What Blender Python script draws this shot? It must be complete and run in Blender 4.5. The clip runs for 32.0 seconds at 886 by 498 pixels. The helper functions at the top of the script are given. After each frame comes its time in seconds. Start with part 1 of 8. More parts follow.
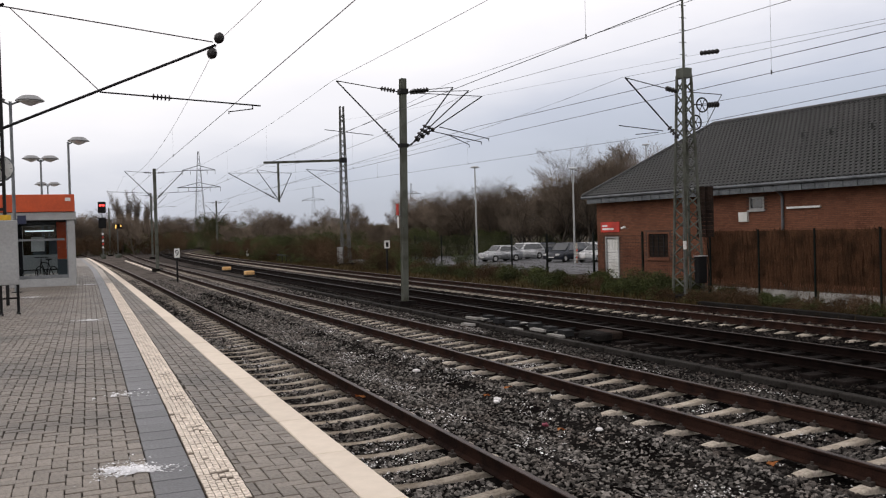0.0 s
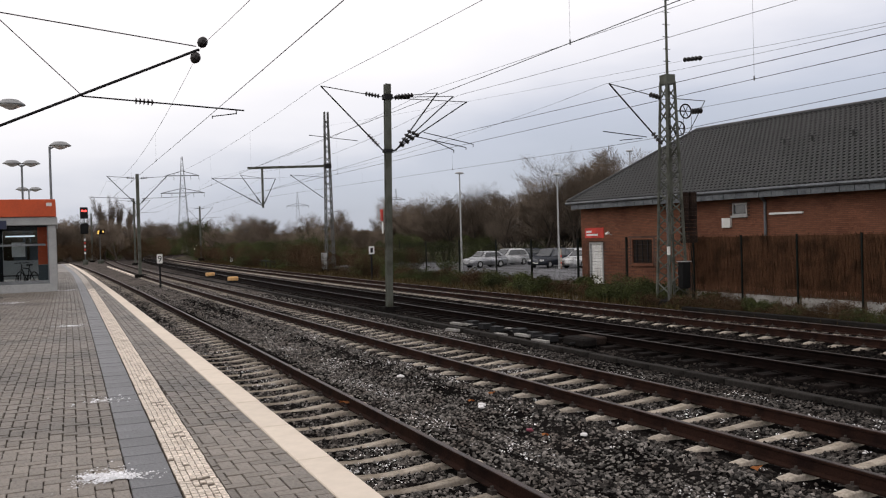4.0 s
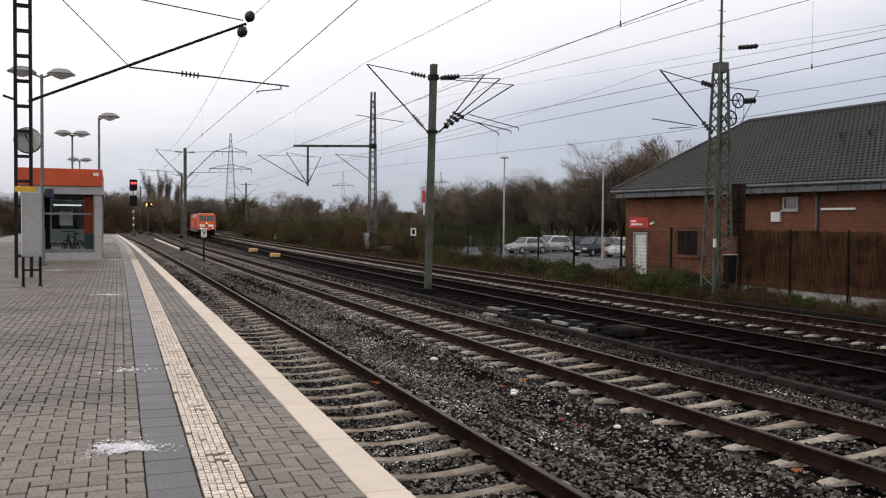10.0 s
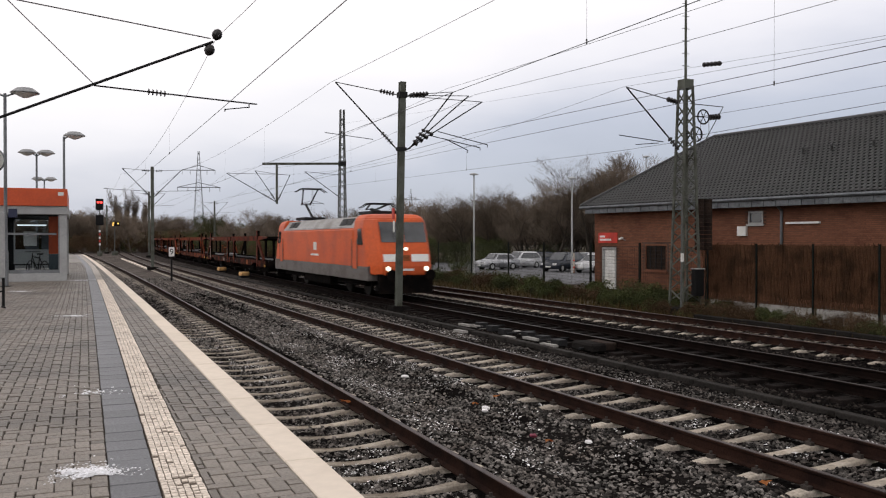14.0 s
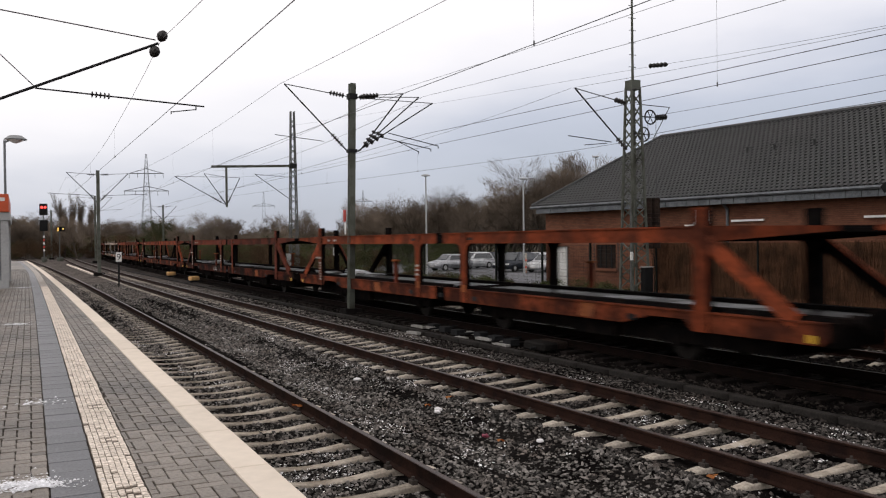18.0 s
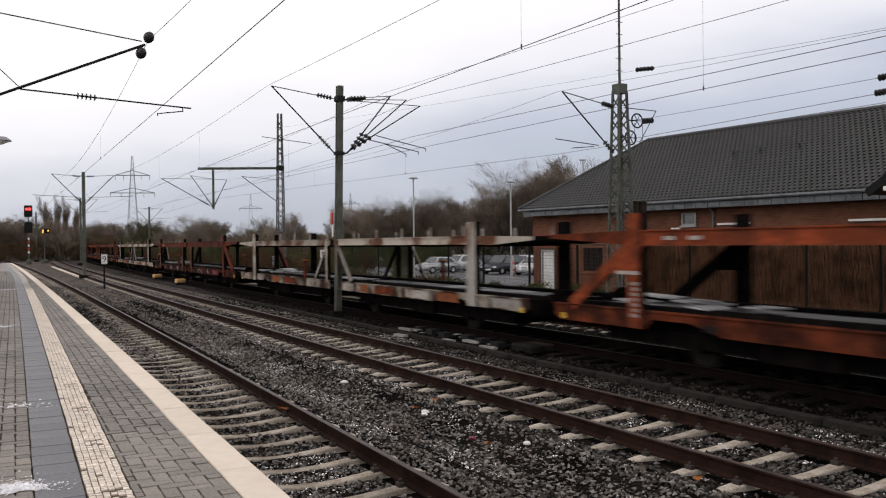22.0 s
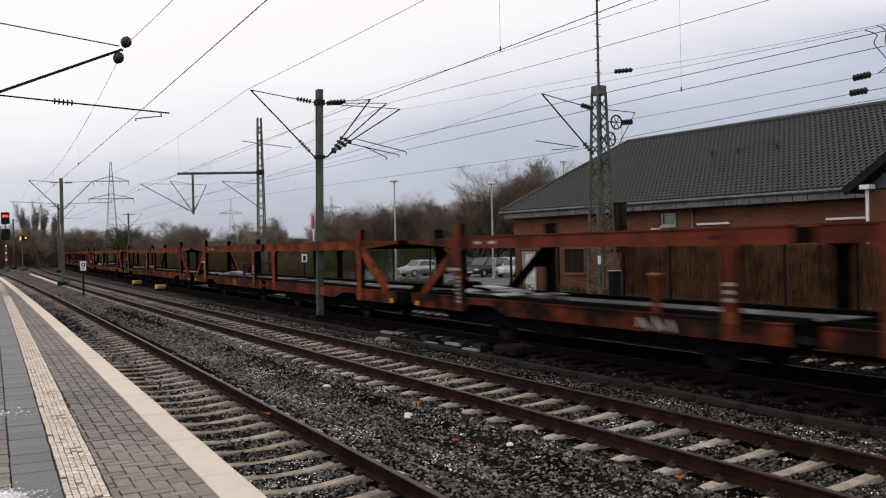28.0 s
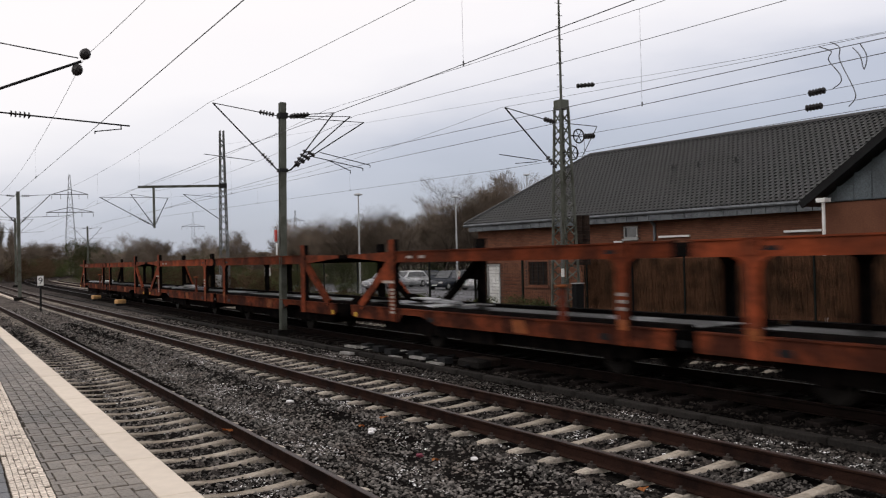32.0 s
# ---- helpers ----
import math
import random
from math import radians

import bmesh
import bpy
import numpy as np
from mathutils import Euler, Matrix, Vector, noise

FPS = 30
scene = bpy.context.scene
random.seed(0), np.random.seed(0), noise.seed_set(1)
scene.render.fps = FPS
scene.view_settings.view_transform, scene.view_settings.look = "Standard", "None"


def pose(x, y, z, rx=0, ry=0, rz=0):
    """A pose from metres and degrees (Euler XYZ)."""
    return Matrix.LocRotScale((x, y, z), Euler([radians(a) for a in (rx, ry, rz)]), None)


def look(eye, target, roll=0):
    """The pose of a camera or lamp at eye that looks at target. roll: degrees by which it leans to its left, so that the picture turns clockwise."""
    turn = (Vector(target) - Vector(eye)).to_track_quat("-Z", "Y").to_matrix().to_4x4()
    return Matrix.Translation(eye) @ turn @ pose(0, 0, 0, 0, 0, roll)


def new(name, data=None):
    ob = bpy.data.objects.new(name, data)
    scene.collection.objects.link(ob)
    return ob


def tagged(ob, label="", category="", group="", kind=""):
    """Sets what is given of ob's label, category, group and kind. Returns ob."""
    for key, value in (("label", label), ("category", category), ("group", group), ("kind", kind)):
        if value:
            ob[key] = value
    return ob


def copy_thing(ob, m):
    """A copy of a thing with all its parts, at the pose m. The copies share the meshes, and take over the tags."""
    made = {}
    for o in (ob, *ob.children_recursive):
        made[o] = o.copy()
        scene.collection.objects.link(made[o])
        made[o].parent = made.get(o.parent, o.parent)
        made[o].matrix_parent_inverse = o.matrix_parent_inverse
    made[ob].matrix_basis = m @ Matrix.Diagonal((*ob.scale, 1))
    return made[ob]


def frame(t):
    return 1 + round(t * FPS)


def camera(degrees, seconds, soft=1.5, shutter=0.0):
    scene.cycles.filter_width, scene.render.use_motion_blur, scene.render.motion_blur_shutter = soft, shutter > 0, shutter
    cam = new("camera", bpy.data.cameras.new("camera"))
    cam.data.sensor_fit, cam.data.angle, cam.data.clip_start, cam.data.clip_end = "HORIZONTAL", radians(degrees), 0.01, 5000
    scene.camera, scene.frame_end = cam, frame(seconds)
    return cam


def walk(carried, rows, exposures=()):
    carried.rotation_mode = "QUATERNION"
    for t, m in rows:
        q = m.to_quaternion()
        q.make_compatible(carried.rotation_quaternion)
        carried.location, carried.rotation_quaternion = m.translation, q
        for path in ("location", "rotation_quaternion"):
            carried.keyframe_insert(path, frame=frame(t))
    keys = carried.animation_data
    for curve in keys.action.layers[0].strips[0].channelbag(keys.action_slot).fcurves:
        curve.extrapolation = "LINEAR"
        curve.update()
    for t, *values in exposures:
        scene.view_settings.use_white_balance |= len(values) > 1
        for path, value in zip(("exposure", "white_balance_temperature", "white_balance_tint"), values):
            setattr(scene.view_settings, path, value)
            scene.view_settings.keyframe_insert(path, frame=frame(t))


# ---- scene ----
cam = camera(54.1, 32.0, soft=1.15, shutter=0.3)
PATH = [
    (0, (-0.184, -0.21, 2.346), (0.626, 1.619, 2.308), -1.6),
    (0.5, (-0.186, -0.228, 2.346), (0.656, 1.586, 2.315), 0.1),
    (1, (-0.251, -0.395, 2.327), (0.617, 1.406, 2.279), 0.1),
    (1.5, (-0.167, -0.165, 2.345), (0.711, 1.631, 2.293), -0.4),
    (2, (-0.179, -0.208, 2.347), (0.696, 1.589, 2.308), -0.8),
    (2.5, (-0.175, -0.222, 2.344), (0.702, 1.575, 2.307), -1.1),
    (3, (-0.172, -0.205, 2.342), (0.704, 1.593, 2.316), -2.3),
    (3.5, (-0.167, -0.179, 2.339), (0.679, 1.632, 2.312), -1.7),
    (5.5, (-0.109, -0.167, 2.298), (0.729, 1.649, 2.282), -1.4),
    (6, (0.033, -0.116, 2.308), (0.817, 1.724, 2.299), 0.6),
    (6.5, (0.029, -0.046, 2.305), (0.873, 1.767, 2.269), -1.3),
    (7, (-0.019, 0.015, 2.297), (0.851, 1.816, 2.252), 0.4),
    (7.5, (0.025, 0.009, 2.295), (0.854, 1.829, 2.266), 0.4),
    (8, (0.015, -0.008, 2.291), (0.824, 1.821, 2.242), 1.4),
    (8.5, (-0.007, -0.017, 2.291), (0.8, 1.812, 2.218), 1.9),
    (9, (0.001, 0.001, 2.289), (0.778, 1.842, 2.208), 1.2),
    (9.5, (0.005, 0.02, 2.287), (0.757, 1.872, 2.222), 0.6),
    (10, (0.01, 0.01, 2.29), (0.761, 1.862, 2.229), 0.5),
    (10.5, (0.006, 0.007, 2.29), (0.761, 1.858, 2.231), 0.4),
    (11, (0.005, 0.003, 2.296), (0.763, 1.853, 2.251), 0.1),
    (11.5, (0.004, -0.009, 2.292), (0.768, 1.839, 2.261), -0.2),
    (12, (0.01, -0.005, 2.293), (0.782, 1.84, 2.263), 0.2),
    (12.5, (0.014, 0.008, 2.29), (0.791, 1.85, 2.263), 0.1),
    (13, (0.014, 0.008, 2.295), (0.812, 1.842, 2.271), 0.5),
    (13.5, (0.014, 0.005, 2.29), (0.82, 1.836, 2.276), 0.3),
    (14, (0.021, 0.01, 2.293), (0.835, 1.837, 2.271), 0.0),
    (14.5, (0.031, 0.026, 2.291), (0.858, 1.846, 2.272), -0.1),
    (16.5, (0.04, -0.018, 2.303), (0.93, 1.773, 2.294), -0.3),
    (17, (0.044, -0.02, 2.3), (0.941, 1.768, 2.288), -0.5),
    (17.5, (0.052, -0.012, 2.296), (0.957, 1.772, 2.28), -0.6),
    (18, (0.057, -0.01, 2.301), (0.968, 1.77, 2.281), -0.7),
    (18.5, (0.056, -0.003, 2.295), (0.98, 1.771, 2.276), -0.8),
    (19, (0.053, -0.02, 2.299), (0.983, 1.75, 2.284), -1.1),
    (19.5, (0.052, -0.023, 2.298), (0.984, 1.746, 2.284), -0.9),
    (20, (0.05, -0.018, 2.292), (0.979, 1.753, 2.279), -1.1),
    (20.5, (0.059, -0.007, 2.297), (0.995, 1.761, 2.285), -1.3),
    (21, (0.052, -0.013, 2.301), (0.992, 1.753, 2.292), -0.5),
    (21.5, (0.053, -0.014, 2.303), (0.994, 1.751, 2.288), -0.5),
    (22, (0.055, -0.018, 2.298), (0.992, 1.749, 2.284), -0.6),
    (22.5, (0.05, -0.021, 2.301), (0.985, 1.747, 2.284), -0.7),
    (23, (0.054, -0.015, 2.3), (0.992, 1.751, 2.282), -1.1),
    (23.5, (0.053, -0.009, 2.297), (0.993, 1.757, 2.283), -1.1),
    (24, (0.06, -0.01, 2.296), (1.002, 1.754, 2.281), -1.0),
    (24.5, (0.057, -0.001, 2.296), (1.003, 1.761, 2.285), -1.2),
    (25, (0.059, 0.005, 2.295), (1.008, 1.766, 2.285), -0.8),
    (25.5, (0.054, -0.011, 2.296), (1.006, 1.749, 2.287), -0.4),
    (27.5, (0.059, -0.021, 2.294), (1.029, 1.728, 2.291), -1.3),
    (28, (0.059, -0.03, 2.293), (1.033, 1.717, 2.285), -1.2),
    (28.5, (0.058, -0.028, 2.294), (1.036, 1.717, 2.291), -1.2),
    (29, (0.057, -0.039, 2.296), (1.037, 1.704, 2.297), -1.5),
    (29.5, (0.058, -0.036, 2.296), (1.038, 1.708, 2.3), -1.4),
    (30, (0.055, -0.034, 2.295), (1.037, 1.709, 2.298), -1.5),
    (30.5, (0.056, -0.025, 2.297), (1.046, 1.713, 2.304), -1.1),
    (31, (0.057, -0.03, 2.298), (1.054, 1.703, 2.306), -1.5),
    (31.5, (0.061, -0.032, 2.302), (1.066, 1.696, 2.315), -1.8),
    (32, (0.075, -0.025, 2.306), (1.12, 1.68, 2.326), -1.4),
]
walk(cam, [(t, look(eye, target, roll)) for t, eye, target, roll in PATH], [(0.0, 0.0), (16.5, -0.01), (22.0, -0.02), (25.0, -0.09), (32.0, -0.09)])

# ---- light ----
SUN_TURN, SUN_HEIGHT = radians(265), radians(40)
world = bpy.data.worlds.new("overcast_sky")
scene.world = world
world.use_nodes = True
wn, wl = world.node_tree.nodes, world.node_tree.links
wn.clear()
w_out = wn.new("ShaderNodeOutputWorld")
w_bg = wn.new("ShaderNodeBackground")
w_sky = wn.new("ShaderNodeTexSky")
w_sky.sky_type, w_sky.sun_disc = "NISHITA", False
w_sky.sun_elevation, w_sky.sun_rotation = SUN_HEIGHT, SUN_TURN
w_co = wn.new("ShaderNodeTexCoord")
w_sep = wn.new("ShaderNodeSeparateXYZ")
w_ramp = wn.new("ShaderNodeValToRGB")
w_map = wn.new("ShaderNodeMapping")
w_map.inputs["Scale"].default_value = (1.0, 1.0, 3.2)
w_noise = wn.new("ShaderNodeTexNoise")
w_noise.inputs["Scale"].default_value, w_noise.inputs["Detail"].default_value = 2.6, 6.0
w_noise.inputs["Roughness"].default_value = 0.5
w_add = wn.new("ShaderNodeMath")
w_add.operation = "MULTIPLY_ADD"
w_add.inputs[1].default_value = 0.14
w_low = wn.new("ShaderNodeMath")
w_low.operation = "SUBTRACT"
w_low.inputs[1].default_value = 0.045
els = w_ramp.color_ramp.elements
els[0].position, els[0].color = 0.0, (0.45, 0.475, 0.56, 1)
els[1].position, els[1].color = 1.0, (1.06, 1.0, 0.985, 1)
for at, col in ((0.045, (0.53, 0.55, 0.64, 1)), (0.10, (0.83, 0.81, 0.855, 1)), (0.16, (1.0, 0.958, 0.968, 1)), (0.26, (1.05, 0.995, 0.985, 1))):
    e = els.new(at)
    e.color = col
w_mix = wn.new("ShaderNodeMix")
w_mix.data_type, w_mix.blend_type = "RGBA", "ADD"
w_mix.inputs[0].default_value = 0.015
wl.new(w_co.outputs["Generated"], w_sep.inputs[0])
wl.new(w_co.outputs["Generated"], w_map.inputs[0])
wl.new(w_map.outputs[0], w_noise.inputs["Vector"])
wl.new(w_noise.outputs["Fac"], w_add.inputs[0])
w_side = wn.new("ShaderNodeMath")
w_side.operation = "MULTIPLY_ADD"
w_side.inputs[1].default_value = -0.18
wl.new(w_sep.outputs["X"], w_side.inputs[0])
wl.new(w_sep.outputs["Z"], w_side.inputs[2])
wl.new(w_side.outputs[0], w_add.inputs[2])
wl.new(w_add.outputs[0], w_low.inputs[0])
wl.new(w_low.outputs[0], w_ramp.inputs[0])
wl.new(w_ramp.outputs[0], w_mix.inputs[6])
wl.new(w_sky.outputs[0], w_mix.inputs[7])
wl.new(w_mix.outputs[2], w_bg.inputs["Color"])
w_bg.inputs["Strength"].default_value = 1.0
wl.new(w_bg.outputs[0], w_out.inputs[0])
sun = new("sun", bpy.data.lights.new("sun", "SUN"))
sun.data.energy, sun.data.angle, sun.data.color = 0.45, radians(30), (1.0, 0.97, 0.93)
sun.rotation_euler = (radians(90) - SUN_HEIGHT, 0, radians(180) - SUN_TURN)
scene.view_settings.exposure = 0.0


# ---- materials ----
def mat(name, col, rough=0.8, metal=0.0, var=0.35, grain=18.0, stain=None, stain_at=1.2, bump=0.2, bump_scale=60.0,
        island=0.0, obj=0.0, emit=0.0, spec=None, stain_cut=(0.45, 0.65), skew=0.0):
    """A surface with grain, larger stains, relief and a spread of tone between loose pieces."""
    m = bpy.data.materials.new(name)
    m.use_nodes = True
    n, l = m.node_tree.nodes, m.node_tree.links
    b = n["Principled BSDF"]
    b.inputs["Roughness"].default_value, b.inputs["Metallic"].default_value = rough, metal
    b.inputs["Specular IOR Level"].default_value = (0.06 if rough > 0.7 else 0.4) if spec is None else spec
    tc = n.new("ShaderNodeTexCoord")
    fine = n.new("ShaderNodeTexNoise")
    fine.inputs["Scale"].default_value, fine.inputs["Detail"].default_value = grain, 5.0
    l.new(tc.outputs["Object"], fine.inputs["Vector"])
    rng = n.new("ShaderNodeMapRange")
    rng.inputs[1].default_value, rng.inputs[2].default_value = 0.25, 0.75
    rng.inputs[3].default_value, rng.inputs[4].default_value = 1 - var, 1 + var
    l.new(fine.outputs["Fac"], rng.inputs[0])
    tone = rng.outputs[0]
    for amount, kind in ((island, "ShaderNodeNewGeometry"), (obj, "ShaderNodeObjectInfo")):
        if amount:
            src = n.new(kind)
            r2 = n.new("ShaderNodeMapRange")
            r2.inputs[3].default_value, r2.inputs[4].default_value = 1 - amount, 1 + amount
            chance = src.outputs["Random Per Island" if kind == "ShaderNodeNewGeometry" else "Random"]
            if skew:
                few = n.new("ShaderNodeMath")
                few.operation, few.inputs[1].default_value = "POWER", skew
                l.new(chance, few.inputs[0])
                chance = few.outputs[0]
                r2.inputs[4].default_value = 1 + amount * skew
            l.new(chance, r2.inputs[0])
            mul = n.new("ShaderNodeMath")
            mul.operation = "MULTIPLY"
            l.new(tone, mul.inputs[0])
            l.new(r2.outputs[0], mul.inputs[1])
            tone = mul.outputs[0]
    base = n.new("ShaderNodeMix")
    base.data_type = "RGBA"
    base.inputs[6].default_value = (*col, 1)
    base.inputs[7].default_value = (*(stain or [c * 0.6 for c in col]), 1)
    big = n.new("ShaderNodeTexNoise")
    big.inputs["Scale"].default_value, big.inputs["Detail"].default_value = stain_at, 7.0
    l.new(tc.outputs["Object"], big.inputs["Vector"])
    cut = n.new("ShaderNodeMapRange")
    cut.inputs[1].default_value, cut.inputs[2].default_value = stain_cut
    l.new(big.outputs["Fac"], cut.inputs[0])
    l.new(cut.outputs[0], base.inputs[0])
    sc = n.new("ShaderNodeVectorMath")
    sc.operation = "SCALE"
    l.new(base.outputs[2], sc.inputs[0])
    l.new(tone, sc.inputs["Scale"])
    l.new(sc.outputs[0], b.inputs["Base Color"])
    if bump:
        bn = n.new("ShaderNodeTexNoise")
        bn.inputs["Scale"].default_value, bn.inputs["Detail"].default_value = bump_scale, 4.0
        l.new(tc.outputs["Object"], bn.inputs["Vector"])
        bp = n.new("ShaderNodeBump")
        bp.inputs["Strength"].default_value, bp.inputs["Distance"].default_value = bump, 0.02
        l.new(bn.outputs["Fac"], bp.inputs["Height"])
        l.new(bp.outputs[0], b.inputs["Normal"])
    if emit:
        b.inputs["Emission Color"].default_value, b.inputs["Emission Strength"].default_value = (*col, 1), emit
    return m


def glass(name, col=(0.55, 0.6, 0.62), rough=0.05):
    m = bpy.data.materials.new(name)
    m.use_nodes = True
    b = m.node_tree.nodes["Principled BSDF"]
    b.inputs["Base Color"].default_value, b.inputs["Roughness"].default_value = (*col, 1), rough
    b.inputs["Transmission Weight"].default_value, b.inputs["IOR"].default_value = 1.0, 1.05
    b.inputs["Specular IOR Level"].default_value = 0.6
    return m


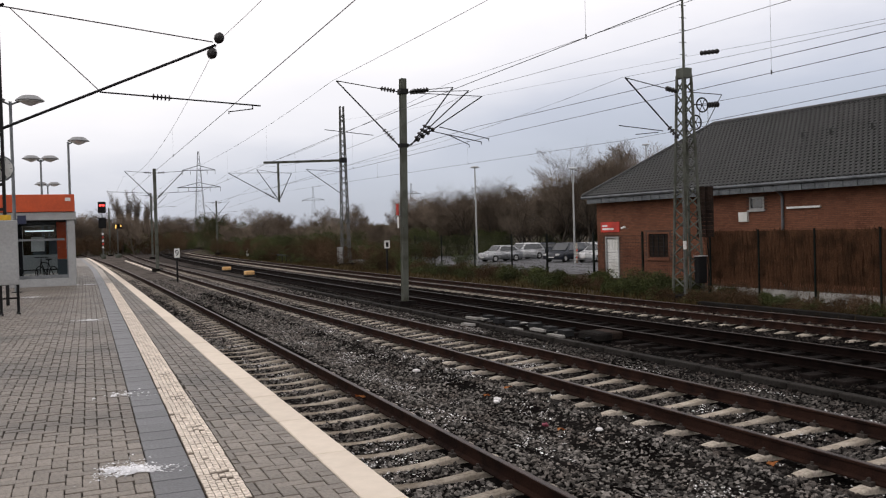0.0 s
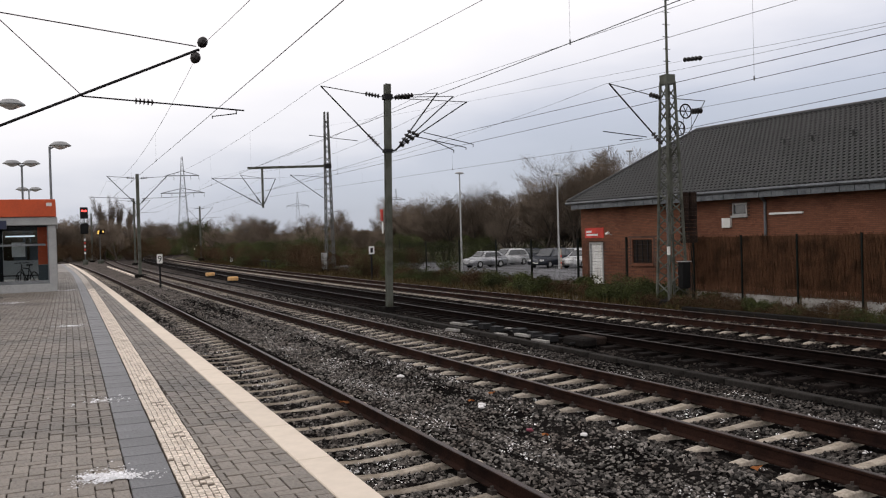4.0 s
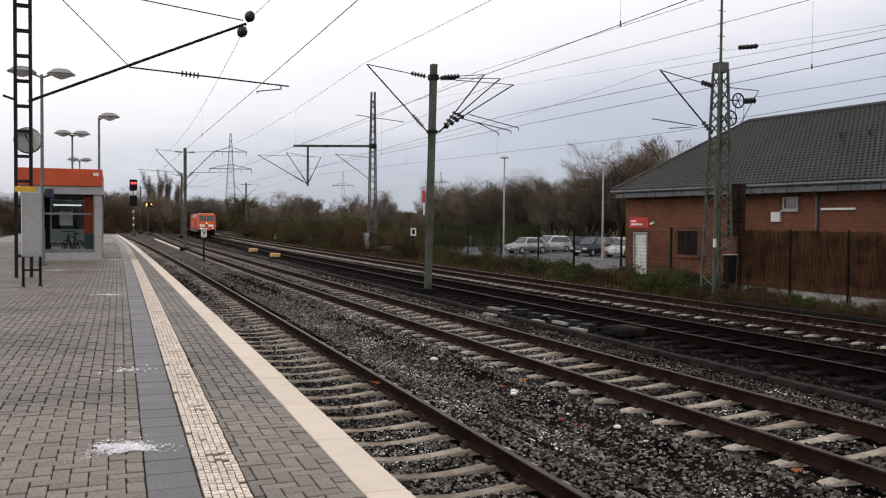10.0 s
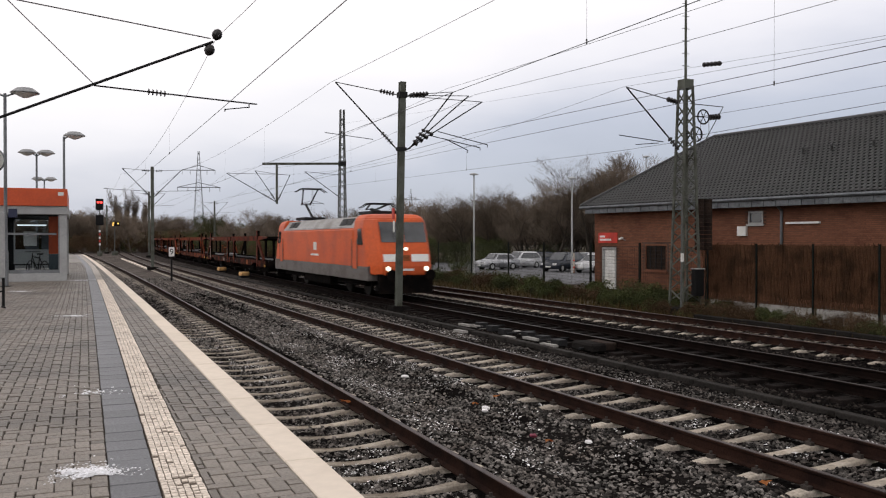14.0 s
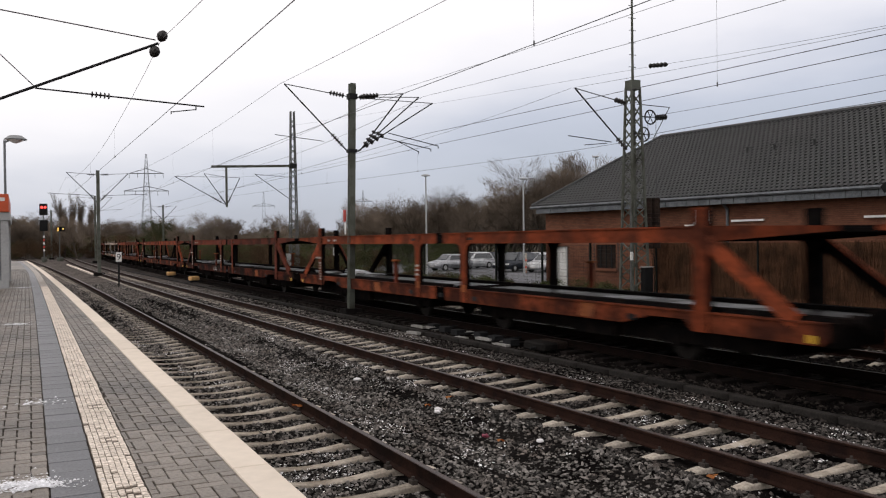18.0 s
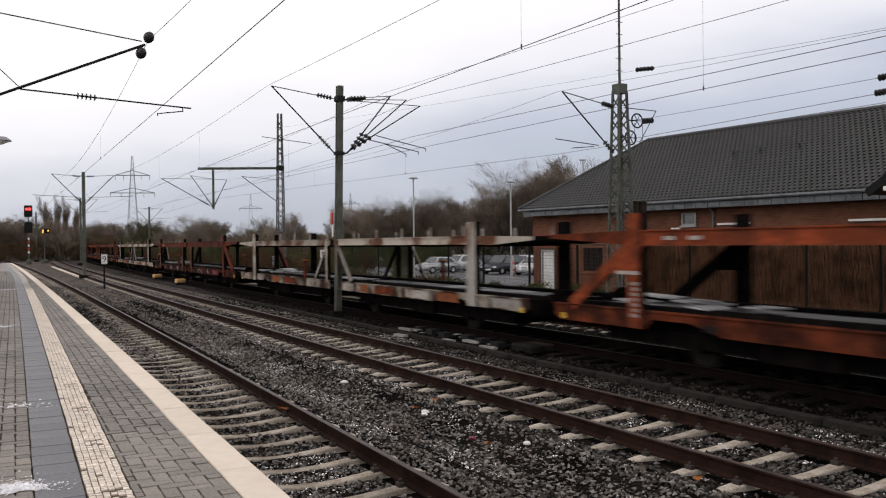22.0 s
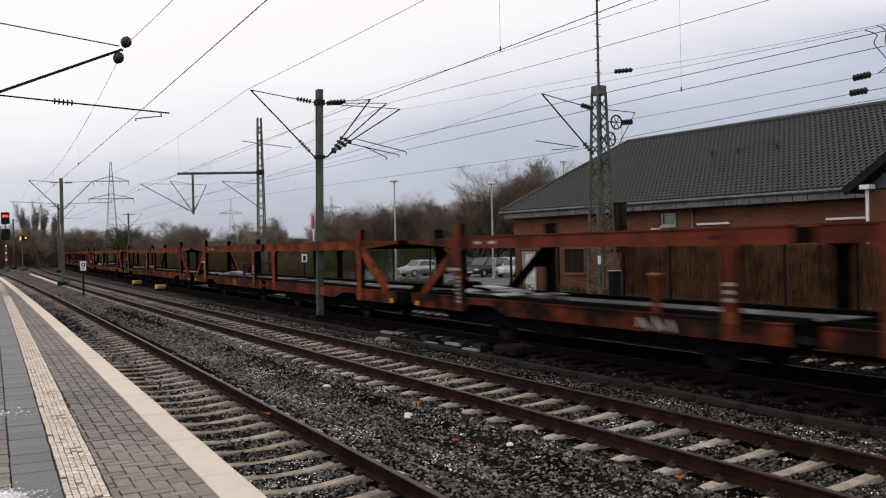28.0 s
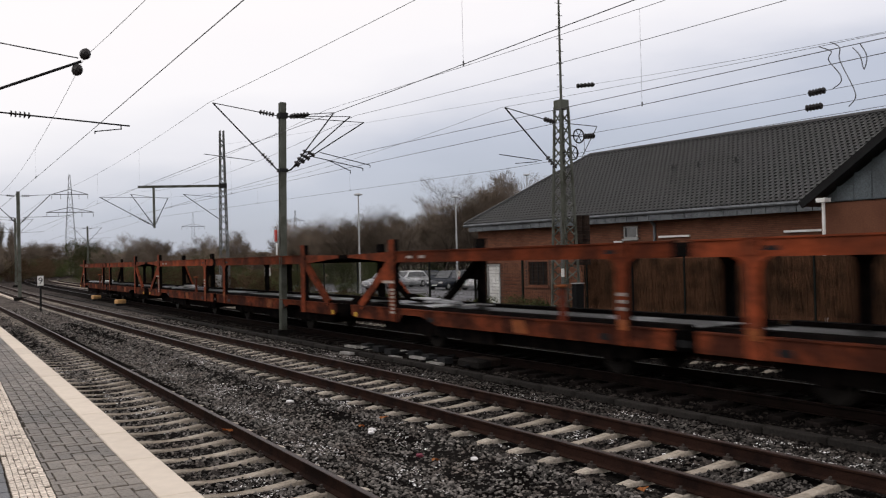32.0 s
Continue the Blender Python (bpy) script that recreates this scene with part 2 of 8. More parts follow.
M = {
    "ground": mat("bare_soil", (0.060, 0.045, 0.032), 0.95, stain=(0.035, 0.036, 0.018), stain_at=0.25, grain=6, bump=0.5, bump_scale=12),
    "asphalt": mat("asphalt", (0.095, 0.095, 0.10), 0.75, stain=(0.14, 0.14, 0.15), stain_at=0.3, grain=40),
    # Near-black tone paints the shade in gaps between the loose stones.
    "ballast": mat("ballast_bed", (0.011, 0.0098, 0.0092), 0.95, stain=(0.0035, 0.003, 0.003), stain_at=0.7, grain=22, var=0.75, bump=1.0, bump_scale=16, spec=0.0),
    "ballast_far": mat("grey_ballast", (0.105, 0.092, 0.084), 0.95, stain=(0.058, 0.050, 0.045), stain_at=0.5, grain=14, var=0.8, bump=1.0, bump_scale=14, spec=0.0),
    "ballast_oily": mat("oily_ballast", (0.060, 0.052, 0.048), 0.95, stain=(0.030, 0.026, 0.024), stain_at=0.4, grain=14, var=0.8, bump=1.0, bump_scale=14, spec=0.0),
    "stone": mat("wet_ballast_stone", (0.122, 0.112, 0.103), 0.75, stain=(0.080, 0.068, 0.060), stain_at=2.2, grain=30, island=0.9, bump=0.3, spec=0.10, skew=1.5),
    # Two dimmer stone tones carry light falling off to the right and under trains.
    "stone_mid": mat("dimmed_ballast_stone", (0.066, 0.060, 0.055), 0.75, stain=(0.040, 0.033, 0.029), stain_at=1.8, grain=30, island=0.9, bump=0.3, spec=0.08, skew=1.5),
    "stone_dark": mat("dimmed_oily_ballast_stone", (0.022, 0.0185, 0.0165), 0.8, stain=(0.008, 0.0065, 0.0055), stain_at=0.7, grain=30, island=0.9, bump=0.3, spec=0.04, skew=2.0),
    "paper": mat("pale_chip", (0.80, 0.78, 0.78), 0.8, grain=30, var=0.1, island=0.25),
    "rail": mat("rusty_rail", (0.027, 0.0135, 0.0098), 0.8, 0.0, stain=(0.013, 0.0072, 0.0060), stain_at=3, grain=50, spec=0.05),
    "rail_head": mat("worn_rail_head", (0.040, 0.022, 0.017), 0.45, 0.2, stain=(0.016, 0.009, 0.0075), stain_at=5, grain=60, spec=0.25),
    "rail_dark": mat("near_black_rail", (0.0085, 0.0052, 0.0044), 0.85, stain=(0.005, 0.0035, 0.003), stain_at=3, grain=50, spec=0.03),
    "rail_dark_head": mat("dull_dark_rail_head", (0.017, 0.0105, 0.009), 0.5, 0.2, stain=(0.010, 0.0065, 0.0055), stain_at=5, grain=60, spec=0.15),
    "sleeper": mat("concrete_sleeper", (0.40, 0.355, 0.30), 0.9, stain=(0.22, 0.185, 0.145), stain_at=2.0, grain=30, obj=0.22, bump=0.4),
    "sleeper_dark": mat("oily_timber_sleeper", (0.013, 0.0105, 0.0095), 0.85, stain=(0.006, 0.005, 0.0048), stain_at=2.5, grain=30, obj=0.3, spec=0.03),
    "clip": mat("rail_clip", (0.05, 0.04, 0.034), 0.7, 0.2, grain=50),
    "paver": mat("damp_grey_paver", (0.168, 0.145, 0.122), 0.5, stain=(0.098, 0.086, 0.074), stain_at=0.6, grain=45, obj=0.18, island=0.18, bump=0.3, bump_scale=90, spec=0.36),
    "joint": mat("sandy_joint", (0.055, 0.047, 0.039), 0.95, grain=60),
    "slab_dark": mat("damp_dark_grey_slab", (0.098, 0.100, 0.108), 0.5, stain=(0.15, 0.15, 0.155), stain_at=0.8, grain=50, obj=0.12, island=0.1),
    "tactile": mat("white_tactile_slab", (0.68, 0.60, 0.52), 0.85, stain=(0.50, 0.435, 0.37), stain_at=2.2, grain=40, obj=0.07, island=0.06),
    "tactile_far": mat("trodden_grey_tactile_slab", (0.44, 0.40, 0.36), 0.9, stain=(0.32, 0.29, 0.26), stain_at=1.2, grain=30, obj=0.1),
    "tactile_dirt": mat("dirty_tactile_slab", (0.11, 0.09, 0.072), 0.9, stain=(0.15, 0.12, 0.10), stain_at=2.2, grain=40, obj=0.12),
    "coping": mat("cream_coping_slab", (0.655, 0.575, 0.485), 0.85, stain=(0.57, 0.495, 0.41), stain_at=1.1, grain=9, var=0.06, obj=0.05, bump=0.02, spec=0.1),
    "concrete": mat("grey_concrete", (0.30, 0.29, 0.275), 0.9, stain=(0.2, 0.19, 0.175), stain_at=1.1, grain=25, bump=0.35),
    "concrete_dark": mat("near_black_concrete", (0.017, 0.0155, 0.0145), 0.9, stain=(0.010, 0.009, 0.0085), stain_at=1.4, grain=25, bump=0.4, spec=0.02),
    "trough": mat("weathered_trough_concrete", (0.024, 0.0215, 0.0195), 0.85, stain=(0.013, 0.0115, 0.010), stain_at=1.4, grain=25, obj=0.2, bump=0.4, spec=0.08),
    "mast": mat("weathered_green_grey_steel", (0.100, 0.106, 0.090), 0.7, 0.1, stain=(0.050, 0.050, 0.038), stain_at=1.6, grain=30, spec=0.15),
    "mast_grey": mat("galvanised_mast_steel", (0.105, 0.107, 0.104), 0.6, 0.2, stain=(0.065, 0.067, 0.058), stain_at=2.0, grain=30, spec=0.2),
    "steel_dark": mat("dark_steel", (0.018, 0.018, 0.019), 0.7, 0.1, grain=40, spec=0.15),
    "wire": mat("dark_wire", (0.10, 0.10, 0.105), 0.6, 0.5, grain=40, bump=0),
    "insulator": mat("brown_insulator", (0.02, 0.017, 0.017), 0.4, grain=30, bump=0, spec=0.3),
    "lamp_post": mat("grey_lamp_post_paint", (0.17, 0.18, 0.19), 0.5, 0.3, grain=30),
    "lamp_hood": mat("grey_lamp_hood", (0.22, 0.225, 0.23), 0.5, grain=30),
    "lamp_glass": mat("frosted_lamp_bowl", (0.75, 0.75, 0.75), 0.4, grain=20, bump=0),
    "orange": mat("orange_red_enamel", (0.52, 0.078, 0.020), 0.45, stain=(0.44, 0.065, 0.018), stain_at=0.8, grain=15, var=0.1, bump=0.05),
    "white": mat("white_paint", (0.72, 0.72, 0.70), 0.5, stain=(0.58, 0.57, 0.54), stain_at=1.5, grain=20, var=0.1, bump=0.05),
    "grey_panel": mat("light_grey_panel", (0.34, 0.345, 0.345), 0.55, stain=(0.28, 0.28, 0.275), stain_at=1.2, grain=20, var=0.12, bump=0.05),
    "black": mat("black_paint", (0.008, 0.008, 0.0085), 0.6, grain=30, bump=0.05, spec=0.15),
    "glass": glass("clear_glass"),
    "glass_dark": mat("dark_window_glass", (0.03, 0.035, 0.04), 0.06, grain=3, var=0.2, bump=0, spec=0.8),
    "brick": mat("red_brown_brick", (0.165, 0.074, 0.046), 0.9, stain=(0.125, 0.055, 0.035), stain_at=0.6, grain=25, var=0.2, island=0.14, obj=0.08, bump=0.25),
    "mortar": mat("grey_mortar", (0.10, 0.062, 0.048), 0.95, grain=30),
    "tile": mat("anthracite_roof_tile", (0.028, 0.028, 0.029), 0.48, stain=(0.018, 0.019, 0.019), stain_at=0.7, grain=20, island=0.3, obj=0.2, spec=0.45),
    "zinc": mat("zinc_gutter", (0.13, 0.14, 0.15), 0.45, 0.5, stain=(0.085, 0.092, 0.10), stain_at=2, grain=20),
    "slate_panel": mat("blue_grey_cladding", (0.075, 0.09, 0.10), 0.6, stain=(0.055, 0.065, 0.072), stain_at=1.5, grain=20, obj=0.15),
    "reed": mat("brown_reed_mat", (0.094, 0.049, 0.029), 0.95, stain=(0.046, 0.027, 0.017), stain_at=1.6, grain=30, var=0.4, island=0.2, bump=0.4, spec=0.0),
    "fence": mat("dark_green_fence_steel", (0.010, 0.012, 0.010), 0.7, 0.0, grain=30, spec=0.1),
    "bark": mat("grey_brown_bark", (0.080, 0.066, 0.054), 0.95, stain=(0.05, 0.042, 0.035), stain_at=2, grain=20, obj=0.3, bump=0.5),
    "twig": mat("winter_twigs", (0.165, 0.132, 0.104), 0.95, stain=(0.115, 0.092, 0.070), stain_at=0.3, grain=4, obj=0.3, island=0.3, bump=0, spec=0.0),
    "leaf": mat("evergreen_leaf", (0.050, 0.058, 0.020), 0.75, stain=(0.024, 0.028, 0.012), stain_at=0.4, grain=5, obj=0.35, island=0.5, bump=0, spec=0.1),
    "leaf_dry": mat("dry_brown_leaf", (0.075, 0.048, 0.030), 0.9, stain=(0.036, 0.028, 0.016), stain_at=0.5, grain=6, obj=0.35, island=0.45, bump=0, spec=0.0),
    "leaf_fallen": mat("fallen_orange_leaf", (0.42, 0.17, 0.06), 0.8, grain=20, island=0.3),
    "loco_red": mat("traffic_red_paint", (0.56, 0.092, 0.020), 0.5, stain=(0.42, 0.075, 0.028), stain_at=0.6, grain=8, var=0.15, bump=0.03, spec=0.25),
    "loco_grey": mat("dusty_grey_skirt", (0.125, 0.112, 0.104), 0.7, stain=(0.09, 0.074, 0.066), stain_at=1.2, grain=12, bump=0.1),
    "loco_roof": mat("pale_grey_roof", (0.30, 0.295, 0.29), 0.65, stain=(0.20, 0.185, 0.17), stain_at=1.0, grain=12, bump=0.1),
    # Greasy steel, kept near-black so it also carries painted shade inside and under wagons.
    "bogie": mat("greasy_steel_and_painted_shade", (0.0045, 0.004, 0.004), 0.9, stain=(0.011, 0.008, 0.007), stain_at=3, grain=20, spec=0.02),
    "wheel": mat("worn_wheel_steel", (0.016, 0.0135, 0.012), 0.7, 0.2, grain=30, spec=0.1),
    "strip_light": mat("lit_fluorescent_tube", (0.9, 0.95, 1.0), 0.3, emit=1.2, grain=3, var=0.02, bump=0),
    "headlight": mat("lit_headlight", (1.0, 0.93, 0.72), 0.3, emit=2.5, grain=3, var=0.02, bump=0),
    "red_light": mat("lit_red_lamp", (1.0, 0.06, 0.05), 0.3, emit=3.0, grain=3, var=0.02, bump=0),
    "amber_light": mat("lit_amber_lamp", (1.0, 0.55, 0.12), 0.3, emit=1.5, grain=3, var=0.02, bump=0),
    "yellow": mat("yellow_paint", (0.70, 0.42, 0.03), 0.5, grain=20, var=0.1),
    "box_orange": mat("pale_orange_box_paint", (0.62, 0.36, 0.14), 0.7, stain=(0.42, 0.25, 0.11), stain_at=4, grain=20),
    "rust": mat("rusty_orange_wagon_paint", (0.190, 0.041, 0.016), 0.8, stain=(0.075, 0.021, 0.011), stain_at=1.8, grain=9, var=0.45, obj=0.35, bump=0.15, stain_cut=(0.38, 0.64), spec=0.06),
    # Sill paints: darker than the body paints, with dark patches.
    "rust_sill": mat("darker_patchy_rusty_sill_paint", (0.140, 0.034, 0.015), 0.85, stain=(0.040, 0.013, 0.008), stain_at=1.5, grain=9, var=0.5, obj=0.3, bump=0.15, stain_cut=(0.38, 0.56), spec=0.05),
    "wagon_white_sill": mat("darker_patchy_cream_sill_paint", (0.33, 0.29, 0.24), 0.85, stain=(0.05, 0.025, 0.017), stain_at=1.3, grain=9, var=0.45, obj=0.2, bump=0.15, stain_cut=(0.42, 0.56), spec=0.05),
    "rust_dark_sill": mat("darker_patchy_oxide_sill_paint", (0.095, 0.022, 0.012), 0.85, stain=(0.012, 0.007, 0.005), stain_at=1.5, grain=9, var=0.5, obj=0.3, bump=0.15, stain_cut=(0.38, 0.56), spec=0.05),
    "rust_dark": mat("dark_oxide_wagon_paint", (0.115, 0.026, 0.014), 0.8, stain=(0.028, 0.011, 0.008), stain_at=1.2, grain=14, obj=0.25, bump=0.15, spec=0.08),
    "wagon_white": mat("flaking_cream_wagon_paint", (0.40, 0.355, 0.30), 0.8, stain=(0.115, 0.052, 0.030), stain_at=0.9, grain=14, var=0.3, obj=0.15, bump=0.15, stain_cut=(0.45, 0.60), spec=0.08),
    "wagon_plate": mat("dirty_white_plate_paint", (0.34, 0.315, 0.29), 0.7, stain=(0.17, 0.11, 0.075), stain_at=1.6, grain=14, var=0.25, obj=0.2, bump=0.1, spec=0.1),
    "rust_pale": mat("bleached_orange_paint", (0.22, 0.070, 0.026), 0.8, stain=(0.16, 0.06, 0.03), stain_at=2.4, grain=12, var=0.35, obj=0.25, bump=0.15, spec=0.06),
    "spray_pink": mat("pink_spray_paint", (0.22, 0.028, 0.06), 0.6, stain=(0.10, 0.018, 0.025), stain_at=2.0, grain=12, var=0.3, bump=0.05),
    "deck_plate": mat("wet_pale_bridging_plate", (0.48, 0.48, 0.50), 0.35, stain=(0.10, 0.09, 0.085), stain_at=1.5, grain=16, obj=0.2, stain_cut=(0.5, 0.6), spec=0.4),
    "weight": mat("rusty_cast_weight", (0.030, 0.021, 0.017), 0.85, stain=(0.018, 0.013, 0.011), stain_at=2.0, grain=20, obj=0.2, spec=0.05),
    "deck": mat("pale_patchy_steel_deck", (0.36, 0.36, 0.38), 0.45, 0.0, stain=(0.016, 0.015, 0.014), stain_at=0.55, grain=20, stain_cut=(0.40, 0.47), spec=0.2),
    "car_silver": mat("silver_car_paint", (0.42, 0.43, 0.45), 0.3, 0.5, grain=5, var=0.05, bump=0),
    "car_dark": mat("dark_blue_car_paint", (0.025, 0.03, 0.042), 0.25, grain=5, var=0.05, bump=0),
    "car_white": mat("white_car_paint", (0.62, 0.63, 0.64), 0.3, grain=5, var=0.05, bump=0),
    "tyre": mat("tyre_rubber", (0.02, 0.02, 0.02), 0.85, grain=20),
    "salt": mat("spilled_grit_salt", (0.72, 0.72, 0.74), 0.9, grain=40, island=0.15),
    "sign_red": mat("red_sign_enamel", (0.55, 0.035, 0.02), 0.45, grain=10, var=0.08, bump=0),
    "sign_blue": mat("dark_blue_display", (0.02, 0.025, 0.06), 0.3, grain=10, var=0.1, bump=0),
    "straw": mat("pale_dry_grass", (0.070, 0.050, 0.022), 0.95, grain=8, island=0.4, obj=0.2, bump=0),
}


# ---- building blocks ----
def box(bm, x0, x1, y0, y1, z0, z1, m=None):
    v = [bm.verts.new((x, y, z)) for z in (z0, z1) for x, y in ((x0, y0), (x1, y0), (x1, y1), (x0, y1))]
    if m is not None:
        for a in v:
            a.co = m @ a.co
    for f in ((3, 2, 1, 0), (4, 5, 6, 7), (0, 1, 5, 4), (1, 2, 6, 5), (2, 3, 7, 6), (3, 0, 4, 7)):
        bm.faces.new([v[i] for i in f])
    return v


def bev(bm, width=0.01, seg=1):
    bmesh.ops.bevel(bm, geom=list(bm.edges), offset=width, segments=seg, affect="EDGES", clamp_overlap=True)
    return bm


def tube(bm, p, q, r, n=6, r2=None):
    p, q = Vector(p), Vector(q)
    d = (q - p).normalized()
    u = d.orthogonal().normalized()
    w = d.cross(u)
    r2 = r if r2 is None else r2
    rings = [[bm.verts.new(c + (u * math.cos(2 * math.pi * k / n) + w * math.sin(2 * math.pi * k / n)) * rr) for k in range(n)]
             for c, rr in ((p, r), (q, r2))]
    for k in range(n):
        bm.faces.new((rings[0][k], rings[0][(k + 1) % n], rings[1][(k + 1) % n], rings[1][k]))
    bm.faces.new(rings[0][::-1])
    bm.faces.new(rings[1])


def bar(bm, p, q, w, h, up=(0, 0, 1)):
    """A rectangular bar from p to q, w across and h in the direction of up."""
    p, q = Vector(p), Vector(q)
    d = (q - p).normalized()
    s = d.cross(Vector(up))
    s = s.normalized() if s.length > 1e-4 else d.orthogonal().normalized()
    t = s.cross(d)
    v = [bm.verts.new(c + s * a * w / 2 + t * b * h / 2) for c in (p, q) for a, b in ((-1, -1), (1, -1), (1, 1), (-1, 1))]
    for f in ((3, 2, 1, 0), (4, 5, 6, 7), (0, 1, 5, 4), (1, 2, 6, 5), (2, 3, 7, 6), (3, 0, 4, 7)):
        bm.faces.new([v[i] for i in f])


def prism(bm, pts, a, b, axis="y"):
    """A closed outline pts, swept from a to b along an axis; the outline lies in the two other axes in order."""
    def at(p, c):
        return {"x": (c, p[0], p[1]), "y": (p[0], c, p[1]), "z": (p[0], p[1], c)}[axis]
    lo, hi = [bm.verts.new(at(p, a)) for p in pts], [bm.verts.new(at(p, b)) for p in pts]
    n = len(pts)
    for k in range(n):
        bm.faces.new((lo[k], lo[(k + 1) % n], hi[(k + 1) % n], hi[k]))
    bm.faces.new(lo[::-1])
    bm.faces.new(hi)


def lathe(bm, profile, n=12, m=Matrix()):
    """Rings of (radius, height) round z, placed by m."""
    rings = [[bm.verts.new(m @ Vector((r * math.cos(2 * math.pi * k / n), r * math.sin(2 * math.pi * k / n), z))) for k in range(n)] for r, z in profile]
    for a, b in zip(rings, rings[1:]):
        for k in range(n):
            bm.faces.new((a[k], a[(k + 1) % n], b[(k + 1) % n], b[k]))
    bm.faces.new(rings[0][::-1])
    bm.faces.new(rings[-1])


def mesh_of(bm, name, material, smooth=False):
    bmesh.ops.recalc_face_normals(bm, faces=bm.faces)
    me = bpy.data.meshes.new(name)
    bm.to_mesh(me)
    bm.free()
    for m in (material if isinstance(material, (list, tuple)) else [material]):
        me.materials.append(M[m] if isinstance(m, str) else m)
    if smooth:
        for p in me.polygons:
            p.use_smooth = True
    return me


def part(name, bm, material, parent=None, label="", smooth=False):
    ob = new(name, bm if isinstance(bm, bpy.types.Mesh) else mesh_of(bm, name, material, smooth))
    ob.parent = parent
    return tagged(ob, label)


def thing(name, label, category, m=None, group="", kind=""):
    ob = new(name)
    ob.empty_display_size = 0.2
    if m is not None:
        ob.matrix_basis = m
    return tagged(ob, label, category, group, kind)


def whole(name, bm, material, label, category, group="", kind="", smooth=False, m=None):
    ob = tagged(part(name, bm, material, None, "", smooth), label, category, group, kind)
    if m is not None:
        ob.matrix_basis = m
    return ob


def pieces(name, verts, faces, material, parent=None, label="", kind="stuff"):
    """Many loose pieces in one mesh, from arrays."""
    me = bpy.data.meshes.new(name)
    me.from_pydata(verts, [], faces)
    me.materials.append(M[material])
    ob = new(name, me)
    ob.parent = parent
    return tagged(ob, label, "", "", kind)


B = bmesh.new
rnd = random.Random(7)


# ---- the lines on the ground ----
def line(x, y, turn, bends, length, step=1.0):
    """Points and headings of a centre line: turn and bends (per metre, to the right) from a start; bends are (up to, curvature)."""
    out, s = [], 0.0
    while s <= length + 1e-6:
        out.append((x, y, turn))
        k = next((c for end, c in bends if s < end), 0.0)
        x, y = x + step * math.sin(turn + k * step / 2), y + step * math.cos(turn + k * step / 2)
        turn, s = turn + k * step, s + step
    return out


def along(pts, s, off=0.0):
    """Place and heading at s metres along the points, off metres to the right."""
    i = min(max(int(math.floor(s)), 0), len(pts) - 2)
    f = s - i
    (x0, y0, a0), (x1, y1, a1) = pts[i], pts[i + 1]
    a = a0 + (a1 - a0) * f
    return x0 + (x1 - x0) * f + off * math.cos(a), y0 + (y1 - y0) * f - off * math.sin(a), a


START = -40.0
BEND = ((50, 0.0), (190, 0.0004), (560, 0.0028), (2000, 0.0))
LINES = {
    "track_1": line(1.86, START, 0.0329, ((170, -0.00026), (2000, 0.0)), 260),
    "track_2": line(7.66, START, 0.0, ((60, 0.0), (400, 0.0003)), 260),
    "track_3": line(12.36, START, 0.0, BEND, 1560),
    "track_4": line(16.15, START, 0.0, BEND, 420),
}
RAIL = ((-0.07, -0.172), (0.07, -0.172), (0.07, -0.155), (0.012, -0.14), (0.012, -0.045), (0.036, -0.03), (0.036, -0.006),
        (0.028, 0.0), (-0.028, 0.0), (-0.036, -0.006), (-0.036, -0.03), (-0.012, -0.045), (-0.012, -0.14), (-0.07, -0.155))


def sweep(bm, pts, outline, s0, s1, off=0.0, step=4.0, top=None):
    rings, s = [], s0
    while s < s1 + 0.01:
        x, y, a = along(pts, min(s, s1), off)
        rings.append([bm.verts.new((x + u * math.cos(a), y - u * math.sin(a), z)) for u, z in outline])
        s += step
    n = len(outline)
    for p, q in zip(rings, rings[1:]):
        for k in range(n):
            f = bm.faces.new((p[k], p[(k + 1) % n], q[(k + 1) % n], q[k]))
            if top and k in top:
                f.material_index = 1
    bm.faces.new(rings[0])
    bm.faces.new(rings[-1][::-1])


def sleeper_mesh(name, material):
    """A concrete sleeper: high seats under the rails, a dip in the middle, sloping ends, with the clips on it."""
    bm = B()
    prof = ((-1.3, -0.27), (-1.18, -0.225), (-1.05, -0.195), (-0.92, -0.178), (-0.6, -0.178), (-0.42, -0.199), (-0.2, -0.219), (0.0, -0.226), (0.2, -0.219), (0.42, -0.199), (0.6, -0.178), (0.92, -0.178), (1.05, -0.195), (1.18, -0.225), (1.3, -0.27))
    rings = [[bm.verts.new((x, y, z)) for y, z in ((-0.095, -0.36), (-0.072, h - 0.012), (-0.060, h), (0.060, h), (0.072, h - 0.012), (0.095, -0.36))] for x, h in prof]
    for p, q in zip(rings, rings[1:]):
        for k in range(6):
            bm.faces.new((p[k], p[(k + 1) % 6], q[(k + 1) % 6], q[k]))
    bm.faces.new(rings[0])
    bm.faces.new(rings[-1][::-1])
    for x in (-0.7525, 0.7525):
        for s in (-1, 1):
            n = len(bm.faces)
            box(bm, x + s * 0.115 - 0.03, x + s * 0.115 + 0.03, -0.05, 0.05, -0.185, -0.135)
            tube(bm, (x + s * 0.115, 0, -0.14), (x + s * 0.115, 0, -0.10), 0.018, 6)
            bm.faces.ensure_lookup_table()
            for f in bm.faces[n:]:
                f.material_index = 1
    return mesh_of(bm, name, [material, "clip"])


def timber_mesh(name):
    bm = B()
    box(bm, -1.3, 1.3, -0.13, 0.13, -0.34, -0.178)
    bev(bm, 0.012)
    for x in (-0.7525, 0.7525):
        box(bm, x - 0.17, x + 0.17, -0.08, 0.08, -0.18, -0.163)
    return mesh_of(bm, name, "sleeper_dark")


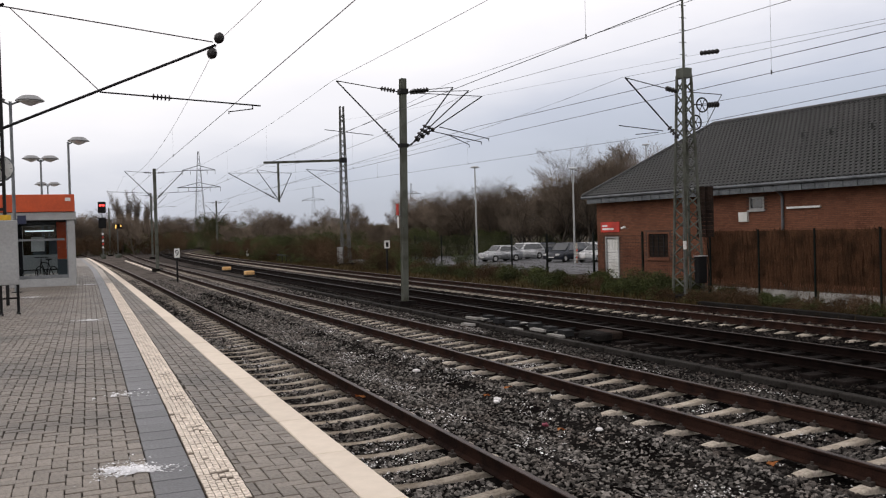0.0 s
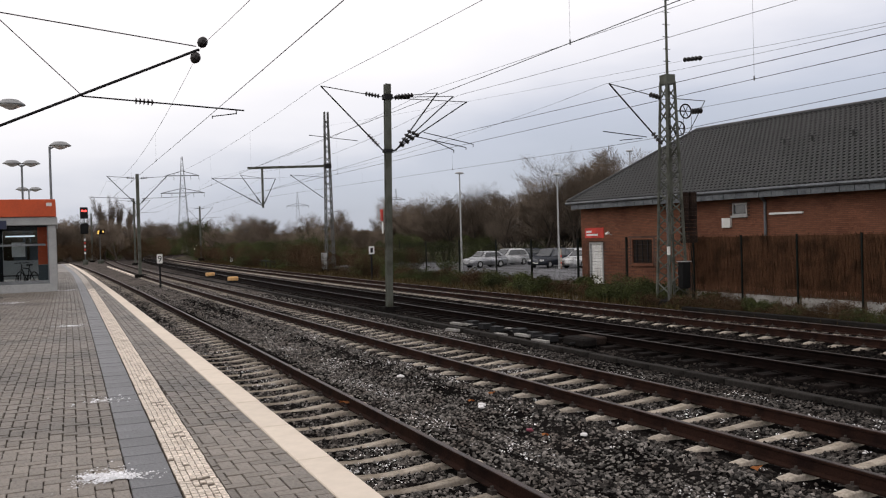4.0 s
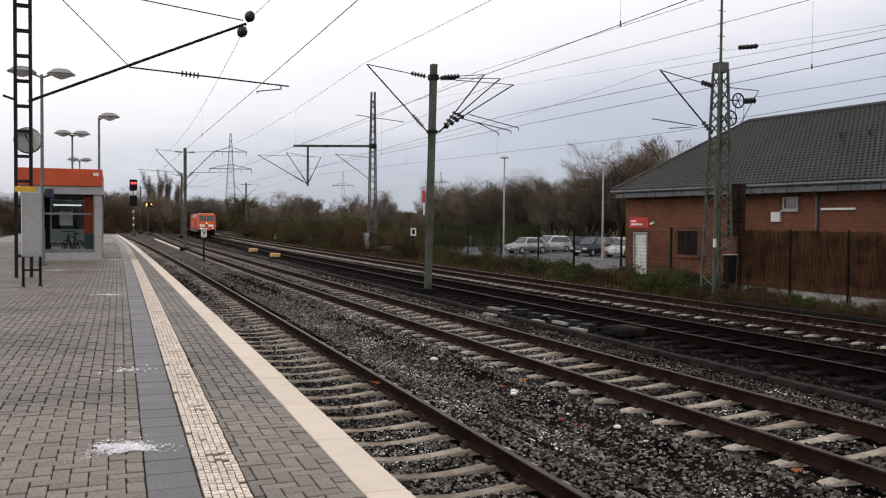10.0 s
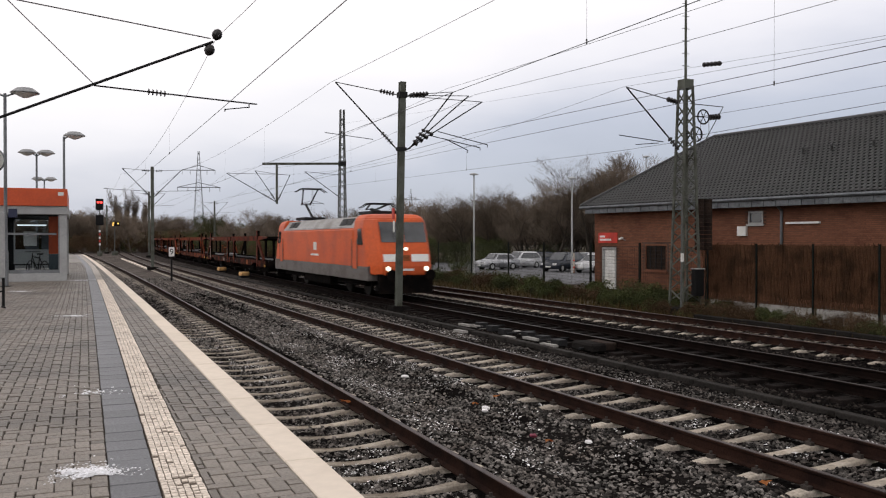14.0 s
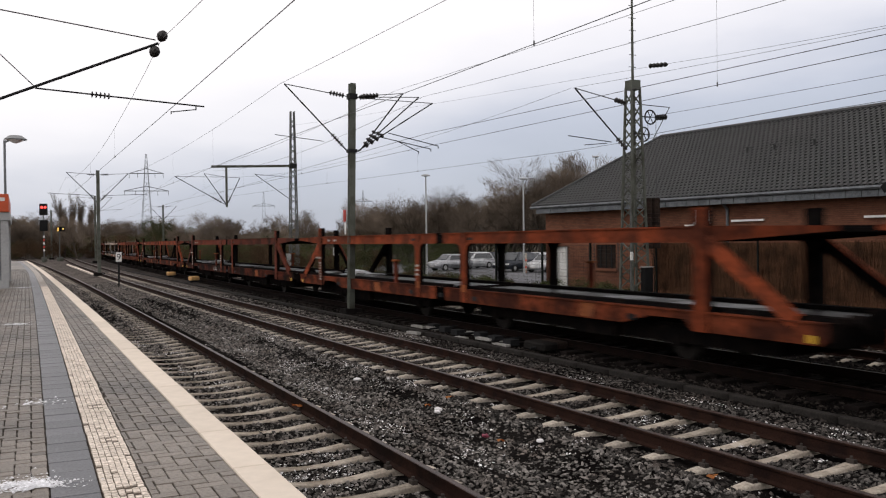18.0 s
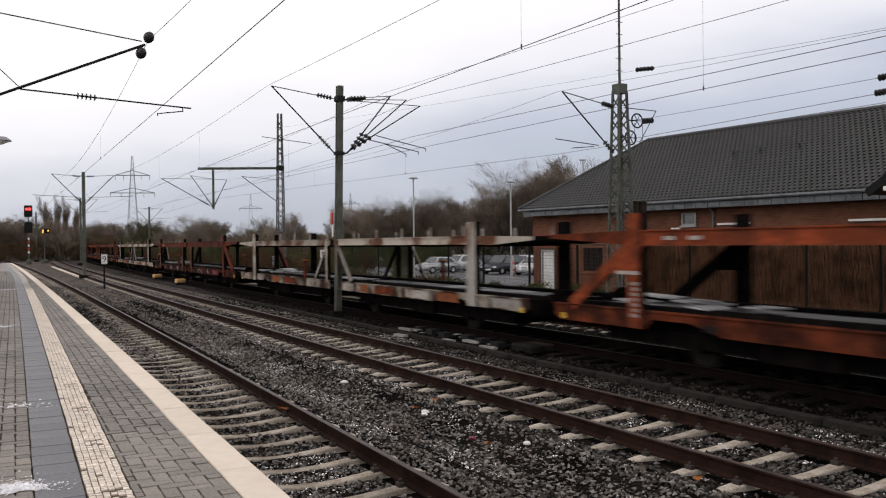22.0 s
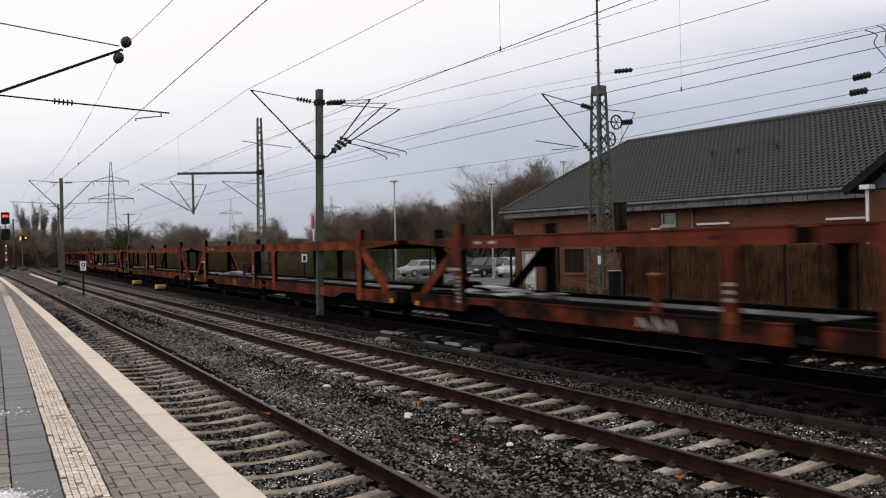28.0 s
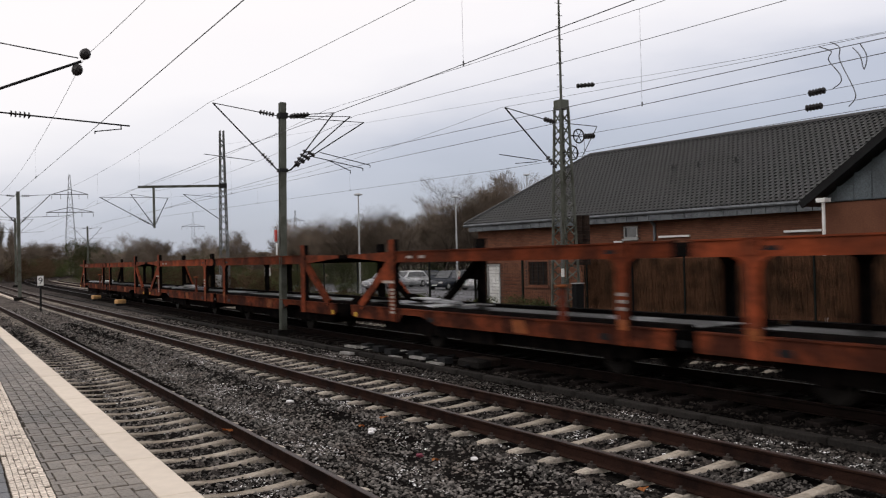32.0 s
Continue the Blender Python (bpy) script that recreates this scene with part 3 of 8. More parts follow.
def build_tracks():
    concrete, timber = sleeper_mesh("sleeper", "sleeper"), timber_mesh("sleeper")
    words = {"track_1": "railway track with rusty rails on pale concrete sleepers beside the platform",
             "track_2": "through track with rusty rails on concrete sleepers in dark ballast",
             "track_3": "main line track with dark rails on oily timber sleepers",
             "track_4": "outer track with dark rails on half-buried concrete sleepers"}
    spans = {"track_1": 0.68, "track_2": 0.684, "track_3": 0.66, "track_4": 0.66}
    for name, pts in LINES.items():
        t = thing(name, words[name], "railway track", kind="structure")
        for off in (-0.7525, 0.7525):
            bm = B()
            sweep(bm, pts, RAIL, 0, len(pts) - 2, off, 4.0, top=(6, 7, 8))
            part("rail", bm, ["rail_dark", "rail_dark_head"] if name == "track_3" else ["rail", "rail_head"], t)
        me, gap, far = (timber if name == "track_3" else concrete), spans[name], []
        s, count = {"track_1": 33.73, "track_2": 34.05}.get(name, 34.0), 0
        while s < (150 if name in ("track_1", "track_2") else 215):
            x, y, a = along(pts, s + rnd.uniform(-0.015, 0.015))
            if count < 170:
                ob = new("sleeper", me)
                ob.parent = t
                ob.matrix_basis = pose(x, y, rnd.uniform(-0.008, 0.004) - (0.005 if name == "track_4" else 0), 0, 0, -math.degrees(a) + rnd.uniform(-0.5, 0.5))
            else:
                far.append((x, y, a))
            s, count = s + gap, count + 1
        if far:
            bm = B()
            for x, y, a in far:
                box(bm, -1.3, 1.3, -0.12, 0.12, -0.34, -0.19, pose(x, y, 0, 0, 0, -math.degrees(a)))
            tagged(part("far_sleepers", bm, "sleeper_dark" if name == "track_3" else "sleeper", t), kind="stuff")


def far_lift(y):
    """The bed fills the gaps between the sleepers more and more along the line."""
    f = min(1.0, max(0.0, (y - 14.0) / 26.0))
    return 0.032 * f * f * (3 - 2 * f)


def ballast_height(x, y):
    """The bed: level between the rails, a little heaped between the tracks, falling off at the outer side."""
    z = -0.248 + 0.016 * noise.noise(Vector((x * 0.35, y * 0.35, 0))) + 0.016 * noise.noise(Vector((x * 1.7, y * 1.7, 3)))
    for c in (3.04 + 0.0225 * min(y, 60), 7.66):
        z += 0.006 * math.exp(-((x - c) / 0.8) ** 4) + 0.058 * math.exp(-((abs(x - c) - 1.30) / 0.20) ** 4)
    z += 0.085 * math.exp(-((x - 16.15) / 0.5) ** 4) + 0.02 * math.exp(-((x - 17.4) / 0.35) ** 4) + 0.02 * math.exp(-((x - 14.9) / 0.35) ** 4)
    z -= 0.08 * math.exp(-((x - 5.55) / 0.5) ** 2)
    z -= 0.10 * math.exp(-((x - 14.2) / 0.4) ** 2)
    edge = max(0.0, x - 17.4 - 0.0003 * max(0, y - 10) ** 2)
    return z - min(0.2, 0.34 * edge)


def build_ground():
    bm = B()
    n, rings = 48, (0, 60, 140, 300, 700, 1500, 3400)
    box_v = [[bm.verts.new((20 + r * math.cos(2 * math.pi * k / n), 60 + r * math.sin(2 * math.pi * k / n), -0.42)) for k in range(n)] for r in rings[1:]]
    mid = bm.verts.new((20, 60, -0.42))
    for k in range(n):
        bm.faces.new((mid, box_v[0][k], box_v[0][(k + 1) % n]))
    for a, b in zip(box_v, box_v[1:]):
        for k in range(n):
            bm.faces.new((a[k], b[k], b[(k + 1) % n], a[(k + 1) % n]))
    whole("ground", bm, "ground", "bare brown winter soil reaching to the horizon", "ground", kind="structure")
    # the bed follows the bend of the main line
    bm, rows = B(), []
    ys = [-30 + 0.5 * i for i in range(150)] + [45 + 3.0 * i for i in range(90)]
    for y in ys:
        shift = along(LINES["track_3"], y - START)[0] - 12.36
        xs = [1.2 + (18.0 - 1.2) * i / 44 for i in range(45)]
        rows.append([bm.verts.new((x + shift * max(0.0, (x - 7.0) / 12), y, ballast_height(x, min(y, 10)) + (far_lift(y) if x < 10 else 0.0))) for x in xs])
    for a, b in zip(rows, rows[1:]):
        for k in range(44):
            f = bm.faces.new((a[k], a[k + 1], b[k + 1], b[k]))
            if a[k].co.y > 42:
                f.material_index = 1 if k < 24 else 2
    whole("ballast_bed", bm, ["ballast", "ballast_far", "ballast_oily"], "crushed stone bed under the railway tracks, nearer part painted with gap shade", "ballast", kind="structure", smooth=True)


def scatter(count, x0, x1, y0, y1, size, seed, lift=0.0, ok=None, flat=0.7, near=None, rise=0.0):
    """Angular stones lying at random on the bed, as arrays."""
    g = np.random.default_rng(seed)
    base = np.array(((1, 0, 0), (-1, 0, 0), (0, 1, 0), (0, -1, 0), (0, 0, 1), (0, 0, -1)), float)
    tri = np.array(((0, 2, 4), (2, 1, 4), (1, 3, 4), (3, 0, 4), (2, 0, 5), (1, 2, 5), (3, 1, 5), (0, 3, 5)))
    x = g.uniform(x0, x1, count)
    y = y0 + (y1 - y0) * g.uniform(0, 1, count) ** (near or 1.0)
    if ok is not None:
        keep = ok(x, y)
        x, y = x[keep], y[keep]
    c = len(x)
    z = np.array([ballast_height(a, b) for a, b in zip(x, y)]) + lift + np.array([far_lift(b) if a < 10 else 0.0 for a, b in zip(x, y)]) + rise * g.uniform(-0.6, 0.4, c)
    r = size * g.uniform(0.55, 1.25, (c, 1, 1))
    pts = base[None] * r * g.uniform(0.55, 1.25, (c, 6, 1)) + g.uniform(-0.3, 0.3, (c, 6, 3)) * r
    a, b = g.uniform(0, 6.28, c), g.uniform(-0.7, 0.7, c)
    ca, sa, cb, sb = np.cos(a)[:, None], np.sin(a)[:, None], np.cos(b)[:, None], np.sin(b)[:, None]
    px, py, pz = pts[..., 0], pts[..., 1], pts[..., 2] * flat
    py, pz = py * cb - pz * sb, py * sb + pz * cb
    px, py = px * ca - py * sa, px * sa + py * ca
    v = np.stack((px + x[:, None], py + y[:, None], pz + z[:, None]), -1).reshape(-1, 3)
    f = (tri[None] + 6 * np.arange(c)[:, None, None]).reshape(-1, 3)
    return v, f


def clear_of_rails(x, y):
    keep = np.ones(len(x), bool)
    for name, c in (("track_1", 3.04), ("track_2", 7.66), ("track_3", 12.36), ("track_4", 16.15)):
        cx = c + (0.0225 * y - 0.00013 * y * y - 0.07 if name == "track_1" else 0)
        for r in (-0.7525, 0.7525):
            keep &= np.abs(x - cx - r) > 0.09
        if name in ("track_1", "track_2"):
            first, gap = (-6.27, 0.6797) if name == "track_1" else (-5.95, 0.684)
            off = np.abs((y - first + gap / 2) % gap - gap / 2)
            keep &= (off > 0.088) | (np.abs(x - cx) > 1.06)
    return keep


def build_stones():
    def add(name, data, material, label):
        v, f = data
        ob = pieces(name, v.tolist(), f.tolist(), material, None, label)
        tagged(ob, category="ballast")
    add("ballast_stones", scatter(62000, 1.7, 6.4, 4.0, 30, 0.031, 11, 0.002, clear_of_rails, near=1.6, rise=0.03), "stone", "loose grey angular ballast stones between the sleepers and tracks")
    add("ballast_stones", scatter(48000, 6.4, 10.0, 4.0, 30, 0.032, 16, 0.002, clear_of_rails, near=1.5, rise=0.03), "stone_mid", "darker angular ballast stones in and beside the second track")
    add("ballast_stones", scatter(24000, 2.0, 10.0, 20, 60, 0.048, 15, -0.002, clear_of_rails, near=1.2), "stone", "loose grey angular ballast stones further along the tracks")
    add("ballast_stones", scatter(26000, 1.7, 10.0, -8.0, 4.0, 0.038, 17, 0.004, clear_of_rails), "stone", "loose grey angular ballast stones beside the platform")
    add("oily_ballast_stones", scatter(46000, 9.9, 18.6, 5, 52, 0.044, 12, -0.002, clear_of_rails, near=1.5), "stone_dark", "oily ballast stones along the main line, with shade put into their colour")

    def clumped(x, y):
        n = np.array([noise.noise(Vector((a * 1.5, b * 0.6, 5))) + 0.5 * noise.noise(Vector((a * 5, b * 5, 2))) for a, b in zip(x, y)])
        return clear_of_rails(x, y) & (n > 0.22)
    add("pale_chips", scatter(30000, 1.9, 9.8, 4.0, 24, 0.0135, 13, 0.022, clumped, near=1.5, flat=0.5), "paper", "small pale chips and grit strewn over the dark ballast")
    add("pale_chips", scatter(420, 2.2, 9.5, 4.0, 22, 0.026, 14, 0.026, clumped, near=1.3), "paper", "larger pale stone chips lying on the dark ballast")


# ---- platform ----
TURN = 1.1


def edge(v):
    """The platform edge: x and heading at v metres along it."""
    return 1.515 + 0.0225 * v - 0.00013 * v * v, math.degrees(math.atan(0.0225 - 0.00026 * v))


def strip(v):
    """How far the guiding strip's inner side lies from the edge."""
    return -1.106 + 0.0095 * (min(v, 50.0) - 4.4)


def build_platform():
    p = thing("platform", "railway platform with brick paving and a pale edge", "platform", pose(0, 0, 0.83), kind="structure")
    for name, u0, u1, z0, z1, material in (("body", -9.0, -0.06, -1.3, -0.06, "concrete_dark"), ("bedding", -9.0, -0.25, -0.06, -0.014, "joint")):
        bm, rings = B(), []
        for i in range(28):
            v = -14 + 4 * i
            x = edge(v)[0]
            rings.append([bm.verts.new((x + u, v, z)) for u, z in ((u0, z0), (u1, z0), (u1, z1), (u0, z1))])
        for a, b in zip(rings, rings[1:]):
            for k in range(4):
                bm.faces.new((a[k], a[(k + 1) % 4], b[(k + 1) % 4], b[k]))
        bm.faces.new(rings[0])
        bm.faces.new(rings[-1][::-1])
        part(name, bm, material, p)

    def lay(name, me, v, u=0.0, turn=0.0):
        x, a = edge(v)
        ob = new(name, me)
        ob.parent, ob.matrix_basis = p, pose(x + u + rnd.uniform(-0.002, 0.002), v, rnd.uniform(-0.002, 0.002), 0, 0, -a - turn)

    bm = B()
    box(bm, -0.245, 0.0, 0.004, 1.196, -0.14, 0.0)
    slab = mesh_of(bev(bm, 0.008), "edge_slab", "coping")
    v = -6.35
    while v < 92:
        lay("edge_slab", slab, v)
        v += 1.2
    # ribbed guiding strip, worn and dirty between the broken ribs
    ribbed = []
    for seed in range(5):
        g = random.Random(seed)
        bm = B()
        box(bm, 0.042, 0.288, 0.003, 0.297, -0.05, -0.006)
        n = len(bm.faces)
        for i in range(6):
            x, y = 0.046 + i * 0.0403, 0.006
            while y < 0.285:
                ln = g.uniform(0.014, 0.060)
                if g.random() < 0.93:
                    box(bm, x + g.uniform(0, 0.004), x + g.uniform(0.033, 0.0385), y, min(y + ln, 0.294), -0.006, 0.003)
                y += ln + (g.uniform(0.008, 0.016) if g.random() < 0.75 else 0.001)
        bm.faces.ensure_lookup_table()
        for f in bm.faces[n:]:
            f.material_index = 1
        ribbed.append(mesh_of(bm, "ribbed_slab", ["tactile_dirt", "tactile"]))
    bm = B()
    box(bm, -0.235, 0.034, 0.004, 0.296, -0.05, 0.0)
    dark = mesh_of(bev(bm, 0.005), "dark_slab", "slab_dark")
    far = {"tactile": ([], []), "slab_dark": ([], [])}
    v, count = -8.0, 0
    while v < 91:
        if count < 140:
            lay("ribbed_slab", ribbed[count % 5], v, strip(v), 0.54)
            lay("dark_slab", dark, v, strip(v), 0.54)
        else:
            for key, u0, u1 in (("tactile", 0.042, 0.288), ("slab_dark", -0.235, 0.034)):
                vs, fs = far[key]
                n, x = len(vs), edge(v)[0] + strip(v)
                vs += [(x + u0, v + 0.003, 0), (x + u1, v + 0.003, 0), (x + u1, v + 0.297, 0), (x + u0, v + 0.297, 0)]
                fs.append((n, n + 1, n + 2, n + 3))
        v, count = v + 0.3, count + 1
    pieces("far_ribbed_slabs", *far["tactile"], "tactile_far", p)
    pieces("far_dark_slabs", *far["slab_dark"], "slab_dark", p)
    # brick paving in herringbone bond, square to the platform edge
    def paver_mesh(w, d):
        bm = B()
        box(bm, 0.0035, w - 0.0035, 0.0035, d - 0.0035, -0.05, 0.0)
        return mesh_of(bev(bm, 0.004), "paver", "paver")
    wide, deep = paver_mesh(0.2, 0.1), paver_mesh(0.1, 0.2)
    verts, faces, singles = [], [], 0
    for side in ("track", "back"):
        for row in range(680):
            v = -8.0 + 0.1 * row
            ex = edge(v)[0]
            x1 = ex - 0.248 if side == "track" else ex + strip(v) - 0.238
            x0 = ex + strip(v) + 0.292 if side == "track" else max(ex - 8.9, x1 - 2.6 - max(v, 0.0) * 0.3)
            for col in range(int((x1 - x0) / 0.1) + 1):
                k = (col - row) % 4
                if k == 2 or k == 1 and col:
                    continue
                w, d = ((0.1, 0.2) if k == 3 else (0.1 if k == 1 else 0.2, 0.1))
                b = x1 - 0.1 * col
                a = max(b - w, x0)
                if b - a < 0.025:
                    continue
                dz = rnd.uniform(-0.004, 0.002)
                if b - a > w - 0.001 and k != 1 and singles < 320 and 4.3 < v < 7.2 and b > x1 - 0.95:
                    ob = new("paver", deep if k == 3 else wide)
                    ob.parent, ob.matrix_basis = p, pose(a, v, dz, rnd.uniform(-0.5, 0.5), rnd.uniform(-0.5, 0.5))
                    singles += 1
                    continue
                n, a, b, c, d = len(verts), a + 0.0035, b - 0.0035, v + 0.0035, v + d - 0.0035
                verts += [(a, c, -0.02 + dz), (b, c, -0.02 + dz), (b, d, -0.02 + dz), (a, d, -0.02 + dz),
                          (a + 0.004, c + 0.004, dz), (b - 0.004, c + 0.004, dz), (b - 0.004, d - 0.004, dz), (a + 0.004, d - 0.004, dz)]
                faces += [(n + 4, n + 5, n + 6, n + 7), (n, n + 1, n + 5, n + 4), (n + 1, n + 2, n + 6, n + 5), (n + 2, n + 3, n + 7, n + 6), (n + 3, n, n + 4, n + 7)]
        for k in range(8):
            va, vb, n = 60 + 4 * k, 64 + 4 * k, len(verts)
            for vv in (va, vb):
                ex = edge(vv)[0]
                verts += [(ex + strip(vv) + 0.292, vv, 0), (ex - 0.248, vv, 0)] if side == "track" else [(ex - 8.9, vv, 0), (ex + strip(vv) - 0.238, vv, 0)]
            faces.append((n, n + 1, n + 3, n + 2))
    pieces("paving", verts, faces, "paver", p)
    # grit spilled on the dark slabs
    def grit(x, y, spread, count, seed):
        g = random.Random(seed)
        vs, fs = [], []
        for i in range(count):
            r, a = abs(g.gauss(0, spread)), g.uniform(0, 6.28)
            wob = 1 + 0.5 * math.sin(3 * a + seed)
            px, py = r * wob * 1.3 * math.cos(a), r * wob * math.sin(a) * 1.1 + 0.3 * r
            s, n = g.uniform(0.004, 0.016) * (1.2 if r < spread else 0.7), len(vs)
            vs += [(px - s, py - s, 0), (px + s, py - s * g.uniform(0.4, 1), 0), (px + s * 0.4, py + s, 0), (px, py, s * 0.5)]
            fs += [(n, n + 1, n + 3), (n + 1, n + 2, n + 3), (n + 2, n, n + 3)]
        ob = tagged(pieces("spilled_grit", vs, fs, "salt", None, "patch of white road salt spilled on dark paving slabs"), category="salt")
        ob.matrix_basis = pose(x, y, 0.833)
    grit(0.24, 5.83, 0.085, 900, 3)
    grit(0.10, 5.92, 0.05, 260, 8)
    for x, y, sp, n, seed in ((0.34, 8.9, 0.2, 70, 4), (0.33, 18.0, 0.2, 260, 5), (0.72, 33.6, 0.35, 260, 6), (-0.9, 27.0, 0.3, 260, 7)):
        grit(x, y, sp, n, seed)


# ---- platform furniture ----
def lamp_head(parent, m):
    """A flat round hood with a bowl under it on a short arm."""
    bm = B()
    lathe(bm, ((0.42, -0.02), (0.43, 0.0), (0.40, 0.03), (0.25, 0.14), (0.2, 0.155)), 14, m)
    hood = part("hood", bm, "lamp_hood", parent, "grey shallow hood")
    bm = B()
    lathe(bm, ((0.05, -0.16), (0.16, -0.12), (0.30, -0.05), (0.40, -0.021)), 14, m)
    part("bowl", bm, "lamp_glass", parent, "frosted bowl", True)
    return hood


def platform_lamp(x, y, heads, height=6.2, reach=0.62):
    l = thing("street_lamp", "grey platform lamp post with " + ("two hooded heads" if heads == 2 else "one hooded head"), "lamp", pose(x, y, 0.83, 0, 0, -TURN), "platform lamps")
    bm = B()
    tube(bm, (0, 0, 0), (0, 0, 1.1), 0.075, 10)
    tube(bm, (0, 0, 1.1), (0, 0, height - 0.05), 0.055, 10, 0.045)
    part("pole", bm, "lamp_post", l)
    bm = B()
    tube(bm, (0, 0, 0), (0, 0, 0.02), 0.16, 10)
    part("base_plate", bm, "steel_dark", l)
    for s in ((-1, 1) if heads == 2 else (1,)):
        bm = B()
        tube(bm, (0, 0, height - 0.15), (s * reach * 0.7, 0, height + 0.02), 0.03, 8)
        part("arm", bm, "lamp_post", l)
        lamp_head(l, Matrix.Translation((s * reach, 0, height)))
    return l


def lattice(parent, height, w0, w1, d0, d1, step, leg=0.06, brace=0.03, material="mast_grey"):
    """Four legs that taper, with braces between them, each leg and each side's bracing a part."""
    def corner(i, z):
        f = z / height
        sx, sy = ((-1, -1), (1, -1), (1, 1), (-1, 1))[i]
        return Vector((sx * (w0 + (w1 - w0) * f) / 2, sy * (d0 + (d1 - d0) * f) / 2, z))
    for i in range(4):
        bm = B()
        bar(bm, corner(i, 0), corner(i, height), leg, leg, (0, 1, 0))
        part("leg", bm, material, parent)
    for i in range(4):
        z, k = 0.25, 0
        while z + step < height:
            p, q = (i, (i + 1) % 4) if k % 2 else ((i + 1) % 4, i)
            part_of(lambda bm: bar(bm, corner(p, z), corner(q, z + step), brace, brace), "brace", material, parent)
            z, k = z + step, k + 1


def insulator(bm, p, q, r=0.075, discs=5):
    p, q = Vector(p), Vector(q)
    tube(bm, p, q, r * 0.3, 6)
    for i in range(discs):
        c = p.lerp(q, (i + 0.5) / discs)
        h = (q - p).normalized() * ((q - p).length / discs * 0.17)
        tube(bm, c - h, c + h, r * 1.15, 8, r * 0.8)


def part_of(bm_fn, name, material, parent, label=""):
    bm = B()
    bm_fn(bm)
    return part(name, bm, material, parent, label)


def build_platform_things():
    # narrow ladder-like mast with the cantilever over the first track, and the station clock
    m = thing("catenary_mast", "grey flat lattice mast on the platform carrying a long cantilever", "mast", pose(-1.55, 24.0, 0.83, 0, 0, -TURN))
    for x in (-0.17, 0.17):
        part_of(lambda bm: box(bm, x - 0.035, x + 0.035, -0.10, 0.10, 0, 8.35), "leg", "steel_dark", m)
    for i in range(13):
        z = 0.5 + i * 0.62
        part_of(lambda bm: box(bm, -0.135, 0.135, -0.09, 0.09, z, z + 0.07), "rung", "steel_dark", m)
    part_of(lambda bm: box(bm, -0.19, 0.19, -0.12, 0.12, 8.3, 8.48), "cap", "steel_dark", m)
    part_of(lambda bm: tube(bm, (0.2, 0, 4.42), (5.45, 0, 6.78), 0.035, 8), "cantilever_tube", "steel_dark", m)
    part_of(lambda bm: tube(bm, (0.25, 0, 7.45), (5.38, 0, 6.86), 0.016, 6), "top_stay", "wire", m)
    part_of(lambda bm: tube(bm, (0.45, 0, 7.42), (2.47, 0, 5.43), 0.013, 6), "hanger_stay", "wire", m)
    part_of(lambda bm: tube(bm, (2.47, 0, 5.40), (6.62, 0, 5.17), 0.02, 6), "registration_tube", "steel_dark", m)
    part_of(lambda bm: insulator(bm, (3.75, 0, 5.33), (4.25, 0, 5.30), 0.08, 5), "insulator", "insulator", m)
    part_of(lambda bm: (tube(bm, (6.4, 0, 5.18), (6.4, 0, 5.06), 0.015, 6), tube(bm, (6.4, 0, 5.08), (5.75, 0, 4.98), 0.014, 6), tube(bm, (5.75, 0, 5.0), (5.75, 0, 4.92), 0.014, 6)), "steady_arm", "steel_dark", m)
    for z in (4.42, 7.45):
        part_of(lambda bm: (tube(bm, (-0.45, 0, z + 0.08), (-0.15, 0, z - 0.02), 0.03, 6), tube(bm, (0.12, 0, z - 0.05), (0.32, 0, z + 0.06), 0.035, 6)), "hinge", "steel_dark", m)
    for (a, z) in ((5.55, 6.98), (5.35, 6.55)):
        part_of(lambda bm: lathe(bm, ((0.05, -0.15), (0.12, -0.08), (0.14, 0.0), (0.12, 0.08), (0.05, 0.15)), 10, pose(a, 0, z, 20, 25, 0)), "bell_insulator", "insulator", m, "dark bell-shaped insulator")
    c = thing("station_clock", "round white station clock on the lattice mast", "clock", pose(-1.36, 24.2, 4.26, 0, 0, -TURN))
    part_of(lambda bm: lathe(bm, ((0.30, -0.05), (0.33, -0.04), (0.33, 0.04), (0.30, 0.05)), 24, pose(-0.1, 0, 0, 90, 0, 0)), "case", "lamp_post", c)
    part_of(lambda bm: lathe(bm, ((0.295, 0.052), (0.29, 0.056)), 24, pose(-0.1, 0, 0, 90, 0, 0)), "dial", "white", c, "white dial")
    part_of(lambda bm: bar(bm, (-0.1, -0.062, 0), (-0.16, -0.062, 0.15), 0.006, 0.025, (1, 0, 0)), "hour_pointer", "black", c)
    part_of(lambda bm: bar(bm, (-0.1, -0.066, 0), (0.03, -0.066, -0.2), 0.006, 0.02, (1, 0, 0)), "minute_pointer", "black", c)
    for i in range(12):
        a = math.radians(30 * i)
        part_of(lambda bm: bar(bm, (-0.1 + 0.23 * math.sin(a), -0.06, 0.23 * math.cos(a)), (-0.1 + 0.275 * math.sin(a), -0.06, 0.275 * math.cos(a)), 0.006, 0.018, (0, 1, 0)), "hour_mark", "black", c)
    platform_lamp(-1.42, 30.2, 2, 6.05, 0.56)
    platform_lamp(0.32, 39.0, 1, 5.75, 0.40)
    platform_lamp(-0.86, 47.5, 2, 5.75, 0.42)
    platform_lamp(-0.75, 68.0, 2, 5.75, 0.42)
    # timetable case on black legs
    t = thing("information_board", "grey glazed timetable case standing on black tubular legs", "notice board", pose(-1.19, 20.8, 0.83, 0, 0, 12))
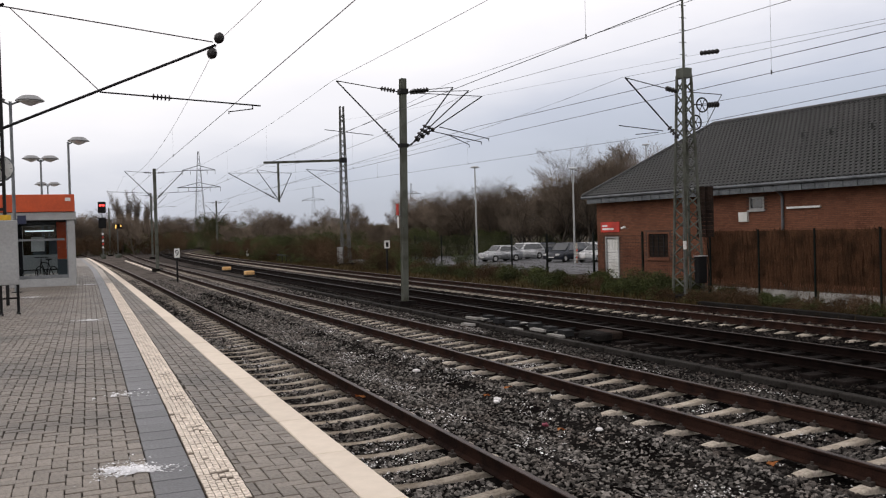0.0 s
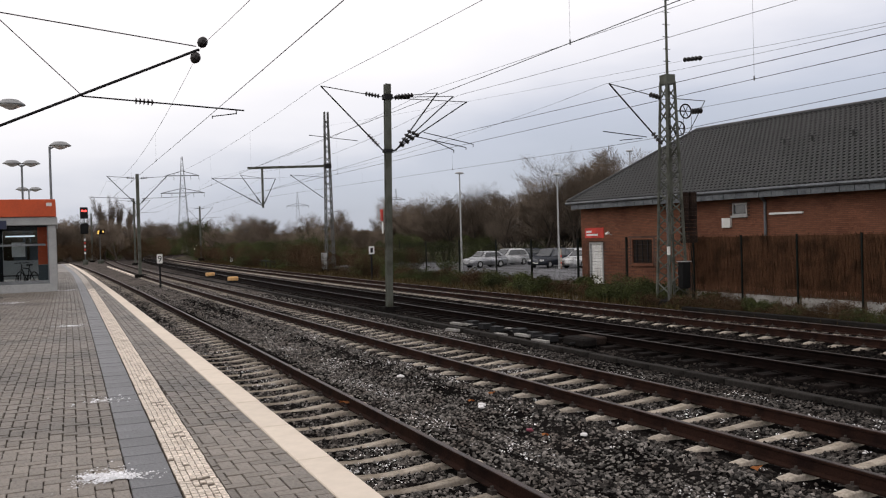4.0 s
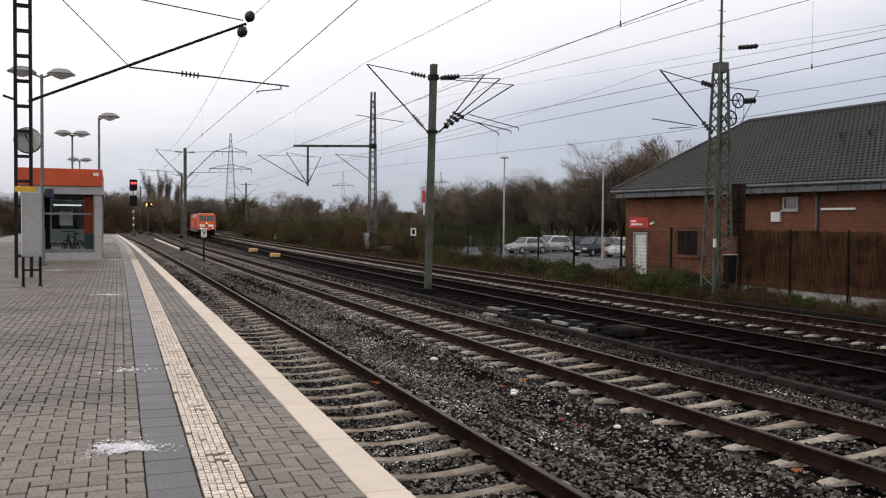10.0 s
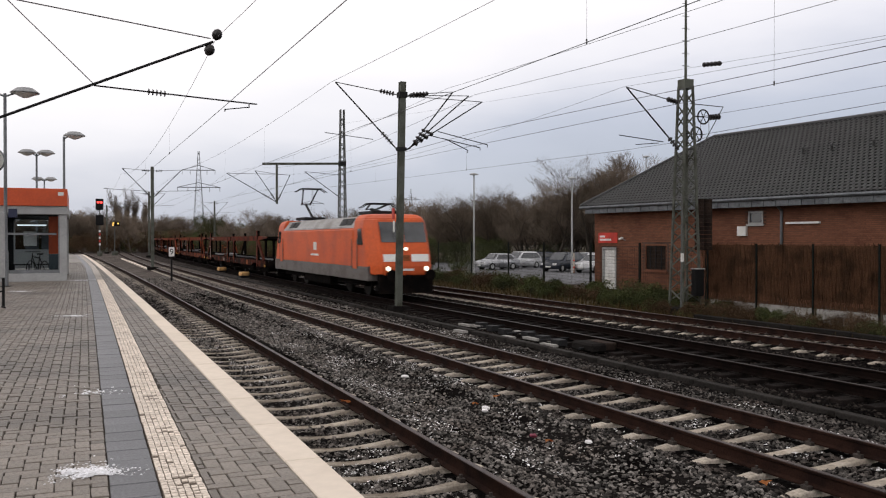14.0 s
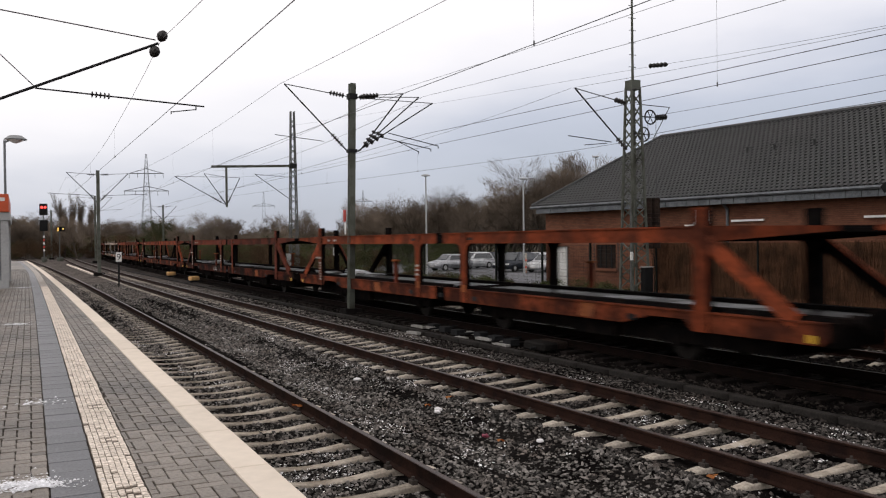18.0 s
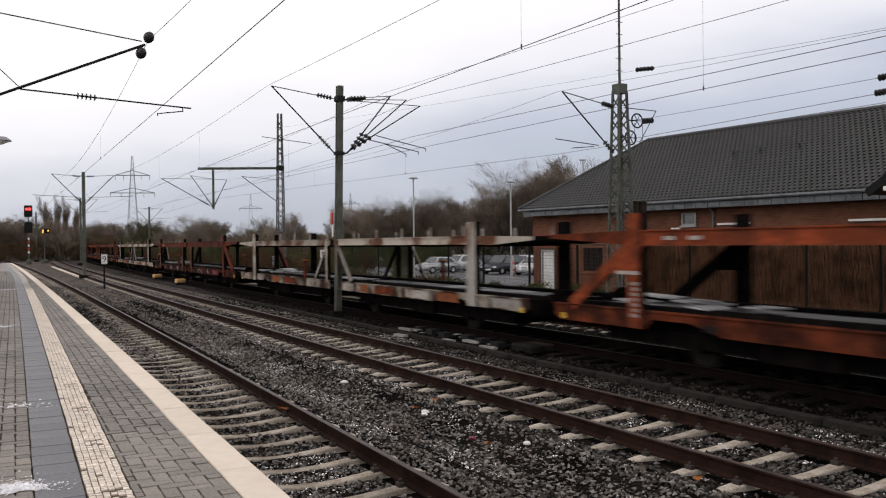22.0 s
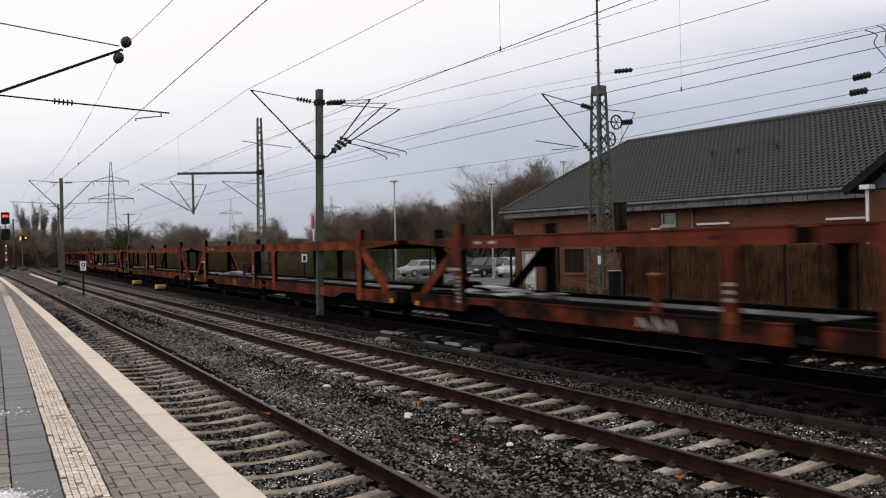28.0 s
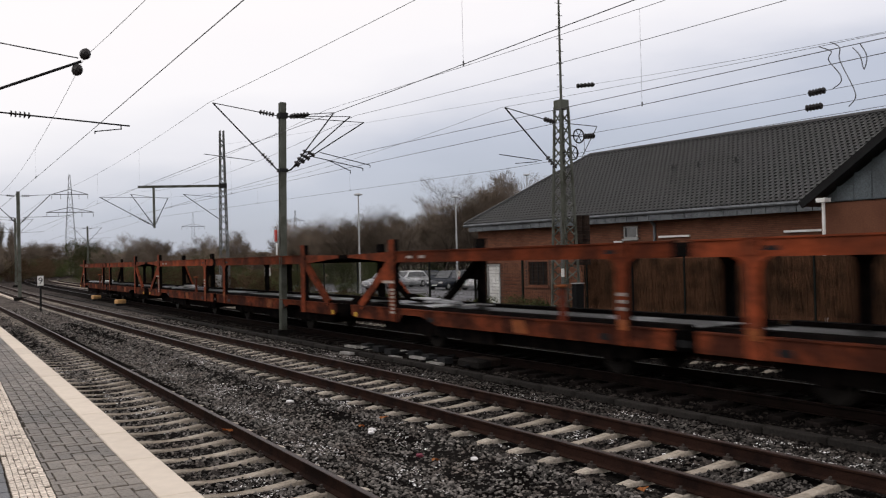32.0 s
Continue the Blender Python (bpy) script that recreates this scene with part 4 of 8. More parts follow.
    for x in (-0.17, 0.17):
        part_of(lambda bm: (tube(bm, (x, 0, 0), (x, 0, 0.8), 0.03, 8), tube(bm, (x, -0.16, 0.01), (x, 0.16, 0.01), 0.025, 6)), "leg", "black", t)
    part_of(lambda bm: tube(bm, (-0.2, 0, 0.35), (0.2, 0, 0.35), 0.02, 6), "crossbar", "black", t)
    bm = B()
    box(bm, -0.2, 0.2, -0.06, 0.06, 0.64, 2.04)
    part("case", bev(bm, 0.015), "grey_panel", t)
    part_of(lambda bm: box(bm, -0.165, 0.165, -0.068, -0.062, 0.70, 1.98), "poster", "grey_panel", t, "faded grey timetable sheet")
    part_of(lambda bm: box(bm, -0.32, 0.08, -0.03, 0.03, 2.045, 2.16), "header", "yellow", t, "yellow header strip")
    # waiting shelter
    s = thing("platform_shelter", "glazed platform shelter with concrete-grey posts and an orange-red roof band", "shelter", pose(0.36, 33.4, 0.83, 0, 0, -TURN))
    for x in (-2.22, -0.16):
        for y in (0.0, 7.0):
            part_of(lambda bm: box(bm, x, x + 0.16, y, y + 0.2, 0, 2.34), "post", "grey_panel", s)
    bm = B()
    box(bm, -2.62, 0.06, -0.1, 7.3, 2.34, 2.62)
    part("roof_beam", bev(bm, 0.01), "grey_panel", s)
    for x0, x1, y0, y1 in ((-2.75, 0.02, -0.16, -0.08), (-2.75, 0.02, 7.27, 7.35), (-2.75, -2.67, -0.078, 7.268), (-0.06, 0.02, -0.078, 7.268)):
        bm = B()
        box(bm, x0, x1, y0, y1, 2.63, 3.24)
        part("roof_band", bev(bm, 0.01), "orange", s, "orange-red fascia")
    part_of(lambda bm: box(bm, -2.66, -0.07, -0.07, 7.26, 2.63, 3.12), "roof_slab", "concrete", s, "grey flat roof")
    part_of(lambda bm: box(bm, -0.28, -0.1, -0.168, -0.162, 3.0, 3.12), "emblem", "white", s, "small white plate")
    part_of(lambda bm: box(bm, -2.22, 0.0, -0.02, 0.12, 0.0, 0.28), "plinth", "grey_panel", s)
    part_of(lambda bm: box(bm, -0.24, 0.0, -0.03, -0.002, 0.28, 2.34), "corner_panel", "grey_panel", s, "grey corner cladding")
    for y in (0.04, 7.05):
        part_of(lambda bm: box(bm, -2.04, -0.24, y, y + 0.012, 0.28, 2.28), "glass_pane", "glass", s).visible_shadow = False
    part_of(lambda bm: box(bm, -0.60, -0.2, 0.5, 0.55, 0.95, 2.28), "orange_panel", "orange", s, "orange-red inner side panel")
    part_of(lambda bm: box(bm, -0.60, -0.2, 0.5, 0.55, 0.28, 0.94), "lower_panel", "slate_panel", s, "dull grey lower side panel")
    part_of(lambda bm: box(bm, -2.1, -0.2, 0.15, 6.95, 2.29, 2.335), "inner_ceiling", "steel_dark", s, "dark boarded ceiling")
    part_of(lambda bm: box(bm, -2.06, -1.72, 0.42, 0.48, 0.28, 2.28), "inner_frame", "steel_dark", s, "dark side frame")
    part_of(lambda bm: box(bm, -2.06, -0.26, 0.02, 0.10, 0.29, 0.40), "bottom_rail", "lamp_post", s)
    for x0 in (-1.66, -1.05):
        part_of(lambda bm: box(bm, x0, x0 + 0.5, 6.96, 6.99, 1.0, 1.75), "notice", "slate_panel", s, "dark framed notice")
    part_of(lambda bm: box(bm, -2.06, -0.34, 0.02, 0.08, 1.62, 1.69), "glazing_bar", "lamp_post", s)
    for x in (-2.06, -0.28):
        part_of(lambda bm: box(bm, x, x + 0.045, 0.0, 0.08, 0.28, 2.33), "mullion", "lamp_post", s)
    part_of(lambda bm: box(bm, -2.16, -2.13, 0.2, 7.0, 0.28, 2.4), "rear_pane", "glass", s).visible_shadow = False
    part_of(lambda bm: box(bm, -2.1, -0.2, 6.4, 6.46, 0.28, 1.05), "inner_wall", "grey_panel", s, "pale low inner wall")
    part_of(lambda bm: box(bm, -1.75, -0.75, 3.0, 3.1, 1.98, 2.03), "strip_light", "strip_light", s, "lit fluorescent strip light")
    for x in (-2.1, -1.2):
        part_of(lambda bm: (box(bm, x, x + 0.7, 5.6, 6.0, 0.42, 0.46), box(bm, x + 0.05, x + 0.1, 5.7, 5.9, 0, 0.42), box(bm, x + 0.6, x + 0.65, 5.7, 5.9, 0, 0.42)), "bench", "steel_dark", s)
    part_of(lambda bm: (box(bm, -1.7, -1.2, 6.3, 6.36, 1.2, 1.8)), "poster", "white", s, "pale poster")
    d = thing("destination_display", "small dark blue train display fixed to the lamp post", "display", pose(-1.42, 30.2, 2.98, 0, 0, -TURN))
    part_of(lambda bm: box(bm, 0.08, 0.33, -0.07, 0.07, 0.0, 0.27), "case", "sign_blue", d)
    part_of(lambda bm: box(bm, 0.03, 0.08, -0.03, 0.03, 0.1, 0.16), "bracket", "lamp_post", d)
    # bicycle leaning in the shelter
    b = thing("bicycle", "dark bicycle parked in the glazed shelter", "bicycle", pose(-0.62, 35.6, 0.83, 0, 0, 118))
    for x in (-0.52, 0.52):
        w = part_of(lambda bm: [tube(bm, (x + 0.33 * math.cos(a), 0, 0.34 + 0.33 * math.sin(a)), (x + 0.33 * math.cos(a + 0.4), 0, 0.34 + 0.33 * math.sin(a + 0.4)), 0.018, 5) for a in [0.3927 * k for k in range(16)]], "wheel", "tyre", b)
    part_of(lambda bm: [tube(bm, p, q, 0.018, 6) for p, q in (((-0.52, 0, 0.34), (-0.15, 0, 0.78)), ((-0.52, 0, 0.34), (0.0, 0, 0.3)), ((0, 0, 0.3), (-0.18, 0, 0.9)), ((0, 0, 0.3), (0.38, 0, 0.78)), ((-0.15, 0, 0.78), (0.38, 0, 0.82)), ((0.38, 0, 0.95), (0.52, 0, 0.34)))], "frame", "black", b)
    part_of(lambda bm: box(bm, -0.3, -0.06, -0.06, 0.06, 0.9, 0.95), "saddle", "black", b)
    part_of(lambda bm: tube(bm, (0.36, -0.28, 1.0), (0.36, 0.28, 1.0), 0.014, 6), "handlebar", "black", b)


# ---- masts, wires, signals ----
def build_masts():
    # steel pole between the second and third track, with arms to both sides
    m = thing("catenary_mast", "green-grey steel pole mast with insulated cantilevers to both sides", "mast", pose(11.04, 28.6, 0, 0, 1.1, 0))
    bm = B()
    prism(bm, [(-0.105, -0.105), (0.105, -0.105), (0.105, -0.08), (0.07, -0.065), (0.07, 0.065), (0.105, 0.08), (0.105, 0.105), (-0.105, 0.105), (-0.105, 0.08), (-0.07, 0.065), (-0.07, -0.065), (-0.105, -0.08)], -0.25, 7.85, "z")
    part("pole", bm, "mast", m)
    part_of(lambda bm: box(bm, -0.3, 0.3, -0.3, 0.3, -0.5, -0.05), "footing", "concrete_dark", m, "dark concrete footing")
    part_of(lambda bm: box(bm, -0.15, 0.15, -0.15, 0.15, 7.3, 7.48), "top_clamp", "steel_dark", m)
    part_of(lambda bm: box(bm, -0.15, 0.15, -0.15, 0.15, 5.42, 5.54), "lower_clamp", "steel_dark", m)
    part_of(lambda bm: tube(bm, (-0.2, 0, 7.38), (-2.45, 0, 7.62), 0.016, 6), "top_stay", "wire", m)
    part_of(lambda bm: tube(bm, (-0.2, 0, 5.5), (-2.45, 0, 7.62), 0.024, 6), "cantilever_tube", "steel_dark", m)
    part_of(lambda bm: insulator(bm, (-0.3, 0, 7.40), (-0.85, 0, 7.46), 0.08, 5), "insulator", "insulator", m)
    part_of(lambda bm: insulator(bm, (-0.35, 0, 5.65), (-0.75, 0, 6.03), 0.07, 5), "insulator", "insulator", m)
    for x, z, y in ((1.85, 7.62, -0.25), (2.65, 7.60, 0.1), (3.35, 7.48, 0.4)):
        part_of(lambda bm: tube(bm, (0.2, y * 0.5, 7.40), (x, y, z), 0.014, 6), "top_stay", "wire", m)
        part_of(lambda bm: tube(bm, (0.25, y * 0.5, 5.48), (x, y, z), 0.024, 6), "cantilever_tube", "steel_dark", m)
        part_of(lambda bm: insulator(bm, (0.35, y * 0.5, 7.42), (0.95, y * 0.6, 7.5), 0.08, 5), "insulator", "insulator", m)
        f = Vector((0.25, y * 0.5, 5.48)).lerp(Vector((x, y, z)), 0.1), Vector((0.25, y * 0.5, 5.48)).lerp(Vector((x, y, z)), 0.36)
        part_of(lambda bm: insulator(bm, f[0], f[1], 0.08, 4), "insulator", "insulator", m)
    for x0, x1, z0, z1 in ((1.0, 3.1, 6.05, 5.72), (1.4, 3.4, 6.2, 5.85), (1.7, 2.6, 5.95, 5.6)):
        part_of(lambda bm: (tube(bm, (x0, 0, z0), (x1, 0, z1), 0.016, 6), tube(bm, (x1, 0, z1), (x1, 0, z1 - 0.1), 0.014, 6)), "registration_arm", "steel_dark", m)
    p = thing("mast_plate", "small red and white plate fixed to the steel pole", "sign", pose(11.0, 28.6, 0))
    part_of(lambda bm: box(bm, -0.20, -0.15, -0.12, 0.02, 3.0, 3.4), "red_plate", "sign_red", p)
    part_of(lambda bm: box(bm, -0.18, -0.15, -0.12, -0.04, 2.55, 2.95), "white_plate", "white", p)

    # tapering lattice mast beside the building, with tension wheels and weights
    m = thing("catenary_mast", "green-grey tapering lattice mast with tension wheels and a tall spike", "mast", pose(20.95, 25.3, -0.2))
    lattice(m, 8.05, 0.80, 0.36, 0.74, 0.34, 0.42, 0.075, 0.04, "mast")
    part_of(lambda bm: box(bm, -0.2, 0.2, -0.2, 0.2, 7.95, 8.3), "cap", "mast", m)
    part_of(lambda bm: box(bm, -0.9, 0.9, -0.8, 0.8, -0.3, 0.05), "footing", "concrete_dark", m)
    part_of(lambda bm: tube(bm, (0, 0, 8.3), (0.0, 0, 15.5), 0.05, 8, 0.025), "spike", "mast", m)
    for i in range(13):
        part_of(lambda bm: tube(bm, (-0.16, 0, 8.8 + 0.45 * i), (0.16, 0, 8.8 + 0.45 * i), 0.012, 5), "climbing_peg", "steel_dark", m)
    part_of(lambda bm: tube(bm, (-0.3, 0, 7.45), (-2.6, 0, 7.85), 0.018, 6), "top_stay", "wire", m)
    part_of(lambda bm: insulator(bm, (-0.35, 0, 7.46), (-0.85, 0, 7.55), 0.09, 4), "insulator", "insulator", m)
    part_of(lambda bm: tube(bm, (-0.3, 0, 5.75), (-2.6, 0, 7.85), 0.028, 6), "cantilever_tube", "steel_dark", m)
    part_of(lambda bm: insulator(bm, (-0.35, 0, 5.8), (-0.75, 0, 6.16), 0.09, 4), "insulator", "insulator", m)
    part_of(lambda bm: (tube(bm, (-2.9, 0, 6.15), (-1.0, 0, 6.0), 0.016, 6), tube(bm, (-2.2, 0, 5.85), (-1.2, 0, 5.95), 0.014, 6)), "registration_arm", "steel_dark", m)
    part_of(lambda bm: (tube(bm, (0.2, 0, 7.45), (1.75, 0, 7.42), 0.016, 6), tube(bm, (1.75, 0, 7.42), (0.75, 0, 5.9), 0.016, 6)), "stay", "wire", m)
    for x, z in ((0.82, 7.0), (0.5, 6.35)):
        w = part_of(lambda bm: [tube(bm, (x + 0.26 * math.cos(a), 0, z + 0.26 * math.sin(a)), (x + 0.26 * math.cos(a + 0.393), 0, z + 0.26 * math.sin(a + 0.393)), 0.028, 6) for a in [0.3927 * k for k in range(16)]], "tension_wheel", "steel_dark", m)
        part_of(lambda bm: [tube(bm, (x, 0, z), (x + 0.25 * math.cos(a), 0, z + 0.25 * math.sin(a)), 0.015, 5) for a in [1.047 * k for k in range(6)]], "spokes", "steel_dark", w)
        part_of(lambda bm: tube(bm, (x - 0.5, 0, z), (x, 0, z), 0.025, 6), "bracket", "steel_dark", m)
    part_of(lambda bm: insulator(bm, (1.12, 0, 7.0), (1.62, 0, 7.05), 0.10, 4), "insulator", "insulator", m)
    for x in (0.70, 1.08):
        part_of(lambda bm: tube(bm, (x, 0, 3.9), (x, 0, 6.9), 0.01, 5), "weight_wire", "wire", m)
        for i in range(13):
            part_of(lambda bm: tube(bm, (x - 0.05, 0, 2.1 + 0.145 * i), (x - 0.05, 0, 2.238 + 0.145 * i), 0.165, 12), "weight", "weight", m)
    bm = B()
    box(bm, 0.02, 0.42, -0.55, -0.30, 0.45, 1.42)
    part("switch_box", bev(bm, 0.02), "black", m, "black switch box")
    part_of(lambda bm: box(bm, 0.0, 0.44, -0.57, -0.28, 1.42, 1.445), "box_rim", "grey_panel", m, "pale top rim")
    part_of(lambda bm: tube(bm, (-0.55, -0.45, 0), (-0.52, -0.45, 3.9), 0.03, 8), "conduit", "mast_grey", m)
    part_of(lambda bm: box(bm, -0.58, -0.48, -0.52, -0.46, 1.7, 2.0), "plate", "white", m, "small white plate")

    # far lattice tower with a boom
    m = thing("catenary_mast", "tall grey lattice tower with a horizontal boom and hanging cantilevers", "mast", pose(23.2, 74.0, -0.2))
    lattice(m, 14.0, 0.72, 0.30, 0.64, 0.28, 0.55, 0.085, 0.05, "mast_grey")
    part_of(lambda bm: box(bm, -0.72, -0.36, -0.3, 0.3, -0.1, 1.5), "relay_box", "grey_panel", m, "grey relay box")
    part_of(lambda bm: box(bm, -0.8, 0.8, -0.7, 0.7, -0.3, 0.08), "footing", "concrete_dark", m)
    part_of(lambda bm: box(bm, -0.28, 0.28, -0.28, 0.28, 9.0, 9.4), "collar", "steel_dark", m)
    part_of(lambda bm: bar(bm, (-0.3, 0, 9.2), (-7.1, 0, 8.95), 0.16, 0.2), "boom", "mast", m)
    part_of(lambda bm: tube(bm, (-5.85, 0, 8.9), (-5.85, 0, 5.55), 0.1, 8), "drop_tube", "mast", m)
    for x, z in ((-10.1, 8.05), (-7.7, 8.35), (-4.7, 8.05)):
        part_of(lambda bm: tube(bm, (-5.85, 0, 5.7), (x, 0, z), 0.03, 6), "cantilever_tube", "steel_dark", m)
        part_of(lambda bm: tube(bm, (-5.85, 0, 8.1), (x, 0, z), 0.018, 6), "top_stay", "wire", m)
        part_of(lambda bm: insulator(bm, Vector((-5.85, 0, 5.7)).lerp(Vector((x, 0, z)), 0.1), Vector((-5.85, 0, 5.7)).lerp(Vector((x, 0, z)), 0.3), 0.09, 4), "insulator", "insulator", m)
    part_of(lambda bm: (tube(bm, (-0.2, 0, 6.2), (-3.4, 0, 8.4), 0.03, 6), tube(bm, (-0.2, 0, 8.2), (-3.4, 0, 8.4), 0.018, 6)), "cantilever_tube", "steel_dark", m)
    part_of(lambda bm: tube(bm, (-1.6, 0, 11.9), (2.9, 0, 11.5), 0.03, 6), "cross_arm", "steel_dark", m)

    # slim pole between the first two tracks, further along
    def slim(x, y, h, reach, words):
        m = thing("catenary_mast", words, "mast", pose(x, y, -0.2))
        part_of(lambda bm: prism(bm, [(-0.12, -0.12), (0.12, -0.12), (0.12, 0.12), (-0.12, 0.12)], 0, h, "z"), "pole", "mast", m)
        part_of(lambda bm: box(bm, -0.4, 0.4, -0.4, 0.4, -0.3, 0.25), "footing", "concrete_dark", m)
        for s in (-1, 1):
            part_of(lambda bm: tube(bm, (0, 0, h - 2.6), (s * reach, 0, h - 0.2), 0.03, 6), "cantilever_tube", "steel_dark", m)
            part_of(lambda bm: tube(bm, (0, 0, h - 0.35), (s * reach, 0, h - 0.2), 0.018, 6), "top_stay", "wire", m)
            part_of(lambda bm: insulator(bm, (s * 0.25, 0, h - 0.34), (s * 0.8, 0, h - 0.31), 0.09, 4), "insulator", "insulator", m)
            part_of(lambda bm: insulator(bm, (s * 0.25, 0, h - 2.35), (s * 0.6, 0, h - 1.95), 0.09, 4), "insulator", "insulator", m)
            part_of(lambda bm: tube(bm, (s * 0.3, 0, h - 2.0), (s * reach * 1.6, 0, h - 1.85), 0.018, 6), "registration_arm", "steel_dark", m)
        return m
    slim(7.15, 74.0, 8.4, 2.3, "slim green-grey pole mast with two light cantilevers")
    slim(11.9, 128.0, 9.2, 2.2, "far slim pole mast with light cantilevers")
    slim(24.5, 150.0, 9.0, 2.2, "far slim pole mast behind bushes")
    slim(8.2, 165.0, 8.6, 2.3, "distant slim pole mast beside the line")


def catenary(name, pts, sag, r, hangers, droppers=None, words=""):
    """A contact wire with its carrying wire and hangers, over a chain of supports (x, y, contact height, carrier height)."""
    t = thing(name, words or "overhead contact line of copper wire with thin droppers", "overhead wire", kind="structure")
    bm, bd = B(), B()
    carrier = B()
    for a, b in zip(pts, pts[1:]):
        n, prev, prev_c = 16, None, None
        for i in range(n + 1):
            f = i / n
            x, y = a[0] + (b[0] - a[0]) * f, a[1] + (b[1] - a[1]) * f
            z = None if a[2] is None else a[2] + (b[2] - a[2]) * f
            zc = a[3] + (b[3] - a[3]) * f - sag * 4 * f * (1 - f)
            if prev:
                if z is not None:
                    tube(bm, prev, (x, y, z), r, 4)
                tube(carrier, prev_c, (x, y, zc), r * 0.8, 4)
            if hangers and 0 < i < n and i % hangers == 0:
                tube(bd, (x, y, z), (x, y, zc), r * 0.33, 4)
                tube(bd, (x, y, z - 0.03), (x, y, z + 0.06), r * 2.0, 5)
            prev, prev_c = (x, y, z), (x, y, zc)
    if bm.verts:
        part("contact_wire", bm, "wire", t)
    else:
        bm.free()
    part("carrier_wire", carrier, "wire", t)
    if hangers:
        part("droppers", bd, "wire", t)
    else:
        bd.free()
    return t


def build_wires():
    def x3(y, off=0.0):
        return along(LINES["track_3"], y - START, off)[0]
    catenary("overhead_line", [(2.9, -40, 5.55, 7.3), (4.0, 24, 5.72, 7.75), (4.8, 74, 5.9, 7.6), (6.0, 165, 5.8, 7.4)], 1.1, 0.0078, 4)
    catenary("overhead_line", [(8.4, -34, 5.75, 7.4), (8.6, 28.6, 5.76, 7.66), (9.4, 74, 5.8, 7.95), (9.9, 165, 5.8, 7.5)], 0.35, 0.0078, 4)
    catenary("overhead_line", [(12.9, -34, 4.92, 7.4), (12.9, 28.6, 5.48, 7.73), (x3(74), 74, 5.8, 7.9), (x3(160), 160, 5.8, 7.6)], 0.44, 0.0078, 4)
    catenary("overhead_line", [(14.0, -34, 4.95, 7.4), (14.0, 28.6, 6.2, 7.58), (16.2, 74, 6.4, 8.4)], 0.72, 0.009, 0, words="spare contact wires running beside the main line")
    catenary("overhead_line", [(18.0, -34, 5.2, 7.4), (18.2, 25.3, 5.42, 7.64), (x3(74, 4), 74, 6.2, 7.9), (x3(160, 4), 160, 5.8, 7.6)], 0.87, 0.0078, 4)
    catenary("feeder_line", [(19.8, -34, 6.02, 6.05), (20.6, 14.4, 6.05, 6.45), (21.6, 25.3, 6.12, 6.8)], 0.02, 0.010, 0, words="tensioned wires ending at the wheels of the lattice mast")
    catenary("feeder_line", [(21.4, -34, None, 8.6), (22.0, 25.25, None, 8.73)], 1.2, 0.008, 0, words="thin feeder wire running along the line")
    catenary("feeder_line", [(22.0, 25.25, None, 8.73), (22.8, 74, None, 12.5)], 0.1, 0.007, 0, words="thin feeder wire between two lattice masts")
    for p, q in (((22.0, 25.6, 8.78), (22.0, 24.6, 8.66)), ((20.6, 14.55, 6.45), (20.6, 14.05, 6.46)), ((20.6, 14.65, 6.07), (20.6, 14.15, 6.07))):
        bm = B()
        insulator(bm, p, q, 0.085, 5)
        whole("wire_insulator", bm, "insulator", "dark ribbed insulator hanging in an overhead wire", "insulator", "wire insulators")
    for pts in (((14.2, 7.62), (13.86, 7.43), (13.95, 7.23), (13.64, 6.8), (13.62, 6.58), (13.84, 6.46)),
                ((13.88, 7.68), (13.62, 7.48), (13.63, 7.16), (13.29, 6.42), (13.22, 6.12), (13.41, 5.92)),
                ((13.26, 7.4), (13.06, 7.14), (12.97, 6.79), (12.88, 7.1), (13.05, 7.45))):
        bm = B()
        p = [Vector((20.6, y, z)) for y, z in pts]
        p = [p[0]] + p + [p[-1]]
        prev = p[0]
        for a, b, c, d in zip(p, p[1:], p[2:], p[3:]):
            for k in range(1, 5):
                f = k / 4
                q = 0.5 * (2 * b + (c - a) * f + (2 * a - 5 * b + 4 * c - d) * f * f + (3 * b - a - 3 * c + d) * f ** 3)
                tube(bm, prev, q, 0.014, 5)
                prev = q
        whole("jumper_cable", bm, "wire", "looped dark jumper cable joining two overhead wires", "cable", "jumper cables")


